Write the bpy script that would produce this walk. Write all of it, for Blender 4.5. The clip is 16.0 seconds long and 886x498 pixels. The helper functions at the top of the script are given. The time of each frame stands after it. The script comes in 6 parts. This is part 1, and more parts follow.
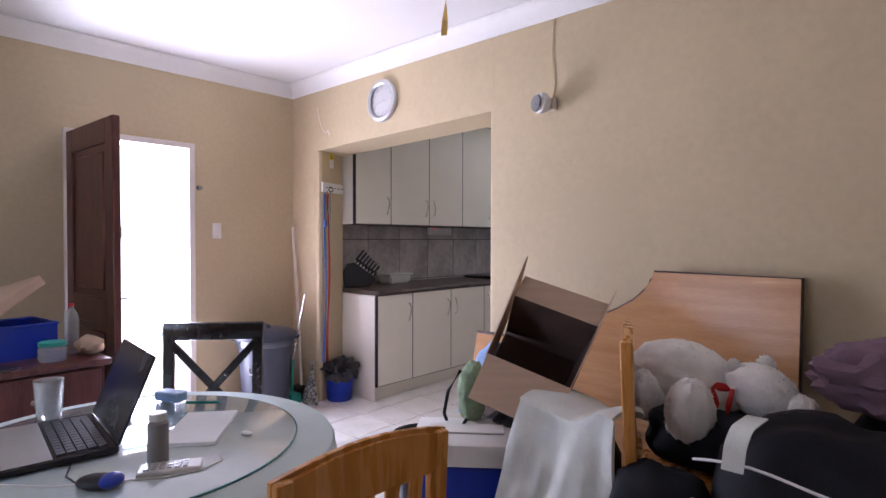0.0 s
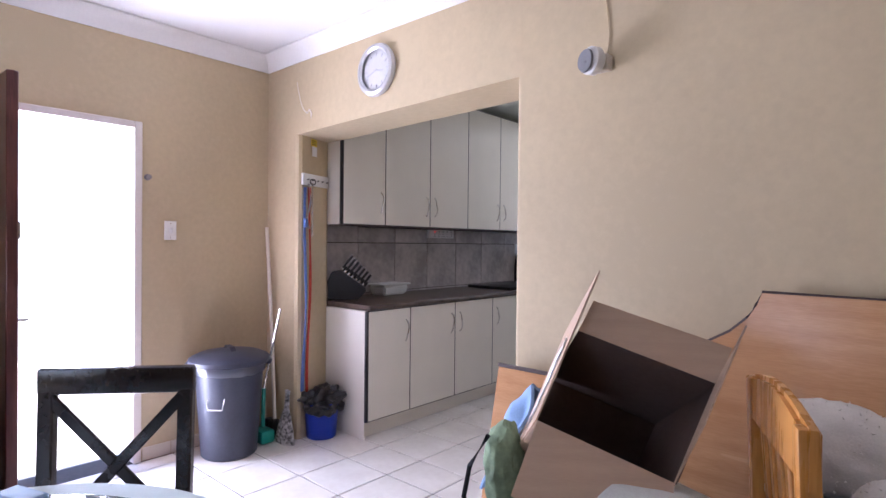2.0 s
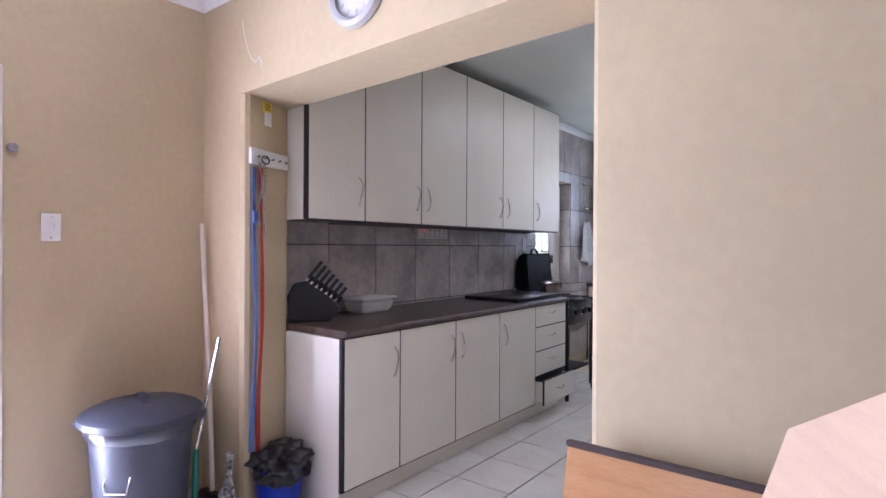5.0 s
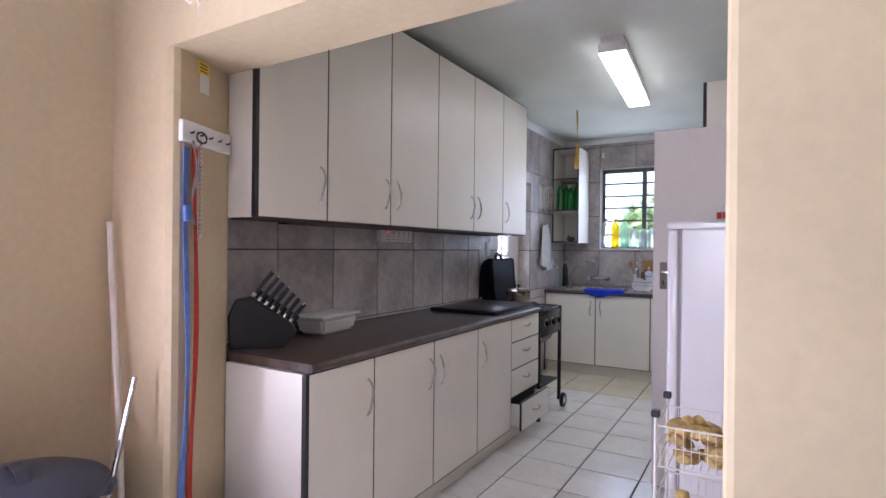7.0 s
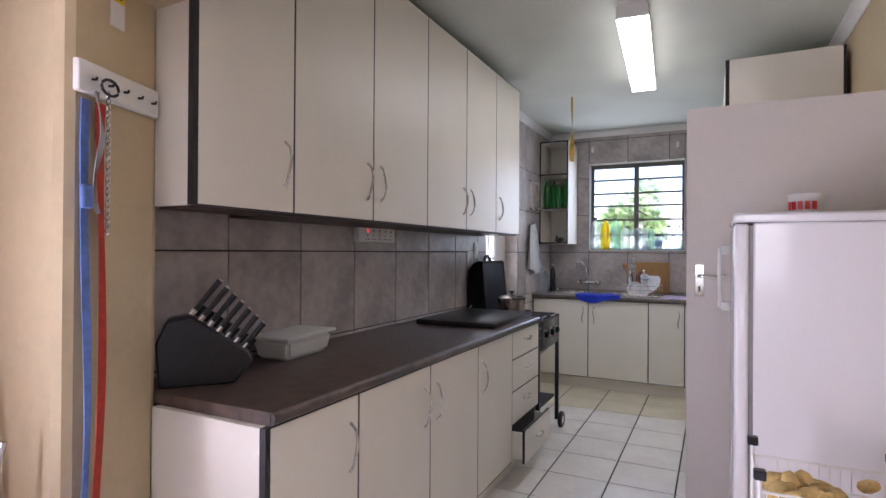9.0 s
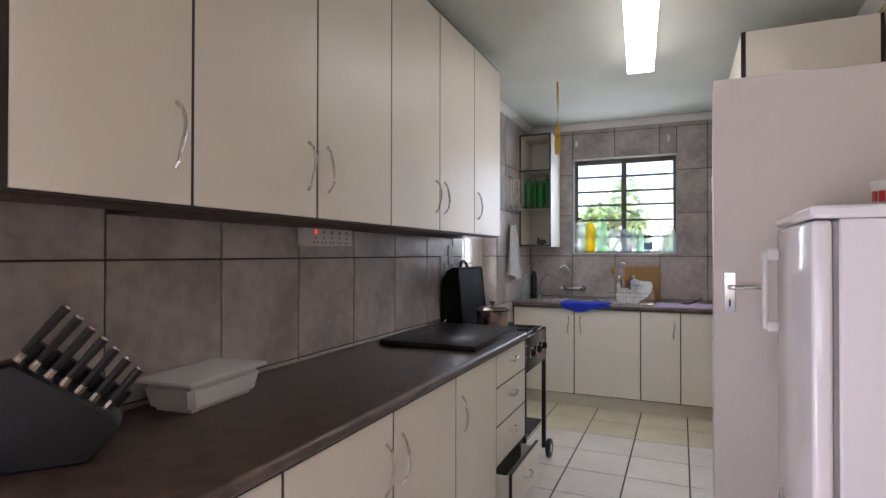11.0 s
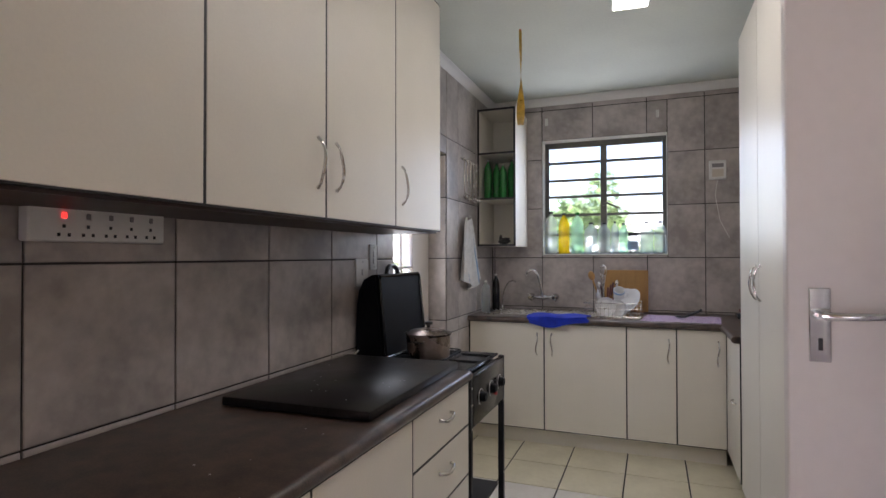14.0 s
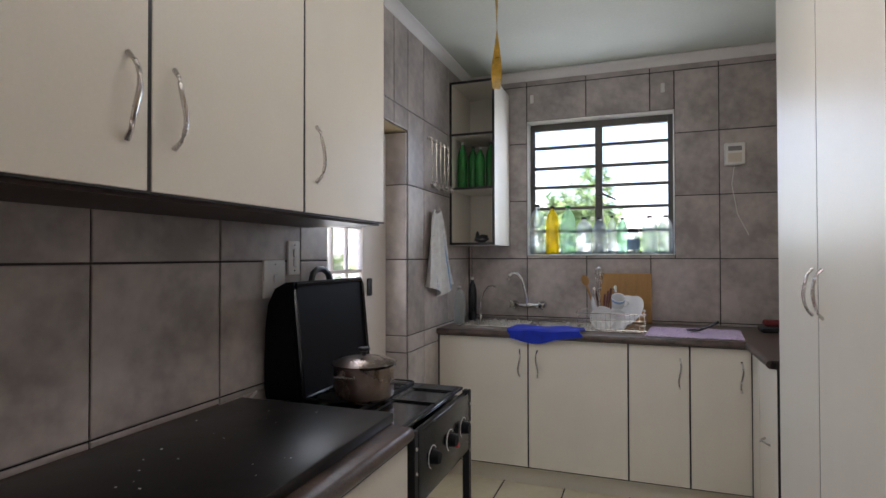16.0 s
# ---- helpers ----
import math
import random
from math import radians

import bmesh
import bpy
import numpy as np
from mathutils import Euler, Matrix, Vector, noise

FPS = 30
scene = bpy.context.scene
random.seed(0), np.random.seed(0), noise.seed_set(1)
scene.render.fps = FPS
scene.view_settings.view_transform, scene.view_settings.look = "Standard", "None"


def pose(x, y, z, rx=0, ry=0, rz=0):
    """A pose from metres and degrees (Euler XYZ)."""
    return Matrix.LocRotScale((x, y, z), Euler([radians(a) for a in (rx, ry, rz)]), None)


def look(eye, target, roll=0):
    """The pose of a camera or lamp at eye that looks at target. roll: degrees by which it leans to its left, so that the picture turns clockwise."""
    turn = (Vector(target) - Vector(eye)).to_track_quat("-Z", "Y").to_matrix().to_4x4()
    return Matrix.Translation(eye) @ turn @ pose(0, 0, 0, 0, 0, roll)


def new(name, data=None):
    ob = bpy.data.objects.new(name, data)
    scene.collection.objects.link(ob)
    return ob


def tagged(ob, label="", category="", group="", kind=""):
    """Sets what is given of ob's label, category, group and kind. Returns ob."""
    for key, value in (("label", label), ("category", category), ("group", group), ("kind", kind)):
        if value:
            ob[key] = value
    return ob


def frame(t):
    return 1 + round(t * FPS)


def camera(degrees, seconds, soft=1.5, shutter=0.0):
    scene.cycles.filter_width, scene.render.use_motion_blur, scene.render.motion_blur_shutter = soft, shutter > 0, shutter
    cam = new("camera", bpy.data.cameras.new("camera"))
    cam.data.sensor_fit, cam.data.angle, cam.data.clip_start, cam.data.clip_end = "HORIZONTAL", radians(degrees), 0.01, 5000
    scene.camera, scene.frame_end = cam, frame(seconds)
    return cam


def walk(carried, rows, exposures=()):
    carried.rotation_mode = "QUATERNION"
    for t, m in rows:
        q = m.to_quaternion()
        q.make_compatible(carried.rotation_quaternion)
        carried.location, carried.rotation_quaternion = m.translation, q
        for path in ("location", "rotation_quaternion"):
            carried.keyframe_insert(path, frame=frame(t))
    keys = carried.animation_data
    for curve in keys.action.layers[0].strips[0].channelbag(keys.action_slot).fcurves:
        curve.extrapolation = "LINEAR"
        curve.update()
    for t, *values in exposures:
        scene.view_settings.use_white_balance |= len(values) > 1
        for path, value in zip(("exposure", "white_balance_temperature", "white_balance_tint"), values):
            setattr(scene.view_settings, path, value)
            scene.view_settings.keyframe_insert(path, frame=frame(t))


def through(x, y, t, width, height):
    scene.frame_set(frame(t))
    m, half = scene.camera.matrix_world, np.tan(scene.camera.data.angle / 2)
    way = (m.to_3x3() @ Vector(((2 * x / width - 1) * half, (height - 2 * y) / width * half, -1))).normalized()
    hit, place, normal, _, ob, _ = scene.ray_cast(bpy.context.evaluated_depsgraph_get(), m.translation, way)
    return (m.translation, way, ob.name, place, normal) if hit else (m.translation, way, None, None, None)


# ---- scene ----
cam = camera(78.3, 16.0)
PATH = [
    (0, (-0.252, 0.168, 1.36), (-1.596, 1.648, 1.324), 0.1),
    (0.5, (-0.411, 0.267, 1.361), (-1.746, 1.756, 1.331), 0.4),
    (1, (-0.562, 0.389, 1.356), (-1.891, 1.884, 1.328), 0.5),
    (1.5, (-0.706, 0.542, 1.361), (-2.033, 2.037, 1.337), 0.6),
    (2, (-0.848, 0.687, 1.36), (-2.17, 2.187, 1.339), 0.6),
    (2.5, (-1.001, 0.804, 1.362), (-2.309, 2.317, 1.344), 0.7),
    (3, (-1.118, 0.934, 1.361), (-2.417, 2.455, 1.346), 0.6),
    (3.5, (-1.242, 1.082, 1.357), (-2.536, 2.607, 1.342), 0.6),
    (4, (-1.368, 1.179, 1.349), (-2.65, 2.714, 1.333), 0.4),
    (6.5, (-2.082, 1.548, 1.347), (-3.165, 3.229, 1.347), 0.6),
    (7, (-2.215, 1.617, 1.372), (-3.222, 3.345, 1.369), 0.6),
    (7.5, (-2.313, 1.681, 1.361), (-3.273, 3.435, 1.365), 0.5),
    (8, (-2.419, 1.792, 1.359), (-3.355, 3.56, 1.366), 0.5),
    (10.5, (-2.839, 2.445, 1.371), (-3.663, 4.267, 1.386), 0.1),
    (11, (-2.867, 2.573, 1.376), (-3.669, 4.405, 1.394), 0.1),
    (11.5, (-2.906, 2.717, 1.368), (-3.692, 4.556, 1.386), 0.1),
    (12, (-2.955, 2.893, 1.364), (-3.727, 4.737, 1.385), 0.1),
    (12.5, (-2.999, 3.093, 1.368), (-3.753, 4.946, 1.39), 0.0),
    (13, (-3.01, 3.27, 1.365), (-3.75, 5.128, 1.387), -0.0),
    (13.5, (-3.011, 3.454, 1.374), (-3.738, 5.318, 1.399), -0.0),
    (14, (-3.021, 3.614, 1.373), (-3.738, 5.48, 1.399), -0.1),
    (14.5, (-3.047, 3.806, 1.372), (-3.758, 5.675, 1.401), -0.2),
    (15, (-3.073, 3.975, 1.371), (-3.774, 5.848, 1.399), -0.1),
    (15.5, (-3.096, 4.154, 1.371), (-3.789, 6.03, 1.401), -0.1),
    (16, (-3.117, 4.325, 1.371), (-3.801, 6.205, 1.4), -0.1),
]
EXPOSURES = [(0.0, 2.13, 5650, 26), (3.5, 2.41, 5300, 25), (7.0, 2.43, 5550, 25), (8.5, 2.37, 5750, 25), (11.0, 2.32, 6100, 23), (13.5, 2.18, 6200, 23), (16.0, 2.08, 6200, 21)]
walk(cam, [(t, look(eye, target, roll)) for t, eye, target, roll in PATH], EXPOSURES)

# ---- world, sun ----
SUN_ELEV, SUN_AZ = 68.0, 160.0   # degrees; azimuth clockwise from +y
world = bpy.data.worlds.new("sky")
scene.world = world
world.use_nodes = True
wn = world.node_tree.nodes
sky = wn.new("ShaderNodeTexSky")
sky.sky_type, sky.sun_disc = "NISHITA", False
sky.sun_elevation, sky.sun_rotation = radians(SUN_ELEV), radians(SUN_AZ)
wn["Background"].inputs[1].default_value = 0.15
world.node_tree.links.new(sky.outputs[0], wn["Background"].inputs[0])
sun_data = bpy.data.lights.new("sun", "SUN")
sun_data.energy, sun_data.angle, sun_data.color = 5.0, radians(0.5), (1.0, 0.95, 0.87)
sun = new("sun", sun_data)
_e, _a = radians(SUN_ELEV), radians(SUN_AZ)
sun.matrix_world = look((math.sin(_a) * math.cos(_e) * 30, math.cos(_a) * math.cos(_e) * 30, math.sin(_e) * 30), (0, 0, 0))


def daylight(name, x, y, z, target, w, h, power, color=(1, 1, 1)):
    """Sky light that comes in through an opening."""
    d = bpy.data.lights.new(name, "AREA")
    d.shape, d.size, d.size_y, d.energy, d.color = "RECTANGLE", w, h, power, color
    o = new(name, d)
    o.matrix_world = look((x, y, z), target)
    return o


daylight("door_daylight", -4.62, 1.54, 1.05, (0, 1.54, 2.6), 0.74, 2.0, 24.5, (0.97, 0.96, 1.0))
daylight("kitchen_window_daylight", -3.4, 8.2, 1.9, (-3.4, 0, 1.4), 0.95, 0.9, 1.7, (0.82, 0.93, 1.0))
daylight("south_window_daylight", -2.3, -1.9, 1.5, (-2.3, 5, 1.3), 1.4, 1.1, 1.7, (0.97, 0.98, 1.0))
daylight("back_door_daylight", -4.43, 6.6, 1.5, (0, 6.6, 1.2), 0.4, 0.85, 0.8, (0.95, 1.0, 0.95))


# ---- materials ----
def mat(name, color, rough=0.6, metal=0.0, vary=0.08, scale=6.0, grain=60.0, bump=0.15, tint=None, per_object=0.0, alpha=None, trans=0.0, emit=0.0, spec=0.5, coat=0.0, stretch=(1, 1, 1), depth=0.002, island=0.0):
    m = bpy.data.materials.new(name)
    m.use_nodes = True
    nt = m.node_tree
    n, l = nt.nodes, nt.links
    b = n["Principled BSDF"]
    b.inputs["Roughness"].default_value = rough
    b.inputs["Metallic"].default_value = metal
    b.inputs["Specular IOR Level"].default_value = spec
    b.inputs["Transmission Weight"].default_value = trans
    b.inputs["Coat Weight"].default_value = coat
    co = n.new("ShaderNodeTexCoord")
    mp = n.new("ShaderNodeMapping")
    mp.inputs["Scale"].default_value = stretch
    l.new(co.outputs["Object"], mp.inputs[0])
    big = n.new("ShaderNodeTexNoise")
    big.inputs["Scale"].default_value, big.inputs["Detail"].default_value = scale, 6
    fine = n.new("ShaderNodeTexNoise")
    fine.inputs["Scale"].default_value, fine.inputs["Detail"].default_value = grain, 4
    for t in (big, fine):
        l.new(mp.outputs[0], t.inputs["Vector"])
    mixf = n.new("ShaderNodeMath")
    mixf.operation = "MULTIPLY_ADD"
    l.new(fine.outputs[0], mixf.inputs[0])
    mixf.inputs[1].default_value = 0.45
    l.new(big.outputs[0], mixf.inputs[2])
    ramp = n.new("ShaderNodeValToRGB")
    lo = [c * (1 - vary) for c in color]
    hi = [min(1, c * (1 + vary)) for c in color]
    if tint:
        lo = list(tint)
    ramp.color_ramp.elements[0].position, ramp.color_ramp.elements[1].position = 0.55, 0.92
    ramp.color_ramp.elements[0].color, ramp.color_ramp.elements[1].color = (*lo, 1), (*hi, 1)
    l.new(mixf.outputs[0], ramp.inputs[0])
    out = ramp.outputs[0]
    if per_object or island:
        info = n.new("ShaderNodeObjectInfo")
        hsv = n.new("ShaderNodeHueSaturation")
        mr = n.new("ShaderNodeMapRange")
        amount = per_object or island
        mr.inputs[3].default_value, mr.inputs[4].default_value = 1 - amount, 1 + amount
        if island:
            geo = n.new("ShaderNodeNewGeometry")
            l.new(geo.outputs["Random Per Island"], mr.inputs[0])
        else:
            l.new(info.outputs["Random"], mr.inputs[0])
        l.new(mr.outputs[0], hsv.inputs["Value"])
        l.new(out, hsv.inputs["Color"])
        out = hsv.outputs[0]
        if per_object:
            add = n.new("ShaderNodeVectorMath")
            add.operation = "ADD"
            sc = n.new("ShaderNodeVectorMath")
            sc.operation = "SCALE"
            sc.inputs[0].default_value = (7, 13, 5)
            l.new(info.outputs["Random"], sc.inputs["Scale"])
            l.new(mp.outputs[0], add.inputs[0])
            l.new(sc.outputs[0], add.inputs[1])
            l.new(add.outputs[0], big.inputs["Vector"])
    l.new(out, b.inputs["Base Color"])
    rr = n.new("ShaderNodeMapRange")
    rr.inputs[3].default_value, rr.inputs[4].default_value = max(0.02, rough - 0.08), min(1, rough + 0.08)
    l.new(big.outputs[0], rr.inputs[0])
    l.new(rr.outputs[0], b.inputs["Roughness"])
    if bump:
        bp = n.new("ShaderNodeBump")
        bp.inputs["Strength"].default_value, bp.inputs["Distance"].default_value = bump, depth
        l.new(mixf.outputs[0], bp.inputs["Height"])
        l.new(bp.outputs[0], b.inputs["Normal"])
    if emit:
        b.inputs["Emission Color"].default_value = (*color, 1)
        b.inputs["Emission Strength"].default_value = emit
    return m


M = {}
M["wall"] = mat("beige_wall_paint", (0.53, 0.43, 0.27), 0.7, vary=0.08, scale=1.1, grain=30, bump=0.12, depth=0.004)
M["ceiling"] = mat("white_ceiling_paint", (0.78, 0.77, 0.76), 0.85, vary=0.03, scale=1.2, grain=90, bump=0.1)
# Kitchen ceiling colour, lower and greener than the living room's white.
M["ceiling_dull"] = mat("grey_green_kitchen_ceiling", (0.62, 0.65, 0.58), 0.85, vary=0.06, scale=1.5, grain=60, bump=0.1)
M["cornice"] = mat("white_cornice", (0.8, 0.79, 0.77), 0.7, vary=0.04, scale=3, bump=0.1)
M["outside"] = mat("pale_outside_plaster", (0.86, 0.84, 0.80), 0.85, vary=0.08, scale=2, bump=0.3)
M["gtile"] = mat("grey_wall_tile", (0.48, 0.43, 0.405), 0.34, vary=0.12, scale=4.0, grain=22, bump=0.06, tint=(0.315, 0.28, 0.265), per_object=0.06)
M["grout"] = mat("dark_grout", (0.045, 0.042, 0.042), 0.9, vary=0.2, scale=20)
M["ftile"] = mat("cream_floor_tile", (0.84, 0.81, 0.76), 0.22, vary=0.03, scale=5, grain=30, bump=0.04, tint=(0.77, 0.735, 0.68), per_object=0.03)
M["ftile_warm"] = mat("yellower_floor_tile", (0.78, 0.73, 0.56), 0.42, vary=0.03, scale=5, grain=30, bump=0.04, tint=(0.71, 0.655, 0.49), per_object=0.03)
M["skirt"] = mat("cream_tile_skirting", (0.62, 0.56, 0.47), 0.3, vary=0.05, scale=5, per_object=0.04)
M["white"] = mat("white_melamine", (0.78, 0.74, 0.65), 0.38, vary=0.03, scale=3, grain=120, bump=0.05)
M["edge"] = mat("black_edging", (0.018, 0.016, 0.016), 0.45, vary=0.2, bump=0.05)
M["top"] = mat("dark_brown_laminate", (0.095, 0.063, 0.048), 0.33, vary=0.35, scale=14, grain=210, bump=0.06, tint=(0.035, 0.026, 0.023))
M["steel"] = mat("brushed_steel", (0.62, 0.6, 0.57), 0.26, 1.0, vary=0.06, scale=20, bump=0.03)
M["chrome"] = mat("chrome", (0.62, 0.62, 0.63), 0.12, 1.0, vary=0.03, bump=0.0)
M["doorwhite"] = mat("white_gloss_door_paint", (0.72, 0.67, 0.63), 0.4, vary=0.03, scale=2.5, grain=35, bump=0.12)
M["fridge"] = mat("white_enamel", (0.76, 0.74, 0.76), 0.14, vary=0.02, scale=2, bump=0.02, coat=0.3)
M["rubber"] = mat("grey_rubber_seal", (0.25, 0.24, 0.24), 0.6)
M["mahog"] = mat("dark_mahogany", (0.125, 0.042, 0.034), 0.33, vary=0.3, scale=4, grain=30, bump=0.1, tint=(0.07, 0.023, 0.02), stretch=(6, 6, 0.7))
M["black"] = mat("black_plastic", (0.014, 0.014, 0.016), 0.42, vary=0.25, scale=10, bump=0.08)
M["blackgloss"] = mat("black_enamel", (0.008, 0.008, 0.01), 0.18, vary=0.2, scale=8, bump=0.03)
M["iron"] = mat("black_iron", (0.02, 0.02, 0.022), 0.5, 0.4, vary=0.3, scale=15, bump=0.3)
M["espresso"] = mat("dark_espresso_wood", (0.018, 0.013, 0.012), 0.25, vary=0.3, scale=5, bump=0.05)
M["pine"] = mat("orange_varnished_pine", (0.60, 0.29, 0.07), 0.28, vary=0.08, scale=3, grain=18, bump=0.05, tint=(0.50, 0.21, 0.04), stretch=(9, 9, 0.9))
M["beech"] = mat("beech_veneer", (0.55, 0.31, 0.15), 0.25, vary=0.1, scale=2.5, grain=30, bump=0.04, tint=(0.47, 0.24, 0.105), stretch=(0.8, 8, 8))
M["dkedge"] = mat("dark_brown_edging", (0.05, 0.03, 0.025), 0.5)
M["card"] = mat("brown_cardboard", (0.50, 0.36, 0.25), 0.85, vary=0.06, scale=4, grain=50, bump=0.15, stretch=(1, 1, 12))
M["bluepl"] = mat("blue_plastic", (0.01, 0.04, 0.42), 0.35, vary=0.08, scale=6)
M["cloth_grey"] = mat("pale_grey_fleece", (0.72, 0.75, 0.71), 1.0, spec=0.1, vary=0.12, scale=8, grain=220, bump=0.6, depth=0.004)
M["plush"] = mat("white_plush", (0.80, 0.77, 0.72), 1.0, spec=0.1, vary=0.08, scale=14, grain=190, bump=0.5, depth=0.005)
M["blackcloth"] = mat("black_nylon", (0.009, 0.009, 0.012), 0.75, spec=0.2, vary=0.35, scale=9, grain=160, bump=0.4, depth=0.004)
M["glass"] = mat("clear_glass", (0.95, 0.97, 0.96), 0.02, trans=1.0, vary=0.0, bump=0.0)
M["whitepl"] = mat("white_plastic", (0.74, 0.73, 0.70), 0.4, vary=0.04, scale=9)
M["lamp"] = mat("lamp_diffuser", (1.0, 0.97, 0.86), 0.5, emit=2.5, vary=0, bump=0)
M["frame"] = mat("grey_window_steel", (0.13, 0.125, 0.11), 0.5, vary=0.15, scale=12, bump=0.15)
M["ground"] = mat("sunlit_concrete_ground", (0.50, 0.46, 0.38), 0.9, vary=0.15, scale=0.6, grain=9, bump=0.4)
M["leaf"] = mat("green_leaves", (0.2, 0.3, 0.11), 0.5, vary=0.3, scale=3, island=0.35, bump=0)
M["bark"] = mat("bark", (0.12, 0.085, 0.06), 0.9, vary=0.3, scale=9, bump=0.5, depth=0.01)


# ---- mesh helpers ----
def bm_new():
    return bmesh.new()


def bx(bm, x0, y0, z0, x1, y1, z1, bev=0.0, m=None, seg=1):
    r = bmesh.ops.create_cube(bm, size=1.0)
    vs = r["verts"]
    for v in vs:
        v.co = Vector((x0 + (v.co.x + 0.5) * (x1 - x0), y0 + (v.co.y + 0.5) * (y1 - y0), z0 + (v.co.z + 0.5) * (z1 - z0)))
    if m is not None:
        bmesh.ops.transform(bm, matrix=m, verts=vs)
    if bev:
        es = list({e for v in vs for e in v.link_edges})
        bmesh.ops.bevel(bm, geom=es, offset=bev, segments=seg, affect="EDGES", profile=0.5)
    return bm


def ring(c, d, r, n, ref=None):
    d = d.normalized()
    a = (ref or (Vector((0, 0, 1)) if abs(d.z) < 0.9 else Vector((1, 0, 0)))).cross(d).normalized()
    b = d.cross(a)
    return [c + a * (r * math.cos(2 * math.pi * i / n)) + b * (r * math.sin(2 * math.pi * i / n)) for i in range(n)]


def tube(bm, pts, r, n=8, caps=True):
    """A round bar through points; r is one radius or one for each point."""
    pts = [Vector(p) for p in pts]
    rs = r if isinstance(r, (list, tuple)) else [r] * len(pts)
    rows = []
    for i, p in enumerate(pts):
        d = pts[min(i + 1, len(pts) - 1)] - pts[max(i - 1, 0)]
        rows.append([bm.verts.new(q) for q in ring(p, d, rs[i], n)])
    for a, b in zip(rows, rows[1:]):
        for i in range(n):
            bm.faces.new((a[i], a[(i + 1) % n], b[(i + 1) % n], b[i]))
    if caps:
        bm.faces.new(rows[0][::-1])
        bm.faces.new(rows[-1])
    return bm


def lathe(bm, prof, n=24, c=(0, 0, 0), m=None, sx=1.0, sy=1.0):
    """A turned body: profile of (radius, height); closes where the radius is 0."""
    rows = []
    for r, z in prof:
        if r <= 1e-6:
            rows.append([bm.verts.new((0, 0, z))])
        else:
            rows.append([bm.verts.new((r * sx * math.cos(2 * math.pi * i / n), r * sy * math.sin(2 * math.pi * i / n), z)) for i in range(n)])
    for a, b in zip(rows, rows[1:]):
        for i in range(n):
            j = (i + 1) % n
            if len(a) == 1 and len(b) == 1:
                continue
            if len(a) == 1:
                bm.faces.new((a[0], b[j], b[i]))
            elif len(b) == 1:
                bm.faces.new((a[i], a[j], b[0]))
            else:
                bm.faces.new((a[i], a[j], b[j], b[i]))
    vs = [v for row in rows for v in row]
    mm = Matrix.Translation(c) @ (m or Matrix())
    bmesh.ops.transform(bm, matrix=mm, verts=vs)
    return bm


def prism(bm, poly, lo, hi, axis="z"):
    """A polygon pushed through along an axis. poly: (u, v) in the order of the other two axes."""
    def p(u, v, w):
        return {"z": (u, v, w), "y": (u, w, v), "x": (w, u, v)}[axis]
    a = [bm.verts.new(p(u, v, lo)) for u, v in poly]
    b = [bm.verts.new(p(u, v, hi)) for u, v in poly]
    bm.faces.new(a[::-1])
    bm.faces.new(b)
    k = len(poly)
    for i in range(k):
        bm.faces.new((a[i], a[(i + 1) % k], b[(i + 1) % k], b[i]))
    bmesh.ops.recalc_face_normals(bm, faces=bm.faces[:])
    return bm


def sheet(bm, f, nu, nv, thick=0.0):
    """A cloth-like sheet: f(u, v) gives a point for u, v in 0..1."""
    g = [[bm.verts.new(f(i / nu, j / nv)) for j in range(nv + 1)] for i in range(nu + 1)]
    fs = [bm.faces.new((g[i][j], g[i + 1][j], g[i + 1][j + 1], g[i][j + 1])) for i in range(nu) for j in range(nv)]
    if thick:
        bmesh.ops.recalc_face_normals(bm, faces=fs)
        bmesh.ops.solidify(bm, geom=fs, thickness=thick)
    return bm


def blob(bm, c, rad, amp=0.15, freq=3.0, sub=3, m=None, seed=0.0):
    """A soft rounded lump."""
    r = bmesh.ops.create_icosphere(bm, subdivisions=sub, radius=1.0)
    for v in r["verts"]:
        k = 1 + amp * noise.noise(v.co * freq + Vector((seed, seed * 2, 0)))
        v.co = Vector((v.co.x * rad[0] * k, v.co.y * rad[1] * k, v.co.z * rad[2] * k))
    bmesh.ops.transform(bm, matrix=Matrix.Translation(c) @ (m or Matrix()), verts=r["verts"])
    return bm


def finish(bm, name, material, smooth=True):
    me = bpy.data.meshes.new(name)
    bmesh.ops.recalc_face_normals(bm, faces=bm.faces[:])
    bm.to_mesh(me)
    bm.free()
    me.materials.append(M[material] if isinstance(material, str) else material)
    if not smooth:
        return me
    me.shade_smooth()
    me.set_sharp_from_angle(angle=radians(38))
    return me


def part(name, bm, material, parent, label=""):
    ob = new(name, finish(bm, name, material))
    ob.parent = parent
    return tagged(ob, label)


def thing(name, m, label, category, group=""):
    """An empty at a thing's base that carries its parts."""
    ob = new(name)
    ob.empty_display_size = 0.1
    ob.matrix_world = m
    return tagged(ob, label, category, group)


def solo(name, bm, material, m, label, category, group=""):
    ob = new(name, finish(bm, name, material))
    ob.matrix_world = m
    return tagged(ob, label, category, group)


def setting(name, bm, material, label="", category="", parent=None):
    ob = new(name, finish(bm, name, material, not name.startswith(("wall", "lintel", "floor", "ceiling"))))
    if parent:
        ob.parent = parent
        return tagged(ob, label)
    return tagged(ob, label, category or name.split("_")[0], kind="structure")


# ---- the large structure ----
CEIL = 2.70
EAST, SOUTH = 1.5, -1.85          # living room's far walls
WX, KX, KY, KE = -4.43, -4.335, 8.22, -1.93   # west wall, kitchen west, window wall, kitchen east

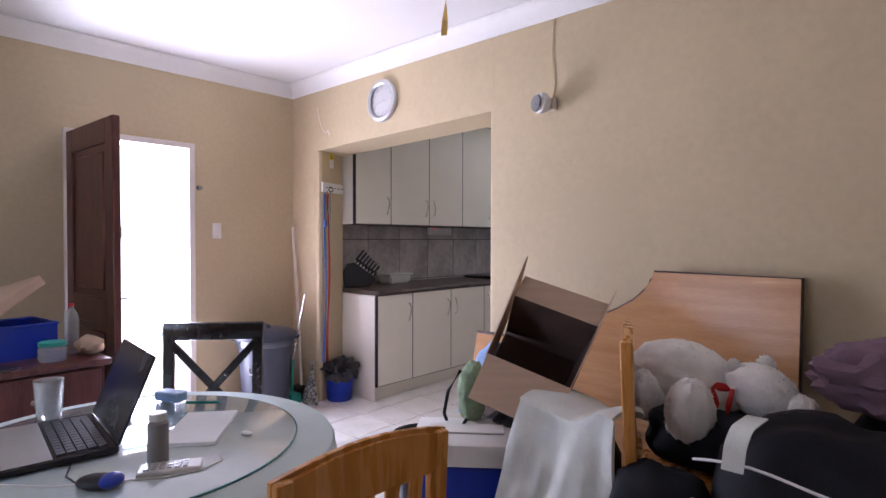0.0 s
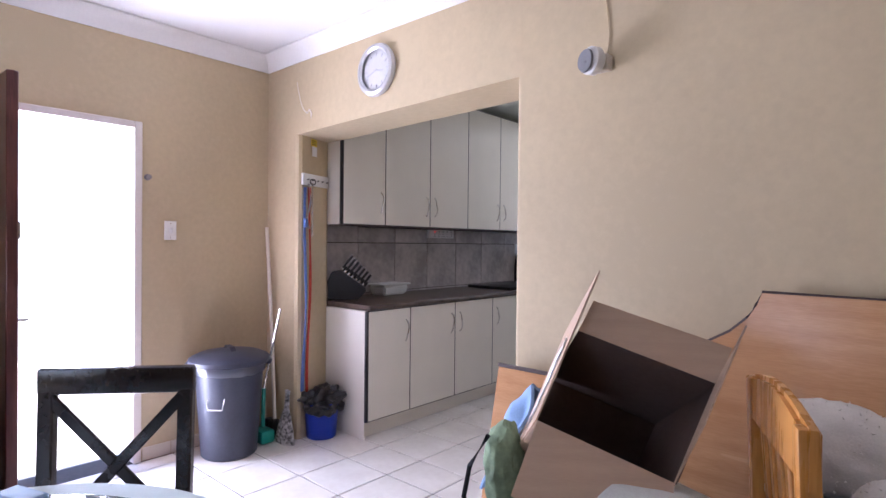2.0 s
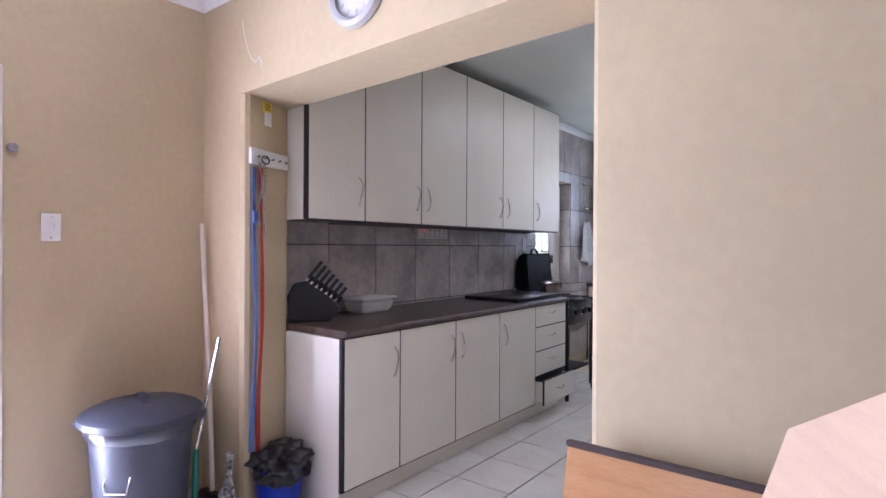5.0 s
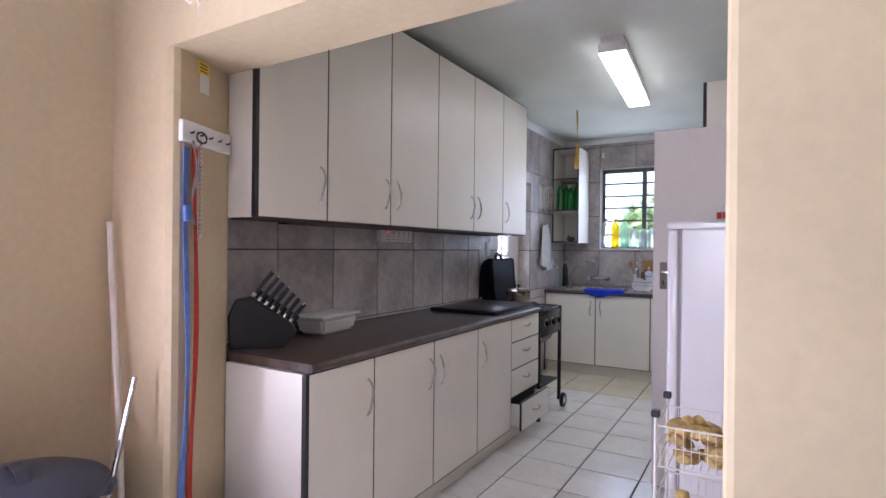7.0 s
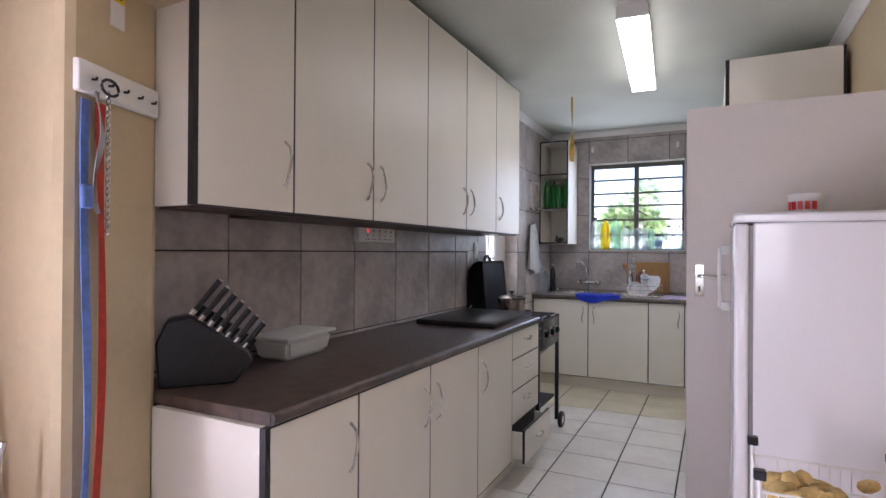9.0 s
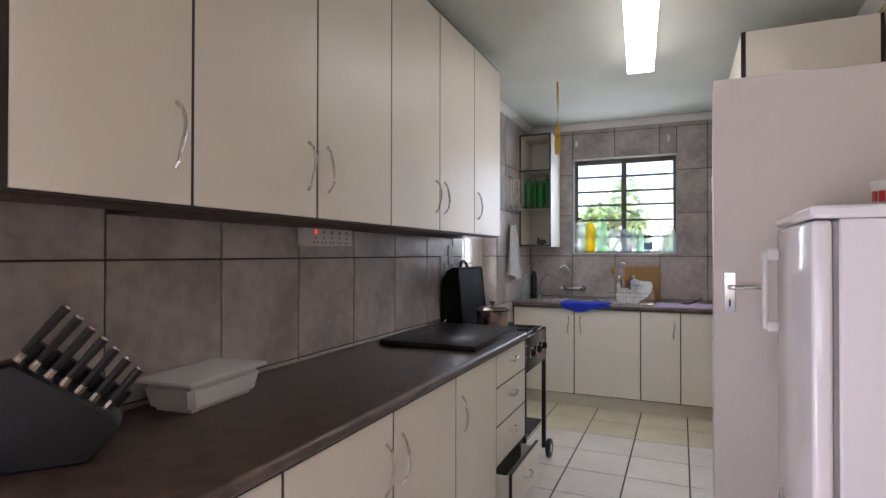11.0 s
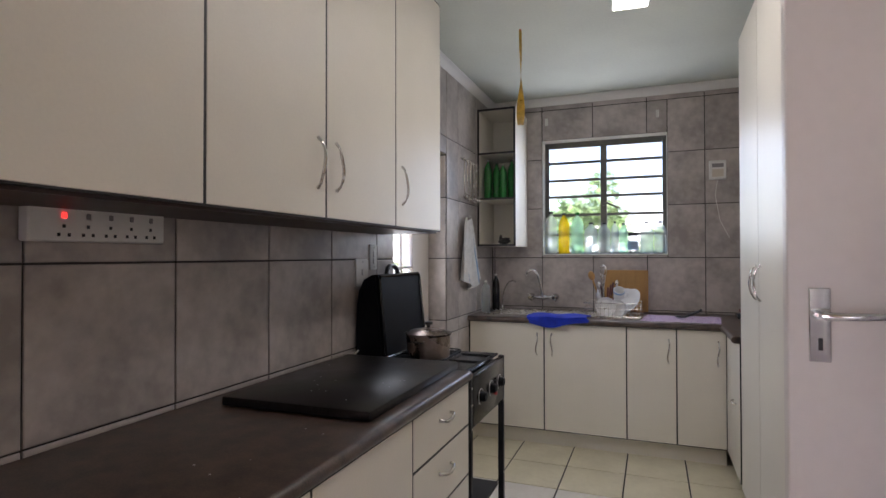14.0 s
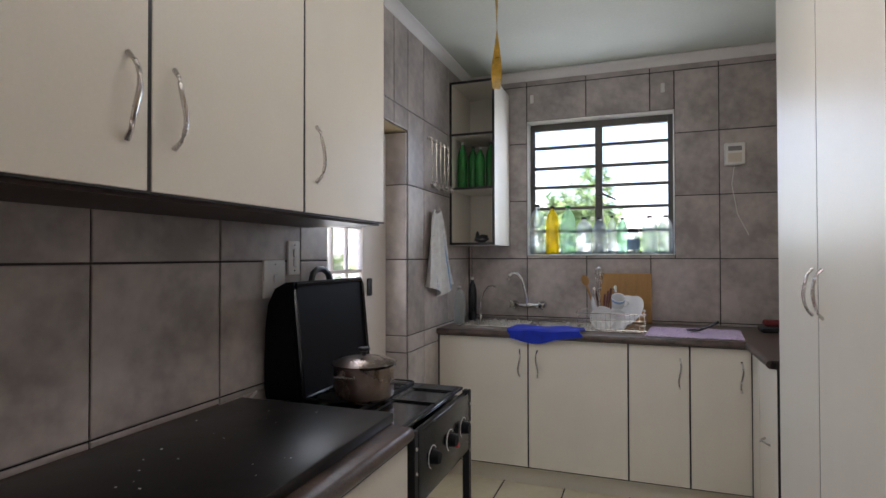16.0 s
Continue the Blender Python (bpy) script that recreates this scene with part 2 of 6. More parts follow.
bm = bx(bm_new(), -4.66, SOUTH - 0.2, -0.12, EAST + 0.2, KY + 0.2, -0.006)
floor = setting("floor", bm, "grout", "cream ceramic tile floor with dark grout", "floor")

bm = bx(bm_new(), -4.66, SOUTH - 0.2, CEIL, EAST + 0.2, 3.0, CEIL + 0.12)
ceiling = setting("ceiling", bm, "ceiling", "plain white painted living room ceiling", "ceiling")
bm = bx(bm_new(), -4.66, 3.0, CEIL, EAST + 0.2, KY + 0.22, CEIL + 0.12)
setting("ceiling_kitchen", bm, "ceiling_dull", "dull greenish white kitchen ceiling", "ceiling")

bm = bm_new()
bx(bm, -4.66, SOUTH - 0.2, 0, WX, 1.125, CEIL)
bx(bm, -4.66, 1.96, 0, WX, 3.15, CEIL)
bx(bm, -4.66, 1.125, 2.075, WX, 1.96, CEIL)
wall_west = setting("wall_west", bm, "wall", "beige painted plaster wall beside the front door", "wall")

bm = bm_new()
prism(bm, [(WX, 2.818), (-4.085, 2.818), (-4.058, 2.828), (-4.05, 2.85), (-4.15, 3.13), (-4.165, 3.15), (WX, 3.15)], 0, CEIL)
prism(bm, [(-2.29, 3.15), (-2.275, 3.135), (-2.275, 2.838), (-2.268, 2.822), (-2.255, 2.818), (EAST + 0.2, 2.818), (EAST + 0.2, 3.15)], 0, CEIL)
lint = bm_new()
prism(lint, [(-4.12, 2.8175), (-2.25, 2.8175), (-2.25, 3.1495), (-4.2, 3.1495)], 2.1, CEIL)
for v in lint.verts:
    if v.co.z < 2.2:
        v.co.z = 2.094 + 0.042 * (v.co.x + 4.05) / 1.78
wall_north = setting("wall_north", bm, "wall", "beige painted plaster wall with a wide kitchen opening", "wall")
setting("lintel", lint, "wall", "beige plastered beam over the kitchen opening", parent=wall_north)

bm = bm_new()
bx(bm, -4.55, 3.15, 0, KX, 6.265, CEIL)
bx(bm, -4.55, 7.077, 0, KX, KY + 0.2, CEIL)
bx(bm, -4.55, 6.265, 2.065, KX, 7.077, CEIL)
wall_kitchen_west = setting("wall_kitchen_west", bm, "wall", "kitchen wall with grey tiles above the worktop", "wall")

WL, WR, WB, WT = -3.885, -2.905, 1.38, 2.345
bm = bm_new()
bx(bm, KX, KY, 0, WL, KY + 0.2, CEIL)
bx(bm, WR, KY, 0, KE + 0.2, KY + 0.2, CEIL)
bx(bm, WL, KY, 0, WR, KY + 0.2, WB)
bx(bm, WL, KY, WT, WR, KY + 0.2, CEIL)
wall_kitchen_north = setting("wall_kitchen_north", bm, "wall", "kitchen end wall with grey tiles and a small window", "wall")

bm = bm_new()
bx(bm, KE, 3.15, 0, KE + 0.2, 4.99, CEIL)
bx(bm, KE, 5.79, 0, KE + 0.2, KY, CEIL)
bx(bm, KE, 4.99, 2.09, KE + 0.2, 5.79, CEIL)
wall_kitchen_east = setting("wall_kitchen_east", bm, "wall", "beige painted kitchen wall with a doorway", "wall")

bm = bm_new()
bx(bm, KE + 0.2, 3.15, 0, EAST, 3.2, CEIL)
bx(bm, KE + 1.6, 3.2, 0, KE + 1.7, KY, CEIL)
wall_passage = setting("wall_passage", bm, "wall", "beige wall of the passage beyond the doorway", "wall")
bm = bx(bm_new(), EAST, SOUTH, 0, EAST + 0.2, 2.818, CEIL)
wall_east = setting("wall_east", bm, "wall", "plain beige painted wall", "wall")
bm = bm_new()
bx(bm, WX, SOUTH - 0.2, 0, -3.0, SOUTH, CEIL)
bx(bm, -1.6, SOUTH - 0.2, 0, EAST + 0.2, SOUTH, CEIL)
bx(bm, -3.0, SOUTH - 0.2, 0, -1.6, SOUTH, 0.95)
bx(bm, -3.0, SOUTH - 0.2, 2.05, -1.6, SOUTH, CEIL)
wall_south = setting("wall_south", bm, "wall", "plain beige painted wall with a window", "wall")


def cornice_run(bm, x0, y0, x1, y1, inx, iny, h=0.085, d=0.075, z=CEIL):
    """A plaster cornice: straight run with a coved face; (inx, iny) points into the room."""
    prof = [(0, -h), (d * 0.12, -h), (d * 0.2, -h * 0.7), (d * 0.45, -h * 0.35), (d * 0.8, -h * 0.15), (d, -h * 0.1), (d, 0), (0, 0)]
    a = [bm.verts.new((x0 + inx * u, y0 + iny * u, z + v - 0.002)) for u, v in prof]
    b = [bm.verts.new((x1 + inx * u, y1 + iny * u, z + v - 0.002)) for u, v in prof]
    bm.faces.new(a)
    bm.faces.new(b[::-1])
    for i in range(len(prof)):
        j = (i + 1) % len(prof)
        bm.faces.new((a[i], b[i], b[j], a[j]))


for i, q in enumerate(((WX, SOUTH, WX, 2.818, 1, 0, 0.12, 0.05), (WX, 2.818, EAST, 2.818, 0, -1, 0.12, 0.062), (EAST, SOUTH, EAST, 2.818, -1, 0, 0.12), (WX, SOUTH, EAST, SOUTH, 0, 1, 0.12), (KX, 3.15, KX, KY, 1, 0, 0.065, 0.05), (KX, KY, KE, KY, 0, -1, 0.065, 0.05), (KE, 3.15, KE, KY, -1, 0, 0.065, 0.05))):
    bm = bm_new()
    cornice_run(bm, *q)
    setting("cornice_%d" % (i + 1), bm, "cornice", "white plaster cornice along the ceiling", "cornice")


# ---- outside ----
bm = bm_new()
bx(bm, -120, -120, -0.3, 120, 120, -0.14)
setting("ground", bm, "ground", "pale sunlit concrete and bare ground", "ground")
bm = bm_new()
bx(bm, -9.2, -6, -0.14, -9.0, 3.4, 1.9)
setting("boundary_wall", bm, "outside", "pale plastered boundary wall in full sun", "wall")


def leaf_cloud(bm, c, rad, count, size, rng):
    """Many small leaves round a middle, denser toward the rim, with gaps."""
    for _ in range(count):
        d = Vector((rng.gauss(0, 1), rng.gauss(0, 1), rng.gauss(0, 1))).normalized() * rng.uniform(0.45, 1.05)
        if noise.noise(d * 2.3 + Vector(c)) < -0.15:
            continue
        p = Vector(c) + Vector((d.x * rad[0], d.y * rad[1], d.z * rad[2]))
        a = Vector((rng.gauss(0, 1), rng.gauss(0, 1), rng.gauss(0, 0.6))).normalized()
        b = a.cross(Vector((rng.gauss(0, 1), rng.gauss(0, 1), rng.gauss(0, 1)))).normalized()
        s = size * rng.uniform(0.6, 1.4)
        q = [p - a * s, p - a * s * 0.1 + b * s * 0.34, p + a * s, p - a * s * 0.1 - b * s * 0.34]
        bm.faces.new([bm.verts.new(v) for v in q])


def garden_tree(x, y, h, spread, seed, label):
    rng = random.Random(seed)
    t = thing("tree", pose(x, y, -0.14), label, "tree", "garden trees")
    bm = bm_new()
    tube(bm, [(0, 0, 0), (0.05, 0.02, h * 0.3), (-0.04, 0.05, h * 0.6), (0.03, 0, h * 0.85)], [0.12, 0.1, 0.07, 0.03], 9)
    for k in range(7):
        an = k * 0.9 + rng.random()
        z0 = h * rng.uniform(0.3, 0.7)
        tube(bm, [(0, 0.03, z0), (math.cos(an) * spread * 0.4, math.sin(an) * spread * 0.4, z0 + h * 0.12), (math.cos(an) * spread * 0.8, math.sin(an) * spread * 0.8, z0 + h * 0.2)], [0.05, 0.035, 0.012], 6)
    part("trunk", bm, "bark", t)
    bm = bm_new()
    for k in range(12):
        an = rng.uniform(0, 6.28)
        rr = spread * rng.uniform(0.1, 0.85)
        leaf_cloud(bm, (math.cos(an) * rr, math.sin(an) * rr, h * rng.uniform(0.35, 1.0)), (spread * 0.4, spread * 0.4, h * 0.16), int(380 * max(1, h / 3)), 0.07, rng)
    part("crown", bm, "leaf", t)
    return t


bm = bm_new()
bx(bm, -14, 17.0, -0.14, 8, 17.2, 2.3)
setting("boundary_wall_north", bm, "outside", "pale plastered garden wall in full sun", "wall")
garden_tree(-4.05, 12.6, 2.5, 0.7, 3, "leafy green garden tree in sun beyond the kitchen window")
garden_tree(-2.95, 14.6, 2.0, 0.55, 5, "small leafy shrub standing on bare ground")
garden_tree(-6.6, 8.4, 2.9, 1.1, 8, "leafy green garden tree outside the back door")


# ---- kitchen units ----
def bow_handle(bm, a, b, out, rise=0.028, r=0.0048, wave=0.006):
    """A slim arched pull from a to b that stands out along out, with small feet."""
    a, b, out = Vector(a), Vector(b), Vector(out)
    side = (b - a).normalized().cross(out)
    pts = []
    for i in range(11):
        u = i / 10
        pts.append(a.lerp(b, u) + out * (rise * (math.sin(math.pi * u) ** 0.55) + 0.001) + side * (wave * math.sin(2 * math.pi * u)))
    tube(bm, pts, [r * (1.25 if i in (0, 10) else 0.85 + 0.35 * math.sin(math.pi * i / 10)) for i in range(11)], 7)
    return bm


def panel_door(parent, u0, u1, z0, z1, handle, name="door", hz=None):
    """A flat door front on the local x-z plane (front at y=0, facing -y), black edging round it. handle: 'l', 'r', 'h' or ''."""
    g = 0.0045
    d = part(name, bx(bm_new(), u0 + g, -0.016, z0 + g, u1 - g, 0.0, z1 - g, 0.0015), "white", parent)
    t = 0.0048
    for q in ((u0 + g - t, z0 + g, u0 + g - 0.0002, z1 - g), (u1 - g + 0.0002, z0 + g, u1 - g + t, z1 - g), (u0 + g - t, z0 + g - t, u1 - g + t, z0 + g - 0.0002), (u0 + g - t, z1 - g + 0.0002, u1 - g + t, z1 - g + t)):
        part("edging", bx(bm_new(), q[0], -0.0145, q[1], q[2], -0.001, q[3]), "edge", d, "black edging strip")
    if handle in ("l", "r"):
        x = u0 + 0.056 if handle == "l" else u1 - 0.05
        z = hz if hz is not None else (z0 + z1) / 2
        w = 0.006 if handle == "l" else -0.006
        part("handle", bow_handle(bm_new(), (x, -0.016, z - 0.08), (x, -0.016, z + 0.08), (0, -1, 0), wave=w), "steel", d, "brushed steel bow handle")
    elif handle == "h":
        x, z = (u0 + u1) / 2, (z0 + z1) / 2 + 0.02
        part("handle", bow_handle(bm_new(), (x - 0.055, -0.016, z), (x + 0.055, -0.016, z), (0, -1, 0)), "steel", d, "brushed steel bow handle")
    return d


def carcass(parent, w, depth, z0, z1, plinth=0.0):
    """A cabinet body behind its fronts, local x 0..w, y 0..depth, with thin dark front edges."""
    b = part("body", bx(bm_new(), 0, 0.004, z0, w, depth, z1), "white", parent)
    for x in (0.0005, w - 0.0165):
        part("edging", bx(bm_new(), x, 0.0005, z0, x + 0.016, 0.0036, z1), "edge", b, "black edging strip")
    if plinth:
        part("plinth", bx(bm_new(), 0.0, 0.05, 0.0, w, 0.066, plinth - 0.002), "white", parent)
    return b


# units along the west wall face east: local x runs along -y ... so that local -y looks to +x
def west_pose(y0, x):
    """Local x along world +y, local -y along world +x."""
    return Matrix.Translation((x, y0, 0)) @ Matrix(((0, -1, 0, 0), (1, 0, 0, 0), (0, 0, 1, 0), (0, 0, 0, 1)))


BX, UX = -3.706, -4.008     # carcass fronts; the doors stand 16 mm proud
base_label = "white melamine base cabinet with black edging under the worktop"
for y0, y1, doors in ((3.148, 3.557, "r"), (3.557, 4.586, "rl"), (4.586, 5.103, "l")):
    c = thing("base_cabinet", west_pose(y0, BX), base_label, "cabinet", "base cabinets")
    w = y1 - y0
    carcass(c, w, 0.62 if y0 > 3.2 else 0.44, 0.12, 0.886, 0.12)
    for i, hd in enumerate(doors):
        panel_door(c, w * i / len(doors), w * (i + 1) / len(doors), 0.122, 0.886, hd, hz=0.72)
    if y0 < 3.2:
        e = bx(bm_new(), -0.0165, -0.0165, 0.122, -0.0005, 0.004, 0.886)
        part("end_edging", e, "edge", c, "black edging strip on the end panel")
        part("end_panel", bx(bm_new(), -0.0165, 0.0045, 0.0, -0.0005, 0.44, 0.886), "white", c)

c = thing("drawer_cabinet", west_pose(5.103, BX), "white four-drawer kitchen cabinet with its lowest drawer ajar", "cabinet", "base cabinets")
w = 5.632 - 5.103
carcass(c, w, 0.62, 0.12, 0.886, 0.12)
zs = [0.886, 0.72, 0.53, 0.335, 0.122]
for i in range(4):
    z1, z0 = zs[i], zs[i + 1]
    if i < 3:
        panel_door(c, 0, w, z0, z1, "h", "drawer")
    else:
        d = part("drawer", bx(bm_new(), 0.003, -0.095, z0 + 0.003, w - 0.003, -0.079, z1 - 0.02, 0.0015), "white", c, "drawer pulled open")
        b2 = bm_new()
        bx(b2, 0.02, -0.078, z0 + 0.02, 0.034, 0.0, z1 - 0.04)
        bx(b2, w - 0.034, -0.078, z0 + 0.02, w - 0.02, 0.0, z1 - 0.04)
        bx(b2, 0.034, -0.078, z0 + 0.02, w - 0.034, 0.0, z0 + 0.03)
        part("drawer_box", b2, "white", d)
        # Two edging strips; the third box is a black sheet painting the opening's shade.
        for q in ((-0.0002, -0.0945, z0 + 0.003, 0.0028, -0.0795, z1 - 0.02), (0.0, -0.0945, z1 - 0.0198, w, -0.0795, z1 - 0.015), (0.004, -0.0005, z0 + 0.1, w - 0.004, 0.0035, z1 - 0.004)):
            part("edging", bx(bm_new(), *q), "edge", d, "black edging strip")
        x, z = w / 2, (z0 + z1) / 2
        part("handle", bow_handle(bm_new(), (x - 0.055, -0.095, z), (x + 0.055, -0.095, z), (0, -1, 0)), "steel", d, "brushed steel bow handle")

for y0, y1, doors in ((3.159, 3.573, "r"), (3.573, 4.597, "rl"), (4.597, 5.609, "rl"), (5.609, 6.109, "l")):
    c = thing("wall_cabinet", west_pose(y0, UX), "white melamine wall cabinet with black edging above the worktop", "cabinet", "wall cabinets")
    w = y1 - y0
    carcass(c, w, 0.32 if y0 > 3.2 else 0.15, 1.5, 2.61)
    for i, hd in enumerate(doors):
        panel_door(c, w * i / len(doors), w * (i + 1) / len(doors), 1.492, 2.61, hd, hz=1.665)
    # Dark brown sheet over the whole underside of the unit.
    part("underside_panel", bx(bm_new(), 0.0, 0.006, 1.484, w, 0.31 if y0 > 3.2 else 0.15, 1.4995), "dkedge", c, "dark underside panel")
    if y0 < 3.2:
        part("end_edging", bx(bm_new(), -0.0165, -0.0165, 1.492, -0.0005, 0.004, 2.61), "edge", c, "black edging strip on the end panel")
        part("end_panel", bx(bm_new(), -0.0165, 0.0045, 1.492, -0.0005, 0.15, 2.61), "white", c)


def bullnose_top(bm, x0, x1, z0, z1, y0, y1):
    """A worktop with a rounded front edge on its +x side, run along y."""
    r = (z1 - z0) / 2
    prof = [(x0, z0), (x0, z1)]
    prof += [(x1 - r + r * math.sin(a), (z0 + z1) / 2 + r * math.cos(a)) for a in [math.pi * k / 8 for k in range(9)]]
    a = [bm.verts.new((u, y0, v)) for u, v in prof]
    b = [bm.verts.new((u, y1, v)) for u, v in prof]
    bm.faces.new(a)
    bm.faces.new(b[::-1])
    for i in range(len(prof)):
        j = (i + 1) % len(prof)
        bm.faces.new((a[i], b[i], b[j], a[j]))
    return bm


bm = bullnose_top(bm_new(), KX + 0.006, -3.675, 0.888, 0.925, 3.152, 5.64)
wt = thing("worktop", pose(0, 0, 0), "dark brown mottled laminate worktop on white base cabinets", "worktop")
part("slab", bm, "top", wt)
part("end_strip", bx(bm_new(), KX + 0.015, 5.6402, 0.889, -3.68, 5.642, 0.924), "edge", wt, "dark end strip")
part("end_strip", bx(bm_new(), -4.15, 3.1498, 0.889, -3.69, 3.1518, 0.924), "top", wt)
# sink run along the window wall; its fronts face -y
SY = 7.566
c_label = "white melamine sink-side base cabinet with black edging"
for x0, x1, doors in ((-4.318, -3.189, "rl"), (-3.189, -2.873, "r"), (-2.873, -2.575, "r")):
    c = thing("base_cabinet", pose(x0, SY, 0), c_label, "cabinet", "sink cabinets")
    w = x1 - x0
    carcass(c, w, 0.63, 0.115, 0.886, 0.115)
    for i, hd in enumerate(doors):
        panel_door(c, w * i / len(doors), w * (i + 1) / len(doors), 0.117, 0.886, hd, hz=0.735)
    if doors == "rl":
        part("end_edging", bx(bm_new(), -0.012, -0.016, 0.0, -0.001, 0.01, 0.886), "edge", c, "black end strip")
        part("filler", bx(bm_new(), -0.012, 0.02, 0.0, -0.001, 0.4, 0.886), "white", c)
# the return under the short right-hand counter faces -x
c = thing("base_cabinet", Matrix.Translation((-2.56, 7.548, 0)) @ Matrix(((0, 1, 0, 0), (-1, 0, 0, 0), (0, 0, 1, 0), (0, 0, 0, 1))), "white melamine corner base cabinet beside the tall cupboard", "cabinet", "sink cabinets")
carcass(c, 0.55, 0.6, 0.115, 0.886, 0.115)
panel_door(c, 0, 0.17, 0.117, 0.886, "")
panel_door(c, 0.17, 0.55, 0.117, 0.886, "h", hz=0.73)

SX0, SX1, SY0, SY1 = -4.22, -3.36, 7.66, 8.1     # cut-out for the sink
bm = bm_new()
bx(bm, KX + 0.014, 7.528, 0.888, KE - 0.002, SY0, 0.925)
bx(bm, KX + 0.014, SY1, 0.888, KE - 0.002, KY - 0.006, 0.925)
bx(bm, KX + 0.014, SY0, 0.888, SX0, SY1, 0.925)
bx(bm, SX1, SY0, 0.888, KE - 0.002, SY1, 0.925)
bx(bm, -2.598, 6.998, 0.888, KE - 0.002, 7.528, 0.925)
bmesh.ops.remove_doubles(bm, verts=bm.verts[:], dist=0.0005)
tube(bm, [(KX + 0.014, 7.528, 0.9065), (-2.598, 7.528, 0.9065)], 0.0185, 12)
tube(bm, [(-2.598, 7.528, 0.9065), (-2.598, 6.998, 0.9065)], 0.0185, 12)
solo("sink_worktop", bm, "top", Matrix(), "dark brown laminate worktop round the sink corner", "worktop")

# tall cupboard
c = thing("tall_cupboard", Matrix.Translation((-2.556, 6.972, 0)) @ Matrix(((0, 1, 0, 0), (-1, 0, 0, 0), (0, 0, 1, 0), (0, 0, 0, 1))), "tall white two-door melamine pantry cupboard with black edging", "cupboard")
w = 6.972 - 5.88
carcass(c, w, 0.6, 0.1, 2.56, 0.1)
panel_door(c, 0, w / 2, 0.1, 2.56, "r", hz=1.25)
panel_door(c, w / 2, w, 0.1, 2.56, "l", hz=1.25)
part("end_edging", bx(bm_new(), w + 0.0005, -0.016, 0.1, w + 0.02, 0.006, 2.56), "edge", c, "black edging strip on the end panel")
part("end_panel", bx(bm_new(), w + 0.0005, 0.0065, 0.0, w + 0.02, 0.585, 2.56), "white", c)
part("back_edging", bx(bm_new(), w + 0.0005, 0.5855, 0.0, w + 0.02, 0.6, 2.56), "edge", c, "black edging strip at the back")

# inner door, standing open across the kitchen
d = thing("door_2", pose(KE - 0.012, 4.985, 0), "white painted flush inner door standing open beside the fridge", "door")
part("leaf", bx(bm_new(), -0.81, -0.02, 0.012, 0.0, 0.02, 2.062, 0.003), "doorwhite", d)


def lever_lock(parent, x, y, z, out, lever):
    """A chrome plate with lever and keyhole on a leaf's face; out is +1 or -1 along y, lever the way it points along x."""
    p = part("lock_plate", bx(bm_new(), x - 0.02, min(y, y + out * 0.006), z - 0.08, x + 0.02, max(y, y + out * 0.006), z + 0.075, 0.002), "chrome", parent, "chrome lock plate")
    b = bm_new()
    tube(b, [(x, y + out * 0.006, z + 0.02), (x, y + out * 0.045, z + 0.02), (x + lever * 0.02, y + out * 0.052, z + 0.02), (x + lever * 0.11, y + out * 0.05, z + 0.022)], [0.011, 0.009, 0.009, 0.007], 9)
    part("lever", b, "chrome", p, "chrome lever handle")
    part("keyhole", bx(bm_new(), x - 0.004, min(y + out * 0.0062, y + out * 0.0075), z - 0.055, x + 0.004, max(y + out * 0.0062, y + out * 0.0075), z - 0.03), "black", p, "dark keyhole")


lever_lock(d, -0.752, -0.0202, 1.23, -1, 1)
bm = bm_new()
for yy, s in ((4.992, 1), (5.788, -1)):
    bx(bm, KE - 0.012, min(yy, yy + s * 0.04), 0, KE + 0.21, max(yy, yy + s * 0.04), 2.088, 0.003)
bx(bm, KE - 0.012, 5.032, 2.05, KE + 0.21, 5.748, 2.088, 0.003)
setting("door_frame_inner", bm, "doorwhite", "white painted steel door frame", "door frame")


# ---- openings ----
bm = bm_new()
for y0, y1 in ((1.122, 1.168), (1.918, 1.963)):
    bx(bm, -4.64, y0, 0, WX + 0.014, y1, 2.078, 0.004)
bx(bm, -4.64, 1.168, 2.036, WX + 0.014, 1.918, 2.078, 0.004)
setting("door_frame_front", bm, "doorwhite", "white painted steel front door frame", "door frame")

# front door: dark panelled leaf, swung wide open into the room
d = thing("door_1", pose(-4.40, 1.155, 0, 0, 0, 2.5), "dark mahogany panelled front door standing wide open", "door")
leaf = part("leaf", bx(bm_new(), 0.0, -0.008, 0.015, 0.775, 0.008, 2.045), "mahog", d)
for z0, z1 in ((0.015, 0.22), (0.86, 1.02), (1.9, 2.045)):
    part("rail", bx(bm_new(), 0.1105, -0.021, z0, 0.6645, 0.021, z1, 0.004), "mahog", leaf)
for x0, x1 in ((0.0, 0.11), (0.665, 0.775)):
    part("stile", bx(bm_new(), x0, -0.021, 0.015, x1, 0.021, 2.045, 0.004), "mahog", leaf)
for z0, z1 in ((0.26, 0.82), (1.06, 1.86)):
    part("raised_panel", bx(bm_new(), 0.155, -0.016, z0, 0.62, 0.016, z1, 0.007), "mahog", leaf)
part("rim_lock", bx(bm_new(), 0.69, 0.0212, 1.36, 0.76, 0.032, 1.43, 0.003), "steel", d, "small steel night latch")
b = bm_new()
tube(b, [(0.64, 0.0212, 1.40), (0.64, 0.034, 1.40), (0.67, 0.034, 1.40)], 0.006, 8)
part("latch_bolt", b, "steel", d)
lever_lock(d, 0.72, 0.0212, 1.0, 1, -1)
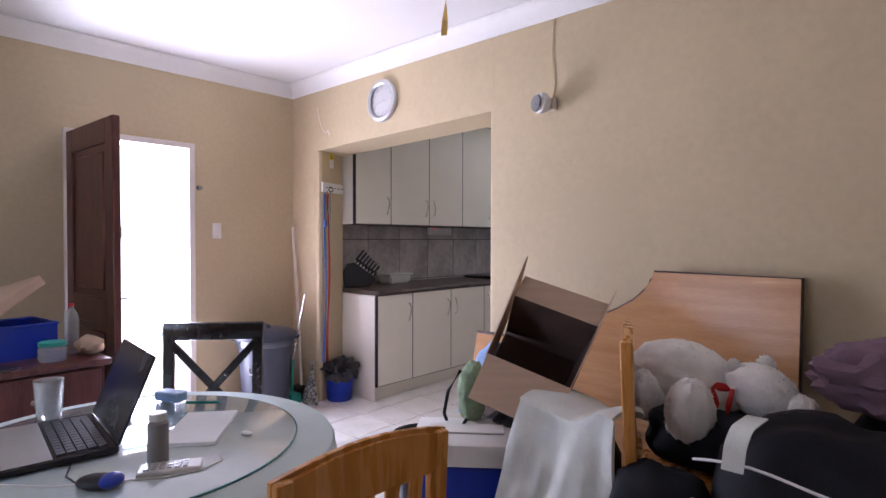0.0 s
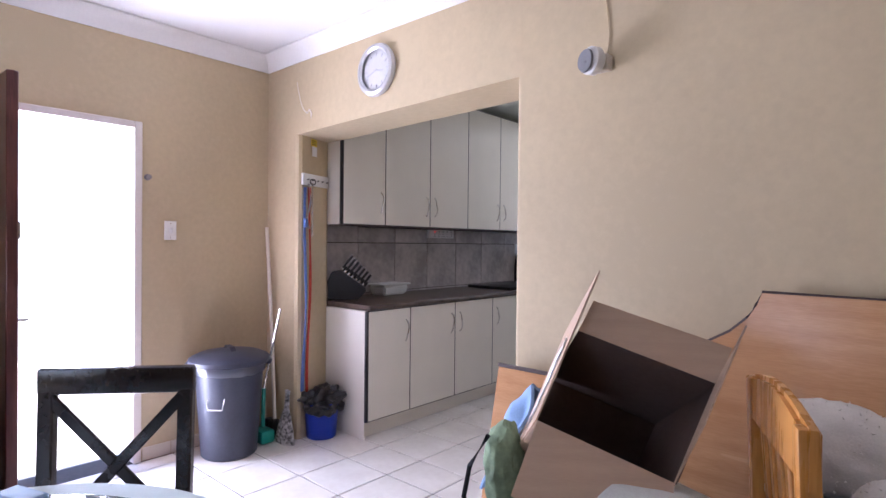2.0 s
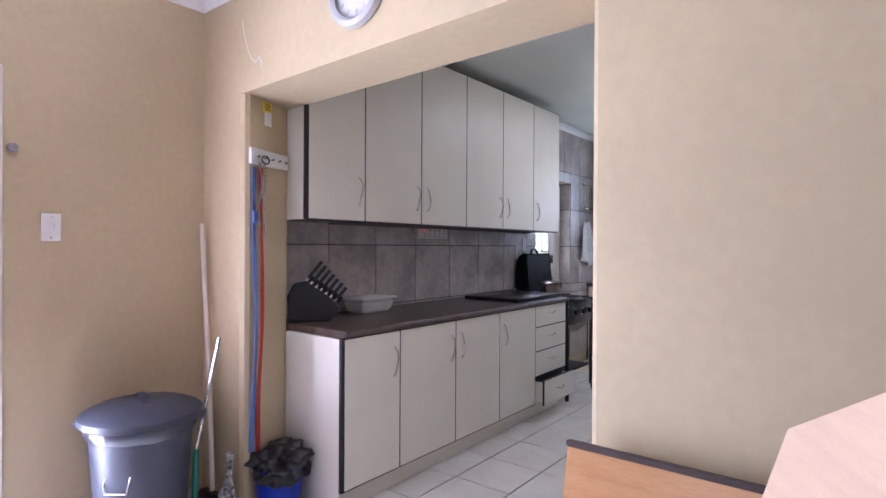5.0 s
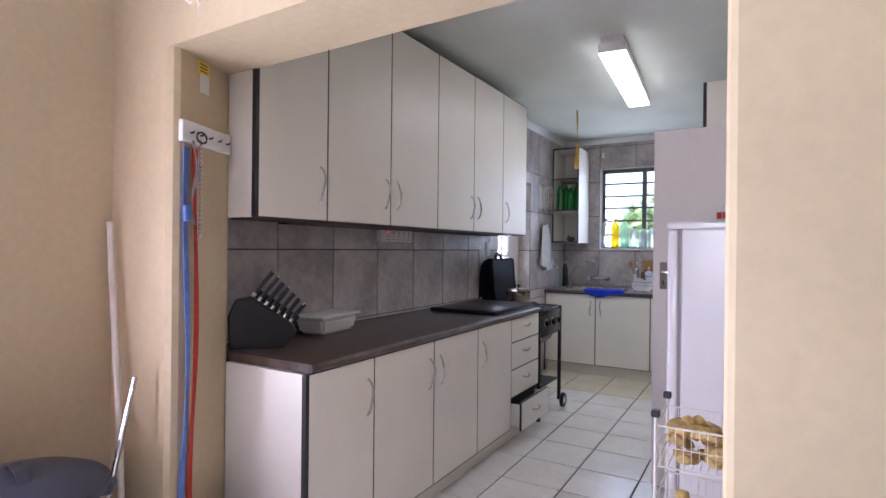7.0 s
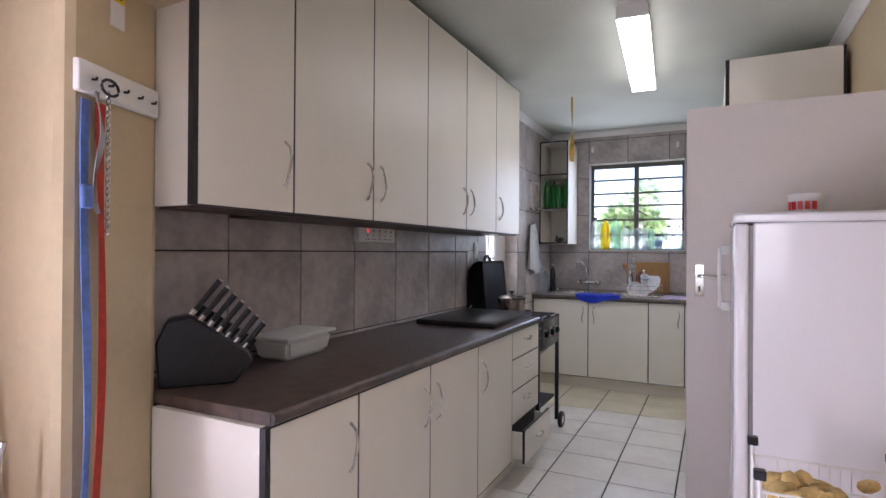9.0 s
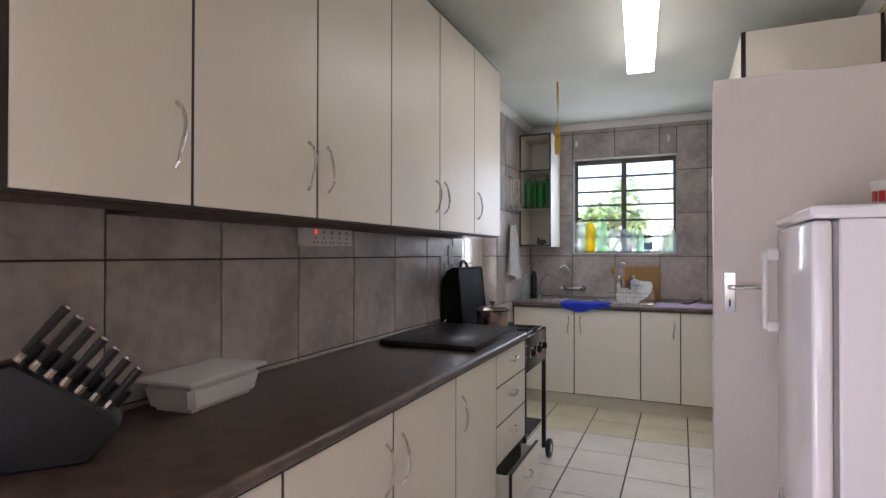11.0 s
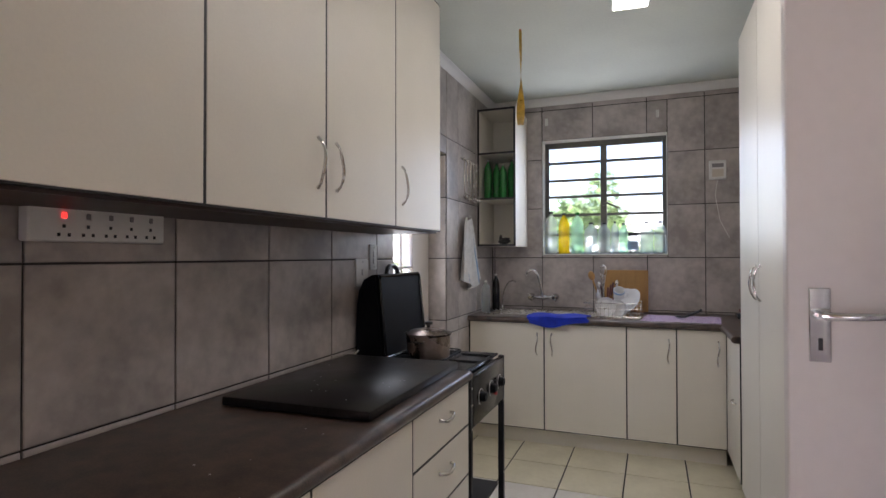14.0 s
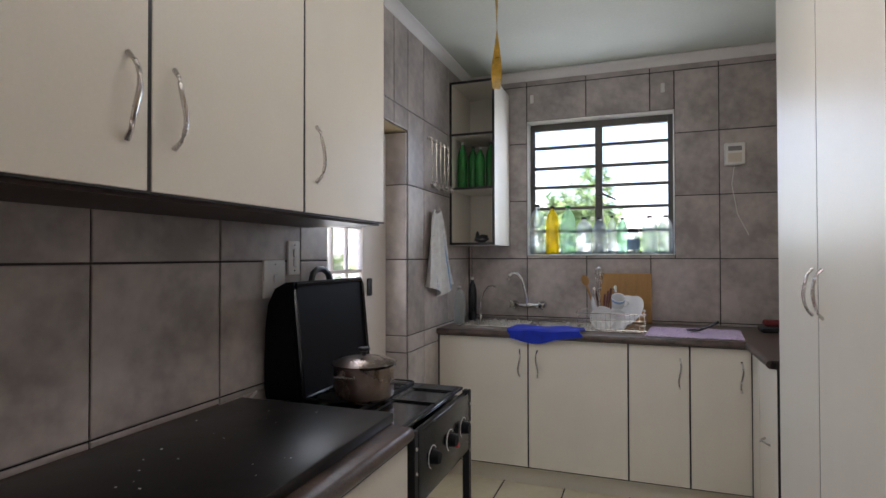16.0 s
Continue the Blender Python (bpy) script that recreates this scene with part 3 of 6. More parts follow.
for z in (0.3, 1.78):
    b = bm_new()
    tube(b, [(-0.008, 0.016, z), (-0.008, 0.016, z + 0.11)], 0.008, 8)
    part("hinge", b, "steel", d, "steel door hinge")

# kitchen window: steel casement with horizontal bars
FYW = KY + 0.13
win = thing("window_1", pose(0, FYW, 0), "grey steel window with horizontal bars over the sink", "window")
win["kind"] = "structure"
CX = (WL + WR) / 2
for nm, q in (("window_frame", (WL + 0.001, -0.02, WB + 0.001, WL + 0.035, 0.02, WT - 0.001)), ("window_frame", (WR - 0.035, -0.02, WB + 0.001, WR - 0.001, 0.02, WT - 0.001)), ("window_frame", (WL + 0.0355, -0.02, WB + 0.001, WR - 0.0355, 0.02, WB + 0.03)), ("window_frame", (WL + 0.0355, -0.02, WT - 0.05, WR - 0.0355, 0.02, WT - 0.001)), ("mullion", (CX - 0.025, -0.026, WB + 0.0305, CX + 0.025, 0.018, WT - 0.0505))):
    part(nm, bx(bm_new(), *q, 0.003), "frame", win)
for x0, x1 in ((WL + 0.036, CX - 0.0255), (CX + 0.0255, WR - 0.036)):
    for z in (1.553, 1.72, 1.875, 2.015, 2.165):
        part("bar", bx(bm_new(), x0, -0.034, z - 0.0105, x1, -0.004, z + 0.0105, 0.002), "frame", win)
    g = part("pane", bx(bm_new(), x0, 0.006, WB + 0.0305, x1, 0.009, WT - 0.0505), "glass", win)
    g.visible_shadow = False
b = bm_new()
tube(b, [(CX, -0.026, 1.8), (CX, -0.06, 1.8), (CX + 0.03, -0.07, 1.81), (CX + 0.12, -0.07, 1.765)], [0.012, 0.01, 0.009, 0.006], 8)
part("stay_handle", b, "frame", win, "bronze casement handle")
M["reveal"] = mat("white_reveal_paint", (0.7, 0.71, 0.68), 0.6, vary=0.05, scale=6)
rv = bm_new()
bx(rv, WL + 0.0005, -0.138, WB, WL + 0.004, -0.021, WT)
bx(rv, WR - 0.004, -0.138, WB, WR - 0.0005, -0.021, WT)
bx(rv, WL + 0.0045, -0.138, WT - 0.004, WR - 0.0045, -0.021, WT - 0.0005)
part("reveal_lining", rv, "reveal", win)
part("window_sill", bx(bm_new(), WL + 0.0045, -0.13 - 0.012, WB + 0.0005, WR - 0.0045, -0.021, WB + 0.009, 0.002), "reveal", win, "white painted sill")

# south window behind the walk
win = thing("window_2", pose(0, SOUTH - 0.1, 0), "white steel living room window in daylight", "window")
win["kind"] = "structure"
for q in ((-2.999, 0.951, -2.96, 2.049), (-1.64, 0.951, -1.601, 2.049), (-2.9595, 0.951, -1.6405, 0.99), (-2.9595, 2.01, -1.6405, 2.049), (-2.32, 0.9905, -2.28, 2.0095)):
    part("window_frame", bx(bm_new(), q[0], -0.02, q[1], q[2], 0.02, q[3], 0.003), "doorwhite", win)
for x0, x1 in ((-2.9595, -2.3205), (-2.2795, -1.6405)):
    g = part("pane", bx(bm_new(), x0, -0.002, 0.9905, x1, 0.002, 2.0095), "glass", win)
    g.visible_shadow = False

# back door in the kitchen's west wall, glazed above
d = thing("door_3", pose(-4.475, 6.27, 0), "white painted back door with small glass panes", "door")
for nm, q in (("stile", (0.005, 0.115)), ("stile", (0.535, 0.8)),):
    part(nm, bx(bm_new(), -0.02, q[0], 0.01, 0.02, q[1], 2.055, 0.003), "doorwhite", d)
for z0, z1 in ((0.01, 1.08), (1.96, 2.055)):
    part("rail", bx(bm_new(), -0.02, 0.1155, z0, 0.02, 0.5345, z1, 0.003), "doorwhite", d)
for z in (1.3, 1.52, 1.74):
    part("glazing_bar", bx(bm_new(), -0.012, 0.1155, z - 0.008, 0.012, 0.5345, z + 0.008), "doorwhite", d)
for y in (0.255, 0.395):
    part("glazing_bar", bx(bm_new(), -0.0105, y - 0.006, 1.0805, 0.0105, y + 0.006, 1.9595), "doorwhite", d)
g = part("pane", bx(bm_new(), -0.002, 0.1155, 1.0805, 0.002, 0.5345, 1.9595), "glass", d)
g.visible_shadow = False
part("lock_body", bx(bm_new(), 0.0202, 0.57, 1.17, 0.04, 0.6, 1.26, 0.003), "black", d, "black rim lock")


# ---- kitchen things ----
M["label_blue"] = mat("blue_label", (0.25, 0.4, 0.6), 0.5)
M["greenpl"] = mat("green_bottle_plastic", (0.03, 0.33, 0.06), 0.15, trans=0.45, vary=0.1, bump=0)


def thin_plastic(name, color, through):
    """A thin bottle wall: partly clear, partly letting light through as a milky glow, with a light gloss."""
    m = bpy.data.materials.new(name)
    m.use_nodes = True
    n, l = m.node_tree.nodes, m.node_tree.links
    clear, milk, gloss = n.new("ShaderNodeBsdfTransparent"), n.new("ShaderNodeBsdfTranslucent"), n.new("ShaderNodeBsdfGlossy")
    clear.inputs[0].default_value = milk.inputs[0].default_value = (*color, 1)
    gloss.inputs["Roughness"].default_value = 0.12
    a, b = n.new("ShaderNodeMixShader"), n.new("ShaderNodeMixShader")
    a.inputs[0].default_value, b.inputs[0].default_value = 1 - through, 0.08
    l.new(clear.outputs[0], a.inputs[1])
    l.new(milk.outputs[0], a.inputs[2])
    l.new(a.outputs[0], b.inputs[1])
    l.new(gloss.outputs[0], b.inputs[2])
    l.new(b.outputs[0], n["Material Output"].inputs[0])
    return m


M["clearpl"] = thin_plastic("clear_bottle_plastic", (0.93, 0.97, 0.97), 0.72)
M["paleclear"] = thin_plastic("pale_green_bottle_plastic", (0.74, 0.95, 0.82), 0.72)
M["yellowjuice"] = thin_plastic("yellow_drink", (0.98, 0.78, 0.03), 0.55)
M["pot"] = mat("worn_pot_steel", (0.34, 0.27, 0.23), 0.28, 1.0, vary=0.2, scale=14, bump=0.03)
M["lidblack"] = mat("matt_black_enamel", (0.005, 0.005, 0.007), 0.5, vary=0.2, scale=8, bump=0.05, spec=0.12)
M["slate"] = mat("scuffed_black_glass", (0.016, 0.014, 0.014), 0.34, vary=0.5, scale=18, grain=140, bump=0.12, spec=0.3)
M["cap"] = mat("dark_bottle_cap", (0.03, 0.03, 0.035), 0.5)
M["towel"] = mat("striped_tea_towel", (0.74, 0.74, 0.73), 0.95, vary=0.1, scale=25, grain=200, bump=0.5)
M["royal"] = mat("royal_blue_cloth", (0.008, 0.03, 0.40), 0.9, vary=0.2, scale=20, grain=200, bump=0.5)
M["ging"] = mat("lilac_gingham_cloth", (0.62, 0.50, 0.68), 0.95, vary=0.2, scale=60, grain=240, bump=0.4)
_n, _l = M["ging"].node_tree.nodes, M["ging"].node_tree.links
_ck = _n.new("ShaderNodeTexChecker")
_ck.inputs["Scale"].default_value = 85
_ck.inputs["Color1"].default_value, _ck.inputs["Color2"].default_value = (0.74, 0.66, 0.76, 1), (0.40, 0.24, 0.48, 1)
_l.new(_n["Texture Coordinate"].outputs["Object"], _ck.inputs["Vector"])
_l.new(_ck.outputs[0], _n["Principled BSDF"].inputs["Base Color"])
M["ceramic"] = mat("white_glazed_ceramic", (0.78, 0.78, 0.78), 0.15, vary=0.02)
M["board"] = mat("wooden_cutting_board", (0.36, 0.19, 0.055), 0.55, vary=0.15, scale=3, grain=40, stretch=(6, 6, 1))
M["amber"] = mat("amber_flypaper", (0.50, 0.30, 0.03), 0.3, vary=0.3, scale=40, trans=0.2)
M["tub"] = mat("frosted_tub_plastic", (0.80, 0.80, 0.77), 0.4, vary=0.04, trans=0.15)
M["red"] = mat("red_plastic", (0.55, 0.02, 0.02), 0.4)
M["dullred"] = mat("dull_red_scourer", (0.16, 0.02, 0.02), 0.9)
M["redglow"] = mat("red_indicator", (1.0, 0.03, 0.02), 0.4, emit=0.5, vary=0, bump=0)
M["potato"] = mat("potato_skin", (0.62, 0.43, 0.16), 0.7, vary=0.25, scale=25, grain=120, bump=0.3, per_object=0.12)
M["wirewhite"] = mat("white_coated_wire", (0.72, 0.70, 0.66), 0.4)


def bottle(m, h, r, material, capmat, label, group):
    t = thing("bottle", m, label, "bottle", group)
    b = lathe(bm_new(), [(0, 0), (r * 0.85, 0), (r, h * 0.03), (r * 0.97, h * 0.3), (r, h * 0.36), (r, h * 0.66), (r * 0.93, h * 0.74), (r * 0.74, h * 0.82), (r * 0.42, h * 0.89), (r * 0.32, h * 0.905), (r * 0.32, h * 0.945), (0, h * 0.946)], 18)
    part("bottle_body", b, material, t)
    b = lathe(bm_new(), [(0, h * 0.9465), (r * 0.36, h * 0.9465), (r * 0.36, h * 0.995), (r * 0.3, h), (0, h)], 14)
    part("cap", b, capmat, t)
    return t


for x, h, r, mt, cp, lb in ((-3.825, 0.36, 0.053, "clearpl", "cap", "clear plastic two-litre bottle on the window sill"), (-3.715, 0.345, 0.046, "yellowjuice", "cap", "bottle of bright yellow drink on the window sill"), (-3.605, 0.345, 0.05, "paleclear", "greenpl", "pale green plastic bottle on the window sill"), (-3.495, 0.26, 0.054, "clearpl", "cap", "clear plastic bottle with dark print on the sill"), (-3.388, 0.255, 0.05, "clearpl", "cap", "empty clear plastic bottle on the window sill"), (-3.305, 0.265, 0.03, "clearpl", "cap", "empty clear plastic bottle on the window sill"), (-3.238, 0.25, 0.034, "paleclear", "cap", "pale plastic bottle on the window sill"), (-3.06, 0.26, 0.05, "clearpl", "cap", "empty clear plastic bottle on the window sill"), (-2.96, 0.26, 0.047, "clearpl", "cap", "empty clear plastic bottle on the window sill")):
    bottle(pose(x, KY + 0.055, WB + 0.0095), h, r, mt, cp, lb, "sill bottles")
j = thing("jar", pose(-3.165, KY + 0.055, WB + 0.0095), "clear jar with a blue label and dark lid", "jar", "sill bottles")
part("jar_body", lathe(bm_new(), [(0, 0), (0.04, 0), (0.042, 0.01), (0.042, 0.12), (0.033, 0.145), (0, 0.146)], 20), "clearpl", j)
part("label", lathe(bm_new(), [(0.0425, 0.03), (0.0432, 0.03), (0.0432, 0.1), (0.0425, 0.1)], 20), "label_blue", j, "blue paper label")
part("lid", lathe(bm_new(), [(0, 0.1465), (0.036, 0.1465), (0.036, 0.168), (0.033, 0.172), (0, 0.172)], 20), "cap", j)

# open wall shelf in the corner
s = thing("wall_shelf", pose(-4.325, 7.775, 1.45), "open white three-tier wall shelf with black edges", "shelf")
W, D, H = 0.312, 0.43, 1.095
for nm, q in (("side_panel", (0, 0.003, 0, 0.016, D, H)), ("side_panel", (W - 0.016, 0.003, 0, W, D, H)), ("back_panel", (0.0165, D - 0.012, 0.0165, W - 0.0165, D, H - 0.0165)), ("shelf", (0.0165, 0.003, 0.0, W - 0.0165, D, 0.016)), ("shelf", (0.0165, 0.003, 0.37, W - 0.0165, D - 0.0125, 0.386)), ("shelf", (0.0165, 0.003, 0.73, W - 0.0165, D - 0.0125, 0.746)), ("top_panel", (0.0165, 0.003, H - 0.016, W - 0.0165, D, H))):
    p = part(nm, bx(bm_new(), *q), "white", s)
    if nm != "back_panel":
        part("edging", bx(bm_new(), q[0], 0.0, q[2], q[3], 0.0026, q[5]), "edge", p, "black edging strip")
for i, x in enumerate((0.065, 0.125, 0.19, 0.25)):
    bottle(pose(-4.325 + x, 7.86 + 0.05 * (i % 2), 1.45 + 0.3865), 0.315 - 0.02 * (i % 3), 0.033, "greenpl", "whitepl" if i % 2 == 0 else "cap", "empty green plastic bottle on the wall shelf", "green bottles")
bm = bm_new()
blob(bm, (0, 0, 0.022), (0.05, 0.035, 0.022), 0.2, 2)
blob(bm, (-0.03, 0.0, 0.045), (0.012, 0.012, 0.03), 0.3, 2)
blob(bm, (0.01, 0.0, 0.04), (0.03, 0.02, 0.012), 0.5, 4)
solo("small_ornament", bm, "black", pose(-4.12, 7.84, 1.467), "small dark object on the bottom shelf", "ornament")

# hanging utensils and tea towel on the tiled pier
r = thing("utensil_rack", pose(KX + 0.012, 7.36, 1.75), "steel kitchen utensils hanging from a wall rail", "utensil rack")
part("rail", bx(bm_new(), 0, 0.0, 0.33, 0.012, 0.36, 0.345, 0.002), "steel", r)
for i in range(5):
    y = 0.03 + i * 0.075
    b = bm_new()
    tube(b, [(0.02, y, 0.345), (0.02, y, 0.2), (0.024, y, 0.08)], [0.006, 0.005, 0.003], 6)
    lathe(b, [(0, -0.028), (0.018, -0.024), (0.03, -0.008), (0.031, 0.0), (0.029, 0.0), (0.017, -0.02), (0, -0.024)], 12, c=(0.04, y, 0.06), m=pose(0, 0, 0, 0, 65, 10 * i), sx=1.0 if i % 2 else 0.8)
    part("ladle", b, "steel", r, "steel serving spoon")
bm = bm_new()


def tea(u, v):
    w = 0.09 + 0.24 * v ** 0.7
    y = 7.47 + (u - 0.5) * w * 1.5 + 0.03 * v
    z = 1.64 - v * (0.5 - 0.09 * abs(u - 0.55)) + 0.02 * math.sin(u * 9)
    x = KX + 0.035 + 0.022 * math.sin(u * 17 + v * 2) * (0.4 + v) + 0.01 * v
    return (x, y, z)


sheet(bm, tea, 34, 26, 0.003)
tw = thing("tea_towel", pose(0, 0, 0), "striped grey and white tea towel hanging on a hook", "towel")
part("cloth", bm, "towel", tw)
for k in (0.28, 0.72):
    sb = bm_new()
    sheet(sb, lambda u, v: tuple(Vector(tea(k + 0.04 * (u - 0.5), 0.04 + 0.94 * v)) + Vector((0.0035, 0, 0))), 2, 26)
    part("stripe", sb, M["label_blue"], tw, "dark blue woven stripe")
b = bm_new()
tube(b, [(KX + 0.012, 7.5, 1.655), (KX + 0.04, 7.5, 1.65), (KX + 0.045, 7.5, 1.67)], 0.004, 6)
part("hook", b, "steel", tw)

# sink, taps and what lies round it
s = thing("sink", pose(0, 0, 0.925), "stainless steel double-bowl sink set into the worktop", "sink")
b = bm_new()
for q in ((SX0 - 0.012, SY0 - 0.012, SX1 + 0.012, SY0 + 0.02), (SX0 - 0.012, SY1 - 0.05, SX1 + 0.012, SY1 + 0.012), (SX0 - 0.012, SY0 + 0.02, SX0 + 0.02, SY1 - 0.05), (SX1 - 0.02, SY0 + 0.02, SX1 + 0.012, SY1 - 0.05), (-3.81, SY0 + 0.02, -3.77, SY1 - 0.05)):
    bx(b, q[0], q[1], 0.0005, q[2], q[3], 0.006)
part("rim", b, "steel", s)
for x0, x1 in ((SX0 + 0.02, -3.81), (-3.77, SX1 - 0.02)):
    b = bm_new()
    y0, y1, z = SY0 + 0.02, SY1 - 0.05, -0.15
    for q in ((x0, y0, z, x0 + 0.003, y1, 0.0), (x1 - 0.003, y0, z, x1, y1, 0.0), (x0, y0, z, x1, y0 + 0.003, 0.0), (x0, y1 - 0.003, z, x1, y1, 0.0), (x0, y0, z - 0.003, x1, y1, z)):
        bx(b, *q)
    part("bowl", b, "steel", s)
bd = part("drainboard", bx(bm_new(), SX1 + 0.0125, SY0, 0.0005, -3.105, SY1, 0.006, 0.001), "steel", s, "ridged steel drainer")

t = thing("kitchen_tap", pose(-3.875, 8.185, 0.905), "chrome wall mixer tap with a swan-neck spout", "tap")
b = bm_new()
tube(b, [(-0.1, -0.03, 0.125), (-0.05, -0.034, 0.125), (-0.02, -0.036, 0.125), (0.02, -0.036, 0.125), (0.05, -0.034, 0.125), (0.1, -0.03, 0.125)], [0.014, 0.013, 0.02, 0.02, 0.013, 0.014], 12)
part("tap_body", b, "chrome", t)
b = bm_new()
tube(b, [(0.0, -0.04, 0.13), (-0.002, -0.045, 0.17), (-0.012, -0.055, 0.24), (-0.032, -0.068, 0.31), (-0.06, -0.085, 0.348), (-0.092, -0.1, 0.352), (-0.116, -0.112, 0.33), (-0.122, -0.115, 0.305)], [0.016, 0.013, 0.0125, 0.0125, 0.0125, 0.0125, 0.0125, 0.014], 12)
part("spout", b, "chrome", t)
for x in (-0.1, 0.1):
    b = bm_new()
    tube(b, [(x, 0.016, 0.125), (x, -0.012, 0.125)], [0.03, 0.022], 16)
    tube(b, [(x, -0.012, 0.125), (x, -0.052, 0.125)], 0.015, 12)
    part("wall_flange", b, "chrome", t)
    b = bm_new()
    tube(b, [(x, -0.0525, 0.125), (x, -0.075, 0.125), (x, -0.084, 0.125)], [0.018, 0.02, 0.012], 12)
    for k in range(4):
        a = k * math.pi / 2 + 0.5
        tube(b, [(x, -0.066, 0.125), (x + 0.034 * math.cos(a), -0.066, 0.125 + 0.034 * math.sin(a))], [0.009, 0.007], 7)
    part("cross_handle", b, "chrome", t)
t = thing("filter_tap", pose(-4.205, 8.1, 0.931), "slim chrome filter tap beside the sink", "tap")
b = bm_new()
tube(b, [(0, 0, 0), (0, 0, 0.02), (0, 0, 0.03)], [0.018, 0.016, 0.007], 10)
tube(b, [(0, 0, 0.03), (0.005, 0, 0.12), (0.028, -0.01, 0.18), (0.065, -0.025, 0.225), (0.1, -0.035, 0.24), (0.122, -0.04, 0.228)], 0.0065, 9)
part("spout", b, "chrome", t)
bottle(pose(-4.27, 7.82, 0.9255), 0.25, 0.036, "clearpl", "whitepl", "clear plastic bottle beside the sink", "sink bottles")
bottle(pose(-4.24, 8.02, 0.9255), 0.3, 0.03, "blackgloss", "whitepl", "dark pump bottle beside the sink", "sink bottles")

bm = bm_new()
sheet(bm, lambda u, v: (-3.86 + 0.42 * u + 0.01 * math.sin(v * 9), 7.70 - 0.205 * min(v / 0.55, 1.0) - 0.006 * math.sin(u * 15) * v, 0.9455 + 0.004 * math.sin(u * 11 + v * 7) - (max(0, v - 0.5) * (0.11 + 0.05 * math.sin(u * 4.5)))), 24, 16, 0.005)
solo("dish_cloth", bm, "royal", Matrix(), "royal blue dish cloth hanging over the worktop edge", "cloth")

k = thing("dish_rack", pose(-3.29, 7.84, 0.9315), "wire dish rack with clean plates and cutlery", "dish rack")
for z, r in ((0.004, 0.003), (0.06, 0.002), (0.1, 0.003)):
    b = bm_new()
    tube(b, [(-0.2, -0.14, z), (0.2, -0.14, z), (0.2, 0.14, z), (-0.2, 0.14, z), (-0.2, -0.14, z)], r, 6)
    part("wire_ring", b, "steel", k)
for i in range(15):
    x = -0.19 + 0.38 * i / 14
    b = bm_new()
    tube(b, [(x, -0.14, 0.1), (x, -0.14, 0.004), (x, 0.14, 0.004), (x, 0.14, 0.1)], 0.0015, 5)
    part("wire", b, "steel", k)
def plate(m, r, label):
    k = r / 0.108
    bm = lathe(bm_new(), [(0, 0), (0.06 * k, 0.002), (0.105 * k, 0.016), (0.108 * k, 0.02), (0.103 * k, 0.019), (0.06 * k, 0.006), (0, 0.004)], 32)
    return solo("plate", bm, "ceramic", m, label, "plate", "clean plates")


def washed_bowl(m, r, label):
    k = r / 0.072
    bm = lathe(bm_new(), [(0, 0), (0.03 * k, 0), (0.034 * k, 0.006 * k), (0.06 * k, 0.028 * k), (0.072 * k, 0.055 * k), (0.069 * k, 0.055 * k), (0.056 * k, 0.03 * k), (0, 0.01 * k)], 28)
    return solo("bowl", bm, "ceramic", m, label, "bowl", "clean plates")


plate(pose(-3.405, 7.85, 1.03, 0, 78, 12), 0.092, "white side plate standing on edge in the dish rack")
plate(pose(-3.175, 7.86, 1.03, 48, -34, -20), 0.105, "large white dinner plate leaning in the dish rack")
plate(pose(-3.215, 7.885, 1.035, 52, -24, -16), 0.1, "white dinner plate leaning behind another plate")
washed_bowl(pose(-3.345, 7.79, 0.985, 74, 0, 8), 0.074, "white bowl standing on edge in the dish rack")
washed_bowl(pose(-3.25, 7.79, 0.985, 82, 14, -10), 0.066, "small pale bowl leaning among the dishes")
mg = thing("mug", pose(-3.255, 7.83, 1.065, 38, 8, 0), "pale blue mug lying on the dishes", "mug")
part("mug_body", lathe(bm_new(), [(0, 0), (0.03, 0), (0.036, 0.005), (0.041, 0.075), (0.037, 0.075), (0.033, 0.008), (0, 0.006)], 20), "ceramic", mg)
part("rim_band", lathe(bm_new(), [(0.0392, 0.058), (0.0418, 0.058), (0.0424, 0.0745), (0.0412, 0.0748)], 20), M["label_blue"], mg, "pale blue band round the rim")
b = bm_new()
tube(b, [(0.037, 0, 0.06), (0.058, 0, 0.055), (0.062, 0, 0.035), (0.052, 0, 0.018), (0.035, 0, 0.015)], 0.005, 7)
part("handle", b, "ceramic", mg)
ch = thing("cutlery_cup", pose(-3.345, 7.9, 0.937), "cutlery cup full of wooden spoons and knives", "cutlery")
part("cup", lathe(bm_new(), [(0, 0), (0.05, 0), (0.055, 0.1), (0.052, 0.1), (0.047, 0.004), (0, 0.004)], 16), "whitepl", ch)
b = bm_new()
tube(b, [(-0.02, 0, 0.006), (-0.07, -0.02, 0.17), (-0.095, -0.03, 0.25)], [0.005, 0.006, 0.008], 7)
blob(b, (-0.105, -0.034, 0.285), (0.024, 0.009, 0.036), 0.05, 2, 3, m=pose(0, 0, 0, 0, -18, 0))
part("wooden_spoon", b, "board", ch, "brown wooden spoon")
b = bm_new()
tube(b, [(-0.012, 0.02, 0.006), (-0.03, 0.015, 0.14), (-0.045, 0.01, 0.22)], [0.005, 0.007, 0.006], 7)
part("spatula_handle", b, "mahog", ch, "dark wooden handle")
b = bm_new()
tube(b, [(-0.008, -0.01, 0.006), (-0.018, -0.01, 0.12), (-0.022, -0.01, 0.2)], [0.005, 0.008, 0.007], 7)
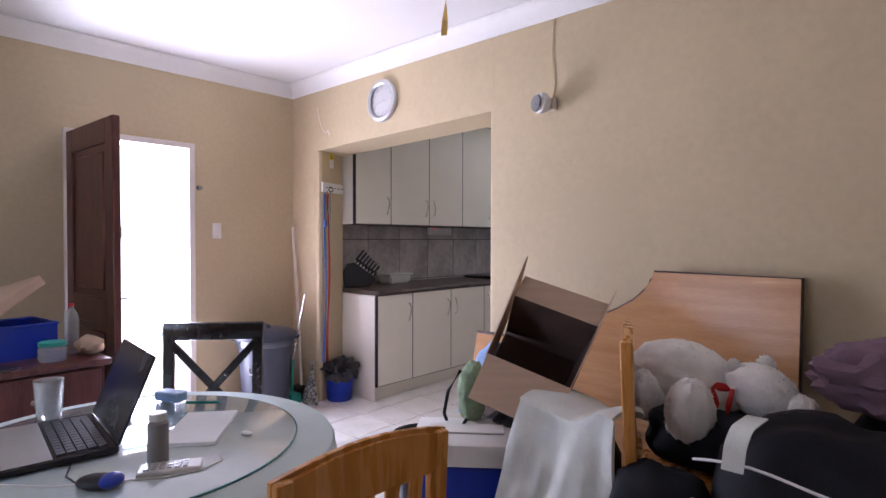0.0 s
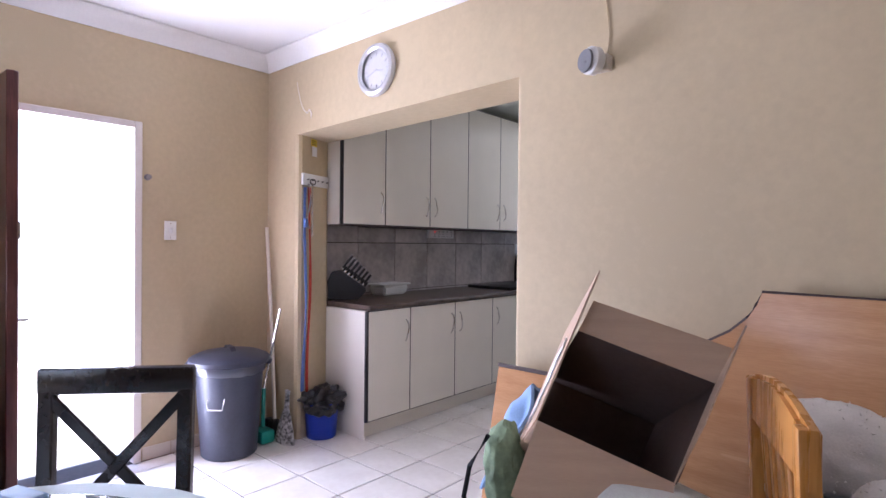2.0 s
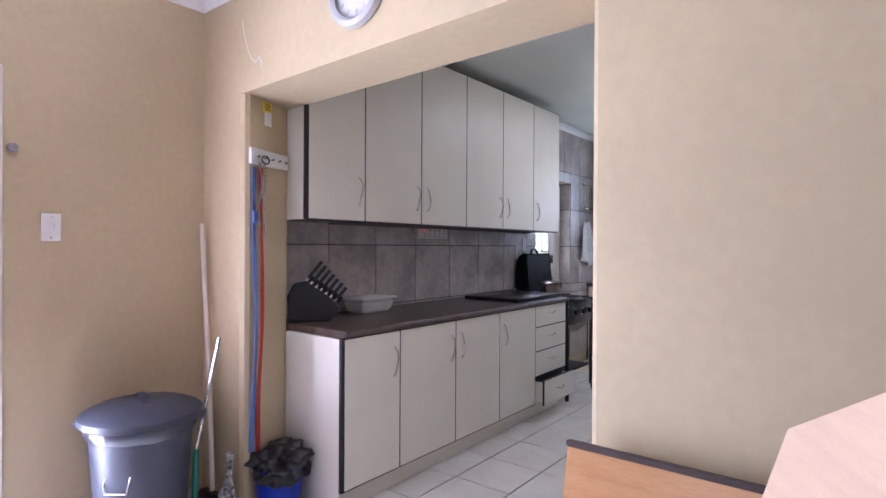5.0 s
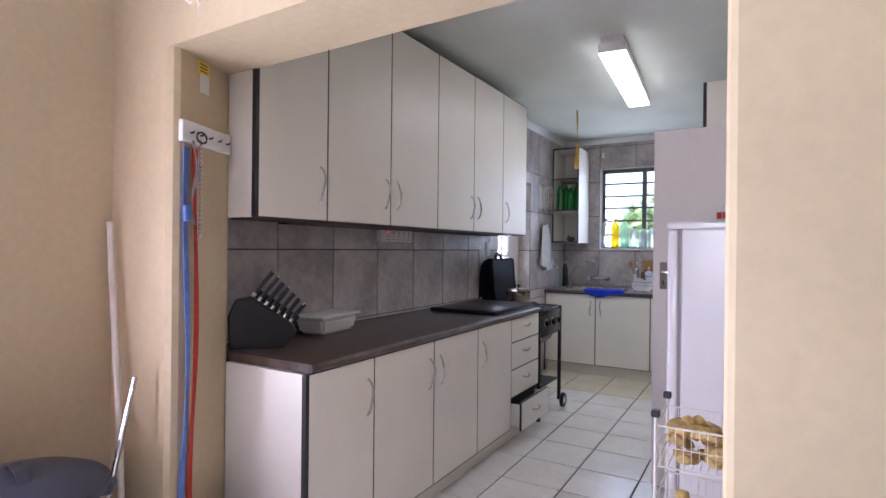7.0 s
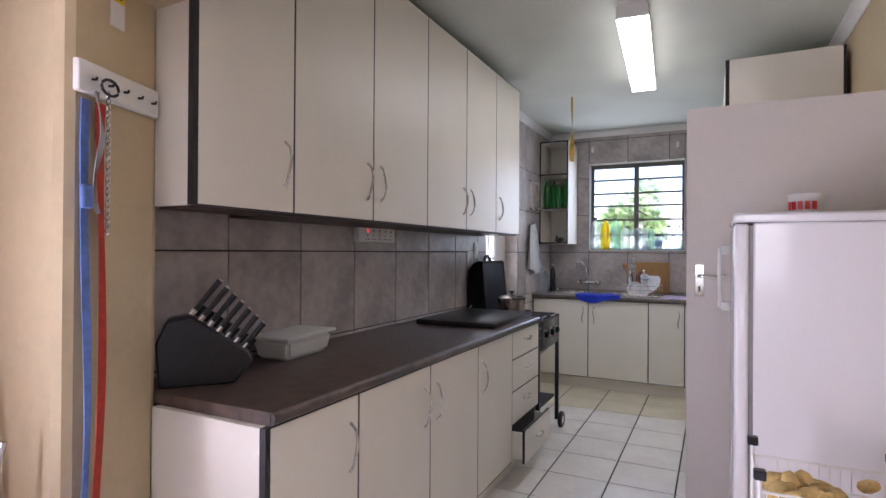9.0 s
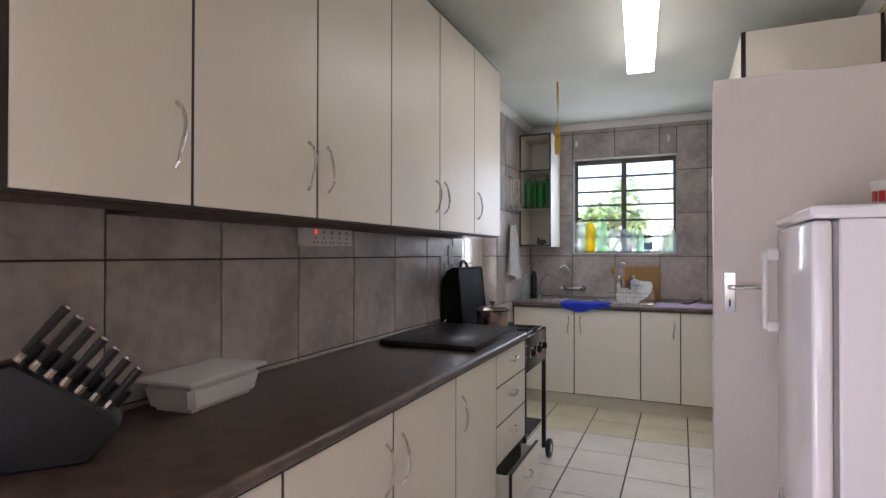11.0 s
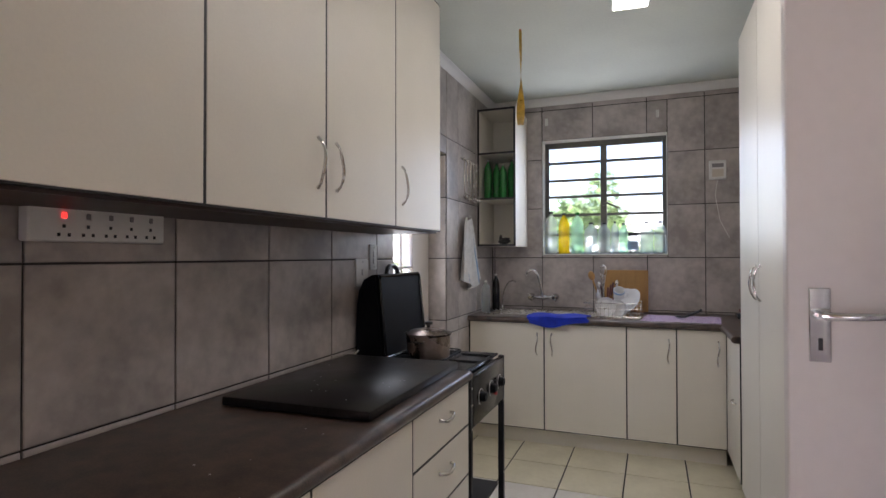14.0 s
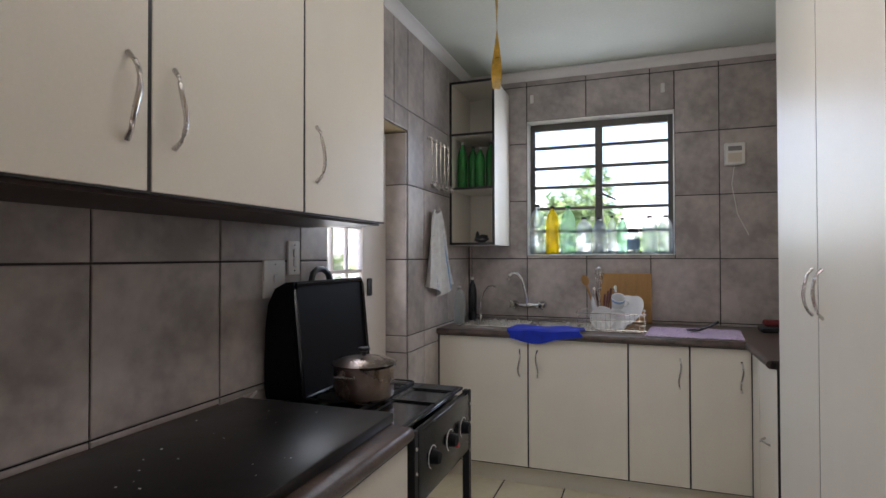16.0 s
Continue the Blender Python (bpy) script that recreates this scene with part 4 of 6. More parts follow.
for k_ in range(5):
    a = k_ * math.pi / 5
    cx, cy = math.cos(a), math.sin(a)
    tube(b, [(-0.022 + cx * w_, -0.01 + cy * w_, z_) for w_, z_ in ((0.003, 0.2), (0.016, 0.26), (0.026, 0.32), (0.022, 0.355), (0.0, 0.37), (-0.022, 0.355), (-0.026, 0.32), (-0.016, 0.26), (-0.003, 0.2))], 0.0016, 5)
part("whisk", b, "steel", ch, "steel balloon whisk")
for x1, y1, h in ((0.03, -0.02, 0.22), (0.045, 0.01, 0.235), (0.012, -0.03, 0.2), (0.06, -0.01, 0.19)):
    b = bm_new()
    tube(b, [(x1 * 0.4, y1 * 0.5, 0.006), (x1 * 0.8, y1, h * 0.6)], [0.003, 0.004], 6)
    tube(b, [(x1 * 0.8, y1, h * 0.6), (x1, y1, h * 0.8), (x1 * 1.1, y1, h)], [0.006, 0.009, 0.007], 7)
    part("knife", b, "mahog", ch, "dark-handled kitchen knife")
for x1, y1, h in ((0.07, 0.02, 0.21), (-0.05, -0.015, 0.2)):
    b = bm_new()
    tube(b, [(x1 * 0.4, y1 * 0.5, 0.006), (x1, y1, h)], [0.003, 0.003], 6)
    blob(b, (x1 * 1.05, y1, h + 0.02), (0.014, 0.005, 0.024), 0.05, 2, 2)
    part("spoon", b, "steel", ch, "steel table spoon")
bm = bx(bm_new(), -0.165, -0.009, 0.0, 0.165, 0.009, 0.33, 0.006, seg=2)
solo("cutting_board", bm, "board", pose(-3.215, 8.14, 0.9325, -9, 0, 0), "wooden cutting board leaning on the tiles", "cutting board")
bm = bm_new()
sheet(bm, lambda u, v: (-3.10 + 0.5 * u + 0.04 * v, 7.59 + 0.42 * v, 0.9275 + 0.0015 * math.sin(u * 30) + 0.001 * math.sin(v * 21)), 30, 16, 0.002)
solo("drying_cloth", bm, "ging", Matrix(), "lilac gingham cloth spread on the worktop", "cloth")
pn = thing("ladle", pose(-2.80, 7.80, 0.935), "dark cooking spoon lying on the cloth", "spoon")
b = bm_new()
blob(b, (-0.03, 0, 0.008), (0.045, 0.03, 0.008), 0.05, 2, 2)
tube(b, [(0.0, 0, 0.012), (0.06, 0.01, 0.035), (0.1, 0.015, 0.06)], [0.007, 0.007, 0.008], 8)
part("spoon_body", b, "black", pn)
c = thing("sponge_tray", pose(-2.38, 8.0, 0.9255), "dark tray with a dull red scourer in the corner", "tray")
part("tray", bx(bm_new(), -0.08, -0.06, 0, 0.08, 0.06, 0.035, 0.008), "black", c)
part("scourer", bx(bm_new(), -0.06, -0.04, 0.0355, 0.05, 0.04, 0.07, 0.01), "dullred", c, "dark red scourer")

# meter and clips on the window wall
b_ = thing("prepaid_meter", pose(-2.555, KY - 0.006, 2.02) @ Matrix.Diagonal((0.78, 0.9, 0.95, 1)), "small white electricity keypad unit on the tiles", "meter")
part("case", bx(bm_new(), -0.075, -0.045, -0.075, 0.075, 0, 0.075, 0.006), "whitepl", b_)
part("display", bx(bm_new(), -0.05, -0.047, 0.02, 0.05, -0.0452, 0.05), "rubber", b_, "grey display")
part("keypad", bx(bm_new(), -0.05, -0.047, -0.055, 0.05, -0.0452, 0.005), "skirt", b_)
b = bm_new()
tube(b, [(0, -0.01, -0.076), (-0.02, -0.008, -0.2), (0.02, -0.008, -0.4), (0.1, -0.008, -0.54)], 0.003, 6)
part("cable", b, "whitepl", b_)
for x, z in ((-3.845, 2.5), (-2.975, 2.49)):
    bm = bx(bm_new(), -0.012, -0.02, -0.03, 0.012, 0, 0.03, 0.003)
    solo("curtain_clip", bm, "whitepl", pose(x, KY - 0.011, z), "small white plastic hook on the tiles", "hook", "curtain hooks")


def flypaper(m, length, w, label):
    bm = bm_new()
    sheet(bm, lambda u, v: ((u - 0.5) * w * (0.3 + 0.7 * min(1, max(0, v - 0.45) * 2.5)) * math.cos(v * 4), (u - 0.5) * w * 0.5 * math.sin(v * 4) + 0.012 * math.sin(v * 3), -length * v), 4, 30, 0.001)
    t = thing("flypaper", m, label, "flypaper", "flypaper strips")
    part("strip", bm, "amber", t)
    part("pin", lathe(bm_new(), [(0, -0.004), (0.006, -0.004), (0.006, 0), (0, 0)], 10), "red", t)
    return t


flypaper(pose(-3.735, 6.74, CEIL), 0.56, 0.05, "amber flypaper strip hanging from the kitchen ceiling")
flypaper(pose(-1.95, 2.04, CEIL), 0.40, 0.035, "amber flypaper strip hanging from the living room ceiling")

# fluorescent lamp
l = thing("ceiling_light", pose(-3.07, 5.765, CEIL, 0, 0, 3.8), "lit fluorescent batten light on the kitchen ceiling", "ceiling light")
part("base", bx(bm_new(), -0.07, -0.7, -0.03, 0.07, 0.7, 0), "whitepl", l)
part("housing", bx(bm_new(), -0.08, -0.695, -0.088, 0.08, 0.695, -0.0305, 0.004), "whitepl", l)
part("diffuser", bx(bm_new(), -0.083, -0.695, -0.1, 0.083, 0.695, -0.0885, 0.004), "lamp", l, "glowing white diffuser")
for s_ in (-1, 1):
    part("end_cap", bx(bm_new(), -0.082, min(s_ * 0.696, s_ * 0.715), -0.095, 0.082, max(s_ * 0.696, s_ * 0.715), -0.031, 0.004), "whitepl", l)

# hob cover board, knife block, tub, sockets
bm = bx(bm_new(), -0.25, -0.375, 0, 0.25, 0.375, 0.028, 0.006, seg=2)
solo("cutting_board", bm, "slate", pose(-3.988, 5.285, 0.9255, 0, 0, 1), "large black glass board lying on the worktop", "cutting board")

rng = random.Random(12)
bm = bm_new()
for i in range(40):
    on = rng.random() < 0.45
    x, y = (rng.uniform(-4.2, -3.78), rng.uniform(4.95, 5.6)) if on else (rng.uniform(-4.1, -3.72), rng.uniform(4.0, 4.88))
    r_ = rng.uniform(0.0008, 0.002)
    bx(bm, x - r_, y - r_, 0.9537 if on else 0.9252, x + r_, y + r_ * 0.7, (0.9537 if on else 0.9252) + r_ * 0.7)
solo("crumbs", bm, "ceramic", Matrix(), "pale crumbs scattered on the dark worktop", "crumbs")["kind"] = "stuff"
b = bm_new()
tube(b, [(-4.30, 5.70, 0.93), (-4.26, 5.68, 0.931), (-4.22, 5.66, 0.945), (-4.20, 5.67, 0.97)], 0.004, 6)
solo("cable_end", b, "whitepl", Matrix(), "short white cable end beside the cooker", "cable")

k = thing("knife_block", pose(-4.14, 3.30, 0.9255, 0, 0, 50), "black knife block full of steel-tipped knives", "knife block")
b = bm_new()
prism(b, [(-0.12, 0.0), (0.1, 0.0), (0.16, 0.07), (0.145, 0.1), (-0.03, 0.225), (-0.1, 0.21), (-0.13, 0.14)], -0.06, 0.06, "y")
bmesh.ops.bevel(b, geom=[e for e in b.edges], offset=0.006, segments=1, affect="EDGES")
part("block", b, "black", k)
for i in range(7):
    u = i / 6
    base = Vector((0.13 - 0.16 * u, -0.03 + 0.0 * u, 0.108 + 0.118 * u))
    kn = bm_new()
    L = 0.085 + 0.035 * u
    dirv = Vector((0.62, 0, 0.78))
    tube(kn, [base, base + dirv * 0.02], [0.011, 0.009], 8)
    p = part("bolster", kn, "steel", k)
    kn = bm_new()
    tube(kn, [base + dirv * 0.0205, base + dirv * (0.02 + L * 0.5), base + dirv * (0.018 + L)], [0.0085, 0.0095, 0.0105], 8)
    part("handle", kn, "black", k)
    kn = bm_new()
    tube(kn, [base + dirv * (0.0185 + L), base + dirv * (0.023 + L)], 0.0098, 8)
    part("end_cap", kn, "steel", k)
for i in range(7):
    u = i / 6
    base = Vector((0.14 - 0.16 * u, 0.028, 0.096 + 0.118 * u))
    dirv = Vector((0.62, 0, 0.78))
    kn = bm_new()
    tube(kn, [base, base + dirv * 0.045], [0.012, 0.013], 8)
    part("steak_knife", kn, "black", k)

t = thing("food_tub", pose(-4.2, 3.81, 0.9255, 0, 0, -84) @ Matrix.Diagonal((1.06, 1.0, 1.12, 1)), "translucent white plastic food tub with a lid", "tub")
b = bm_new()
bx(b, -0.15, -0.09, 0.001, 0.15, 0.09, 0.075)
for v in b.verts:
    if v.co.z < 0.02:
        v.co.x *= 0.88
        v.co.y *= 0.85
bmesh.ops.bevel(b, geom=b.edges[:], offset=0.014, segments=3, affect="EDGES")
part("tub_body", b, "tub", t)
part("lid", bx(bm_new(), -0.162, -0.1, 0.0755, 0.162, 0.1, 0.087, 0.005, seg=2), "tub", t, "clip-on white lid")

s = thing("socket_strip", pose(KX + 0.012, 4.572, 1.448), "white multi-way plug strip with a red light", "socket")
part("case", bx(bm_new(), 0, -0.178, -0.04, 0.035, 0.178, 0.04, 0.004), "whitepl", s)
for i in range(5):
    y = -0.10 + i * 0.058
    o = part("rocker", bx(bm_new(), 0.0352, y - 0.006, 0.014, 0.039, y + 0.006, 0.028, 0.002), "redglow" if i == 0 else "rubber", s, "glowing red switch" if i == 0 else "")
    for dy, dz in ((0, -0.004), (-0.012, -0.024), (0.012, -0.024)):
        part("pin_hole", bx(bm_new(), 0.0352, y + dy - 0.0035, dz - 0.004, 0.0362, y + dy + 0.0035, dz + 0.004), "black", s)


def switch_plate(m, w, h, label, rockers=1):
    """A plate on the local y-z plane facing +x."""
    s = thing("light_switch", m, label, "switch", "switches")
    part("plate", bx(bm_new(), 0, -w / 2, -h / 2, 0.009, w / 2, h / 2, 0.002), "whitepl", s)
    for i in range(rockers):
        z = (i - (rockers - 1) / 2) * 0.035
        part("rocker", bx(bm_new(), 0.0092, -0.009, z - 0.015, 0.014, 0.009, z + 0.015, 0.002), "ceramic", s)
    for z in (-h * 0.38, h * 0.38):
        part("screw", lathe(bm_new(), [(0, 0), (0.003, 0), (0.003, 0.001), (0, 0.001)], 8, c=(0.0092, 0, z), m=pose(0, 0, 0, 0, 90, 0)), "steel", s)
    return s


switch_plate(pose(KX + 0.011, 5.907, 1.296), 0.115, 0.13, "square white cooker switch on the tiles")
switch_plate(pose(KX + 0.011, 6.02, 1.368), 0.07, 0.125, "white double light switch on the tiles", 2)
switch_plate(pose(WX + 0.001, 2.131, 1.423), 0.072, 0.12, "white light switch beside the front door")

# gas cooker on a wheeled stand
c = thing("gas_cooker", pose(-4.0, 6.0, 0), "black gas cooker on a wheeled steel stand", "cooker")
X0, X1, Y0, Y1 = -0.24, 0.285, -0.27, 0.27
for x in (X0 + 0.02, X1 - 0.012):
    for y in (Y0 + 0.015, Y1 - 0.015):
        part("leg", bx(bm_new(), x - 0.013, y - 0.013, 0.0 if y < 0 else 0.06, x + 0.013, y + 0.013, 0.88, 0.002), "iron", c)
for y in (Y0 + 0.015, Y1 - 0.015):
    for z in (0.30, 0.66, 0.76, 0.83):
        part("bolt", lathe(bm_new(), [(0, 0.004), (0.005, 0.003), (0.006, 0), (0, 0)], 10, c=(X1 + 0.0012, y, z), m=pose(0, 0, 0, 0, 90, 0)), "steel", c, "steel bolt head")
part("lower_shelf", bx(bm_new(), X0 + 0.036, Y0 + 0.03, 0.24, X1 - 0.026, Y1 - 0.03, 0.256), "iron", c)
for x in (X0 + 0.02, X1 + 0.005):
    w_ = part("wheel", lathe(bm_new(), [(0.028, -0.015), (0.055, -0.015), (0.062, -0.009), (0.062, 0.009), (0.055, 0.015), (0.028, 0.015)], 24, c=(x + 0.02, Y1 - 0.015, 0.062), m=pose(0, 0, 0, 0, 90, 0)), "black", c, "black rubber wheel")
    part("rim", lathe(bm_new(), [(0, -0.012), (0.028, -0.014), (0.028, 0.014), (0, 0.012)], 18, c=(x + 0.02, Y1 - 0.015, 0.062), m=pose(0, 0, 0, 0, 90, 0)), "whitepl", w_, "pale wheel hub")
b = bm_new()
prof = [(X0 + 0.04, 0.86), (X1 - 0.03, 0.86), (X1 - 0.03, 0.70)] + [((X0 + X1) / 2 + 0.215 * math.cos(a), 0.70 - 0.18 * math.sin(a)) for a in [math.pi * i / 10 for i in range(1, 10)]] + [(X0 + 0.04, 0.70)]
prism(b, [(x, z) for x, z in prof], Y0 + 0.03, Y1 - 0.03, "y")
part("fire_box", b, "blackgloss", c)
b = bx(bm_new(), X1 - 0.028, Y0 + 0.031, 0.66, X1 + 0.004, Y1 - 0.031, 0.875, 0.012, seg=2)
fp = part("control_panel", b, "blackgloss", c)
for y in (-0.14, 0.02, 0.16):
    part("knob", lathe(bm_new(), [(0, 0.024), (0.017, 0.024), (0.02, 0.018), (0.022, 0.0), (0, 0)], 18, c=(X1 + 0.005, y, 0.77), m=pose(0, 0, 0, 0, 90, 0)), "lidblack", fp)
    b = bm_new()
    tube(b, [(X1 + 0.0055, y + 0.034 * math.cos(a), 0.77 + 0.034 * math.sin(a)) for a in [0.6 + 0.4 * i for i in range(10)]], 0.0015, 5)
    part("dial_mark", b, "whitepl", fp)
part("red_igniter", bx(bm_new(), X1 + 0.005, 0.08, 0.725, X1 + 0.012, 0.1, 0.737), "red", fp)
part("top_frame", bx(bm_new(), X0, Y0, 0.876, X1 - 0.03, Y1, 0.886, 0.003), "blackgloss", c)
for x0, x1, z in ((X0 + 0.01, 0.06, 0.9), (0.09, X1 - 0.04, 0.892)):
    for y in ([Y0 + 0.03 + 0.06 * i for i in range(9)] if x0 < 0 else [0.0, 0.17]):
        part("grill_bar", bx(bm_new(), x0, y, z - 0.005, x1, y + 0.007, z), "iron", c)
    for x in (x0, x1 - 0.012):
        part("grill_rail", bx(bm_new(), x, Y0 + 0.01, 0.8865, x + 0.012, Y1 - 0.01, z - 0.0052), "iron", c)
for y in (-0.1, 0.14):
    part("burner", lathe(bm_new(), [(0, 0.9005), (0.05, 0.9005), (0.05, 0.912), (0.03, 0.918), (0, 0.918)], 20, c=(-0.08, y, 0)), "iron", c)
b = bm_new()
side = [(-0.168, 0.892), (-0.204, 1.288), (-0.235, 1.286), (-0.278, 1.264), (-0.306, 1.21), (-0.316, 1.13), (-0.32, 1.02), (-0.32, 0.93), (-0.312, 0.892)]
prism(b, side, -0.155, 0.335, "y")
bmesh.ops.bevel(b, geom=[e for e in b.edges if abs(e.verts[0].co.y - e.verts[1].co.y) < 1e-5], offset=0.012, segments=2, affect="EDGES")
lid = part("raised_lid", b, "lidblack", c, "deep black cooker lid standing open")
b = bm_new()
tube(b, [(-0.164, -0.141, 0.905), (-0.199, -0.141, 1.264), (-0.2, -0.131, 1.278), (-0.2, 0.311, 1.278), (-0.199, 0.321, 1.264), (-0.164, 0.321, 0.905), (-0.164, -0.141, 0.905)], 0.007, 7)
part("lid_rim", b, "blackgloss", lid, "glossy rolled rim")
b = bm_new()
tube(b, [(-0.25, 0.03, 1.28), (-0.252, 0.045, 1.31), (-0.254, 0.075, 1.325), (-0.254, 0.115, 1.325), (-0.252, 0.145, 1.31), (-0.25, 0.16, 1.28)], 0.0115, 8)
part("lid_handle", b, "black", lid)

p = thing("cooking_pot", pose(-4.0, 5.97, 0.9005), "steel cooking pot with a glass lid on the cooker", "pot")
part("pot_body", lathe(bm_new(), [(0, 0), (0.09, 0), (0.1, 0.008), (0.102, 0.105), (0.108, 0.108), (0.1, 0.11), (0.096, 0.1), (0.095, 0.01), (0, 0.008)], 32), "pot", p)
lidp = part("lid", lathe(bm_new(), [(0.108, 0.1105), (0.11, 0.115), (0.08, 0.128), (0.03, 0.136), (0, 0.137), (0, 0.133), (0.03, 0.132), (0.08, 0.124), (0.1, 0.1105)], 32), "pot", p, "domed steel and glass lid")
part("knob", lathe(bm_new(), [(0, 0.1375), (0.008, 0.1375), (0.008, 0.15), (0.02, 0.155), (0.02, 0.165), (0, 0.168)], 16), "black", lidp)
for s_ in (-1, 1):
    b = bm_new()
    tube(b, [(0.02, s_ * 0.1, 0.085), (0.03, s_ * 0.135, 0.088), (-0.03, s_ * 0.135, 0.088), (-0.02, s_ * 0.1, 0.085)], 0.005, 7)
    part("side_handle", b, "steel", p)

# fridge, margarine tub on it
f = thing("fridge", pose(-2.556, 4.19, 0), "white upright fridge standing against the wall", "fridge")
part("cabinet_body", bx(bm_new(), 0.046, 0.0, 0.03, 0.585, 0.54, 1.465, 0.006), "fridge", f)
part("seal", bx(bm_new(), 0.034, 0.008, 0.06, 0.0455, 0.532, 1.455), "rubber", f, "grey door seal")
fd = part("door", bx(bm_new(), -0.012, -0.002, 0.05, 0.0335, 0.542, 1.462, 0.012, seg=3), "fridge", f)
part("worktop", bx(bm_new(), -0.015, -0.006, 1.4665, 0.59, 0.546, 1.498, 0.008), "fridge", f)
b = bm_new()
for q in ((-0.05, 1.115, -0.0125, 1.155), (-0.05, 1.355, -0.0125, 1.395), (-0.062, 1.125, -0.044, 1.385)):
    bx(b, q[0], 0.478, q[1], q[2], 0.516, q[3], 0.009, seg=2)
part("door_handle", b, "whitepl", fd)
for x in (0.08, 0.54):
    for y in (0.05, 0.49):
        part("foot", lathe(bm_new(), [(0, 0), (0.02, 0), (0.02, 0.03), (0, 0.03)], 12, c=(x, y, 0)), "black", f)
t = thing("margarine_tub", pose(-2.33, 4.42, 1.4985), "clear margarine tub with red printing on the fridge", "tub")
part("tub_body", lathe(bm_new(), [(0, 0), (0.045, 0), (0.058, 0.075), (0.06, 0.078), (0.055, 0.077), (0.043, 0.004), (0, 0.004)], 24), "tub", t)
for a in range(5):
    an = radians(200 + a * 22)
    part("print_bar", bx(bm_new(), -0.004, -0.007, 0.02, 0.0, 0.007, 0.05, m=pose(0.056 * math.cos(an), 0.056 * math.sin(an), 0, 0, 0, math.degrees(an) + 180)), "red", t, "red print")

# wire vegetable rack with potatoes
k = thing("vegetable_rack", pose(-2.36, 3.78, 0), "white wire vegetable rack holding potatoes", "vegetable rack")
for x in (-0.165, 0.165):
    for y in (-0.14, 0.14):
        b = bm_new()
        tube(b, [(x, y, 0.0), (x, y, 0.79)], 0.006, 7)
        part("post", b, "wirewhite", k)
        part("post_cap", bx(bm_new(), x - 0.014, y - 0.014, 0.7905, x + 0.014, y + 0.014, 0.815, 0.003), "black", k, "black plastic cap")
for z in (0.1, 0.36, 0.62):
    for dz, r in ((0, 0.003), (0.07, 0.002), (0.14, 0.0035)):
        b = bm_new()
        tube(b, [(-0.165, -0.14, z + dz), (0.165, -0.14, z + dz), (0.165, 0.14, z + dz), (-0.165, 0.14, z + dz), (-0.165, -0.14, z + dz)], r, 6)
        part("wire_ring", b, "wirewhite", k)
    for i in range(13):
        x = -0.15 + 0.3 * i / 12
        b = bm_new()
        tube(b, [(x, -0.14, z + 0.14), (x, -0.14, z), (x, 0.14, z), (x, 0.14, z + 0.14)], 0.0016, 5)
        part("wire", b, "wirewhite", k)
pm = finish(blob(bm_new(), (0, 0, 0), (0.043, 0.03, 0.027), 0.25, 1.6, 3), "potato", "potato")
rng = random.Random(9)
for z, n in ((0.62, 52), (0.36, 30)):
    for i in range(n):
        ob = new("potato", pm)
        ob.matrix_world = pose(-2.36 + rng.uniform(-0.125, 0.125), 3.78 + rng.uniform(-0.105, 0.105), z + 0.026 + 0.03 * (i // 13), rng.uniform(-25, 25), rng.uniform(-25, 25), rng.uniform(0, 180)) @ Matrix.Diagonal((rng.uniform(0.6, 0.95),) * 3 + (1,))
        tagged(ob, "yellow-brown potato in the wire rack", "potato", "potatoes")


# ---- living room ----
M["frost"] = mat("frosted_table_glass", (0.66, 0.77, 0.79), 0.10, vary=0.05, scale=3, bump=0.02, trans=0.2, coat=1.0, spec=0.8)
M["cloth_table"] = mat("pale_aqua_cloth", (0.62, 0.71, 0.71), 0.8, vary=0.06, scale=8, grain=200, bump=0.3)
M["glassedge"] = mat("teal_glass_edge", (0.05, 0.2, 0.2), 0.15, vary=0.05, bump=0)
M["silverpl"] = mat("silver_plastic", (0.55, 0.55, 0.56), 0.35, 0.5, vary=0.06)
M["facew"] = mat("pale_clock_face", (0.6, 0.6, 0.6), 0.4, vary=0.04)
M["screen"] = mat("dark_laptop_shell", (0.02, 0.02, 0.024), 0.25, vary=0.2)
M["keys"] = mat("laptop_keys", (0.045, 0.045, 0.05), 0.5)
M["paper"] = mat("white_paper", (0.78, 0.78, 0.77), 0.8, vary=0.03)
M["cut"] = mat("cut_glass", (0.9, 0.93, 0.93), 0.12, trans=0.7, vary=0.05, bump=0.4, scale=60)
M["teal"] = mat("teal_green_plastic", (0.02, 0.30, 0.24), 0.4)
M["leopard"] = mat("black_white_print_fabric", (0.6, 0.58, 0.55), 0.9, tint=(0.03, 0.03, 0.03), scale=45, grain=70, bump=0.2)
M["navybin"] = mat("dark_navy_bin_plastic", (0.045, 0.05, 0.075), 0.42, vary=0.15, scale=6, bump=0.1)
M["binbag"] = mat("clear_bin_liner", (0.6, 0.62, 0.65), 0.3, vary=0.2, scale=30, trans=0.5)
M["liner"] = thin_plastic("clear_bin_liner_film", (0.72, 0.74, 0.78), 0.62)
M["bag_black"] = mat("black_plastic_bag", (0.016, 0.015, 0.015), 0.3, vary=0.4, scale=20, grain=60, bump=1.0, depth=0.012)
M["purple"] = mat("mauve_fabric", (0.20, 0.12, 0.16), 0.95, vary=0.2, scale=10, grain=200, bump=0.5)
M["strapblue"] = mat("blue_webbing", (0.12, 0.20, 0.50), 0.8, vary=0.15, scale=30)
M["strapred"] = mat("red_webbing", (0.42, 0.04, 0.02), 0.8, vary=0.15, scale=30)
